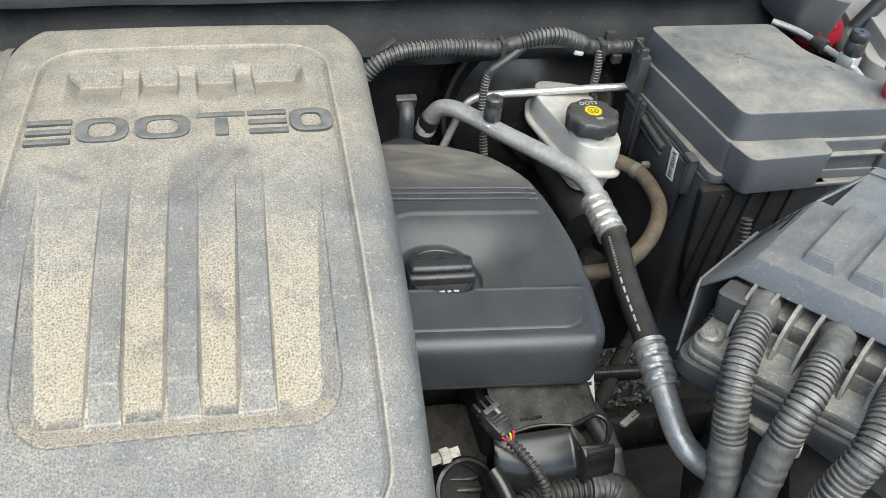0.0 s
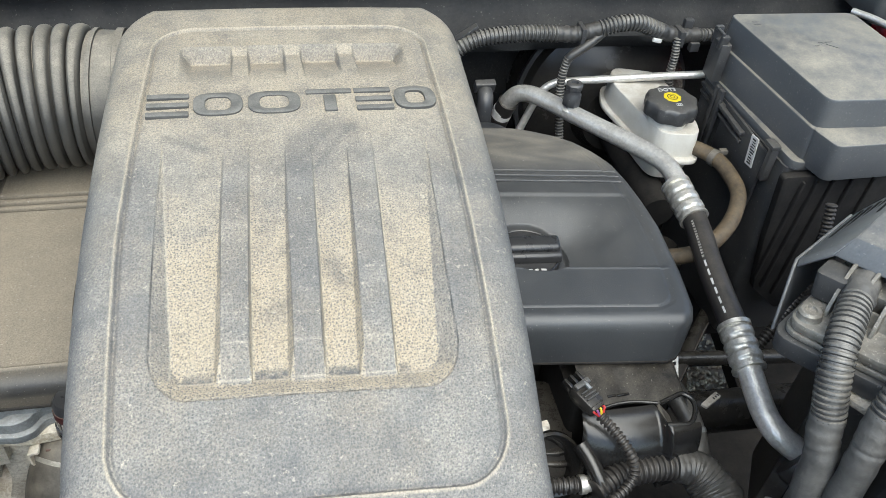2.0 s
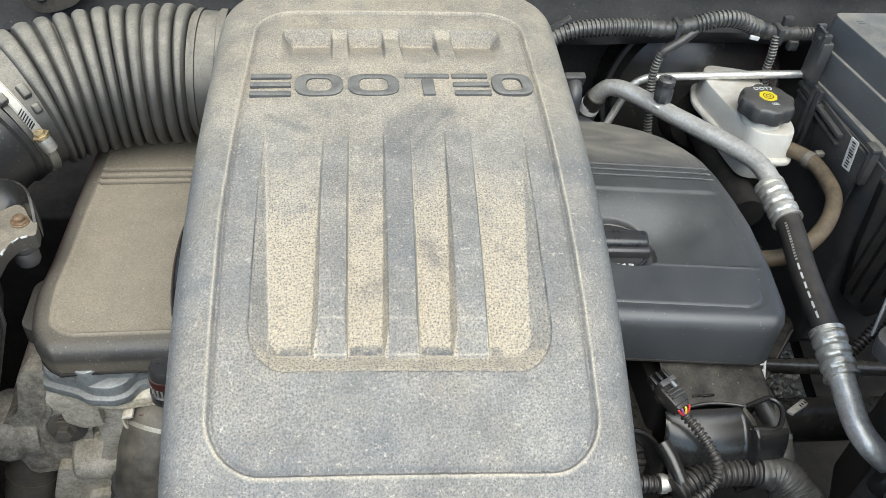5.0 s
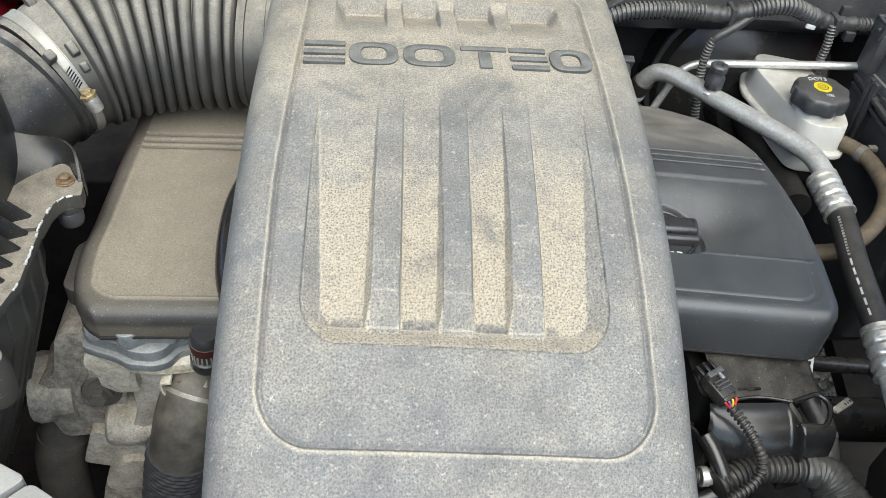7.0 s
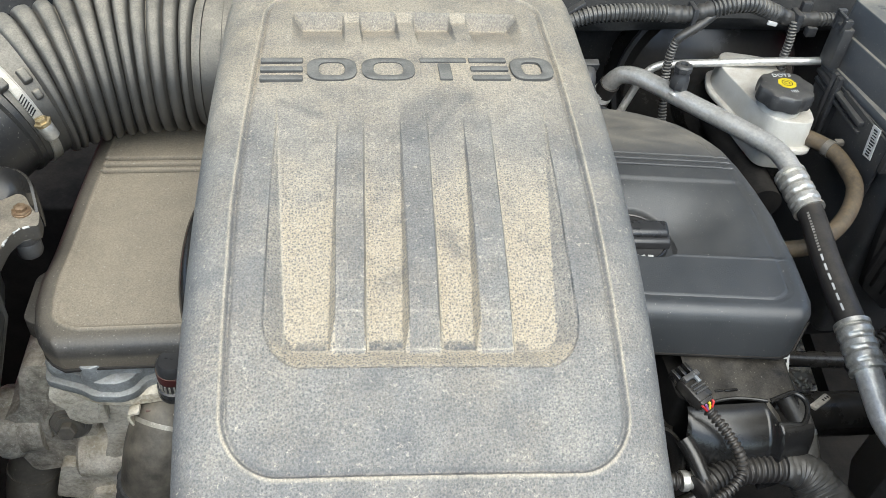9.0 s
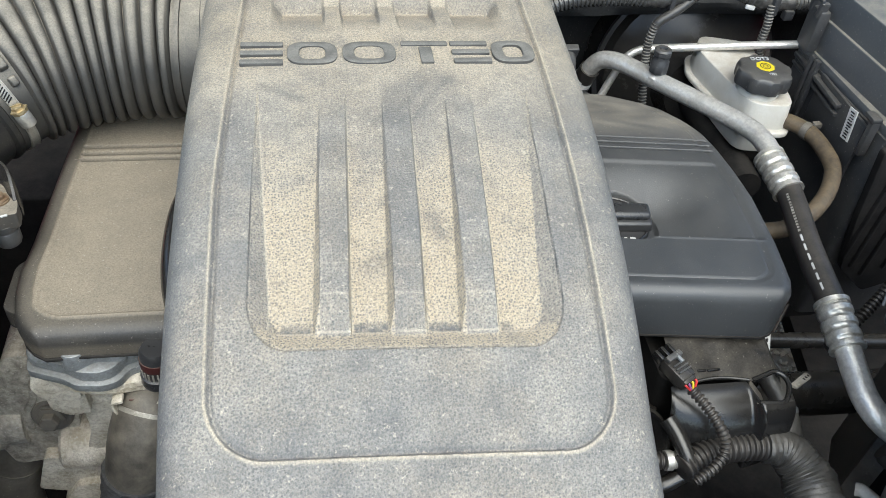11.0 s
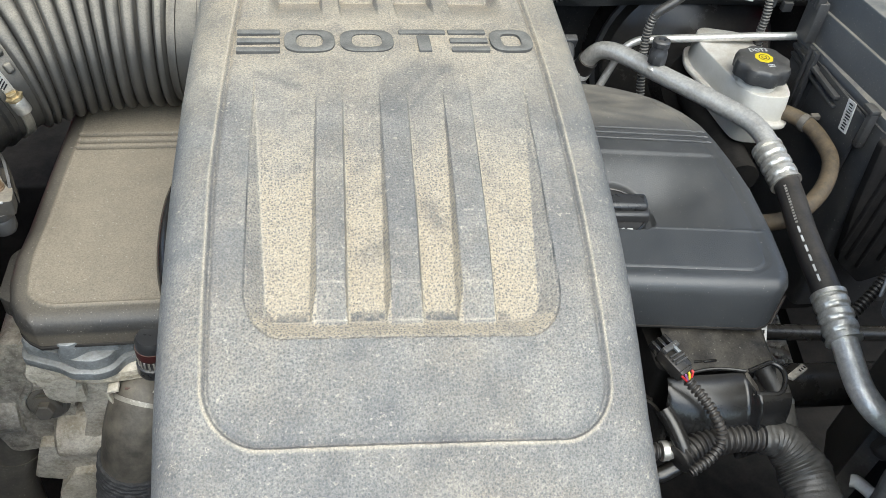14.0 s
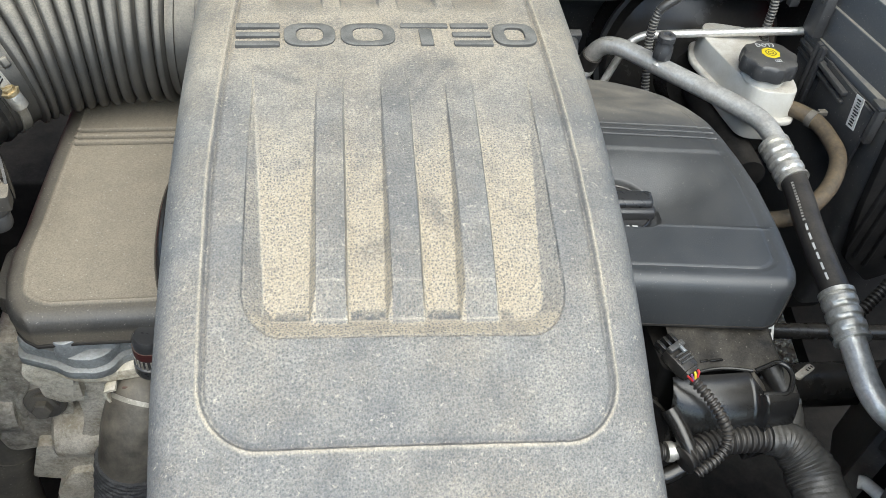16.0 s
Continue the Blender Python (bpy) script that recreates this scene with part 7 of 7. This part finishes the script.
upright(bm, rounded([(0.928, 0.925), (0.940, 0.946), (0.946, 0.960), (0.955, 0.964), (0.967, 0.954), (0.977, 0.920)], 0.006), 0.518, 0.522, 0.0015, 2)
part("mount_plate", bm, M_BODY, hg, "red painted mounting plate")
bm = B()
lathe(bm, (0.954, 0.518, 0.950), (0, -1, 0), [(0.0030, 0), (0.0030, 0.002), (0.0015, 0.003)], 10)
part("pivot", bm, M_BODY, hg)
hc = thing("hose_clip", (0.974, 0.36, 0.93), "small white plastic clip behind the red cap", "clip")
bm = B()
box(bm, (0.966, 0.352, 0.935), (0.005, 0.005, 0.016), (0, 0, 10), 0.001)
part("post", bm, M_WHITE, hc)
bm = B()
tube(bm, [(0.970, 0.352, 0.930), (0.978, 0.350, 0.926), (0.984, 0.352, 0.923)], 0.0030, 10)
part("nozzle", bm, M_BROWN, hc)
tk = thing("coolant_tank", (1.08, 0.34, 0.70), "black plastic coolant tank with screw cap", "tank")
bm = B()
prism(bm, rounded([(0.955, 0.22), (1.30, 0.20), (1.32, 0.40), (1.02, 0.405), (0.96, 0.36)], 0.04), 0.70, 0.885, 0.035, 5)
part("tank", bm, M_TANK, tk)
bm = B()
lathe(bm, (1.145, 0.385, 0.885), (0, 0, 1), [(0.024, -0.01), (0.024, 0.022), (0.020, 0.027), (0.0, 0.027)], 10)
part("cap", bm, M_CAP, tk)
sp = thing("service_port", (0.925, 0.45, 0.9), "aluminium service port with black cap behind the box", "pipe fitting")
bm = B()
tube(bm, [(0.886, 0.548, 0.944), (0.902, 0.524, 0.945), (0.909, 0.507, 0.945), (0.914, 0.490, 0.945), (0.918, 0.470, 0.945), (0.922, 0.452, 0.945)], 0.0042, 12)
tube(bm, [(0.924, 0.432, 0.944), (0.922, 0.417, 0.944), (0.922, 0.404, 0.941), (0.921, 0.391, 0.935), (0.922, 0.380, 0.922)], 0.0048, 12)
box(bm, (0.923, 0.440, 0.945), (0.018, 0.022, 0.024), (0, 0, 20), 0.003)
part("pipe", bm, M_ALU, sp)
bm = B()
lathe(bm, (0.9125, 0.495, 0.945), (0.18, -1, 0), [(0.0045, 0), (0.0085, 0.001), (0.0095, 0.005), (0.0085, 0.010), (0.0095, 0.015), (0.0085, 0.019), (0.0045, 0.020)], 20)
part("grommet", bm, M_RUBBER, sp)
bm = B()
lathe(bm, (0.924, 0.440, 0.957), (0, 0.02, 1), [(0.0110, 0), (0.0118, 0.002), (0.0112, 0.016), (0.0104, 0.017), (0.0112, 0.018), (0.0112, 0.027), (0.0095, 0.029), (0.0025, 0.029), (0.0020, 0.027), (0.0, 0.027)], 8)
part("valve_cap", bm, M_CAP, sp)

# ---- slam panel trim at the front, behind the camera's feet ----
rt = thing("radiator_trim", (-0.18, -0.06, 0.86), "grey plastic radiator trim panel with a seam", "trim panel")
bm = B()
prism(bm, rounded([(-0.30, 0.035), (-0.145, 0.000), (-0.098, -0.026), (-0.137, -0.062), (-0.30, -0.08)], 0.006), 0.86, 0.898, 0.005, 3)
part("panel", bm, M_GREY, rt)
bm = B()
prism(bm, rounded([(-0.096, -0.028), (-0.060, -0.052), (-0.06, -0.16), (-0.30, -0.16), (-0.30, -0.084), (-0.135, -0.065)], 0.006), 0.86, 0.896, 0.005, 3)
part("end_panel", bm, M_GREY, rt)
bm = B()
prism(bm, [(-0.9, -0.35), (1.7, -0.35), (1.7, -0.22), (-0.9, -0.22)], 0.3, 0.80, 0.02, 2)
solo("wall_front", bm, M_DARK, "dark radiator support at the front of the bay", "radiator support", kind="structure")
bm = B()
box(bm, (-0.72, 0.3, 0.55), (0.30, 1.6, 0.75), bev=0.03, seg=3)
solo("wall_wing", bm, M_BODY, "red inner wing beside the air filter", "body panel", kind="structure")

# ---- raised hood over the rear half of the bay ----
bm = B()
tmp = bmesh.new()
box(tmp, (0, 0, 0), (1.7, 1.10, 0.04), (0, 0, 0), 0.015, 3)
tmp.transform(pose(0.25, 0.62, 1.56, -58, 0, 0))
absorb(bm, tmp)
solo("hood", bm, M_FELT, "raised hood with black felt underside", "hood", (0.25, 0.9, 1.03), kind="structure")
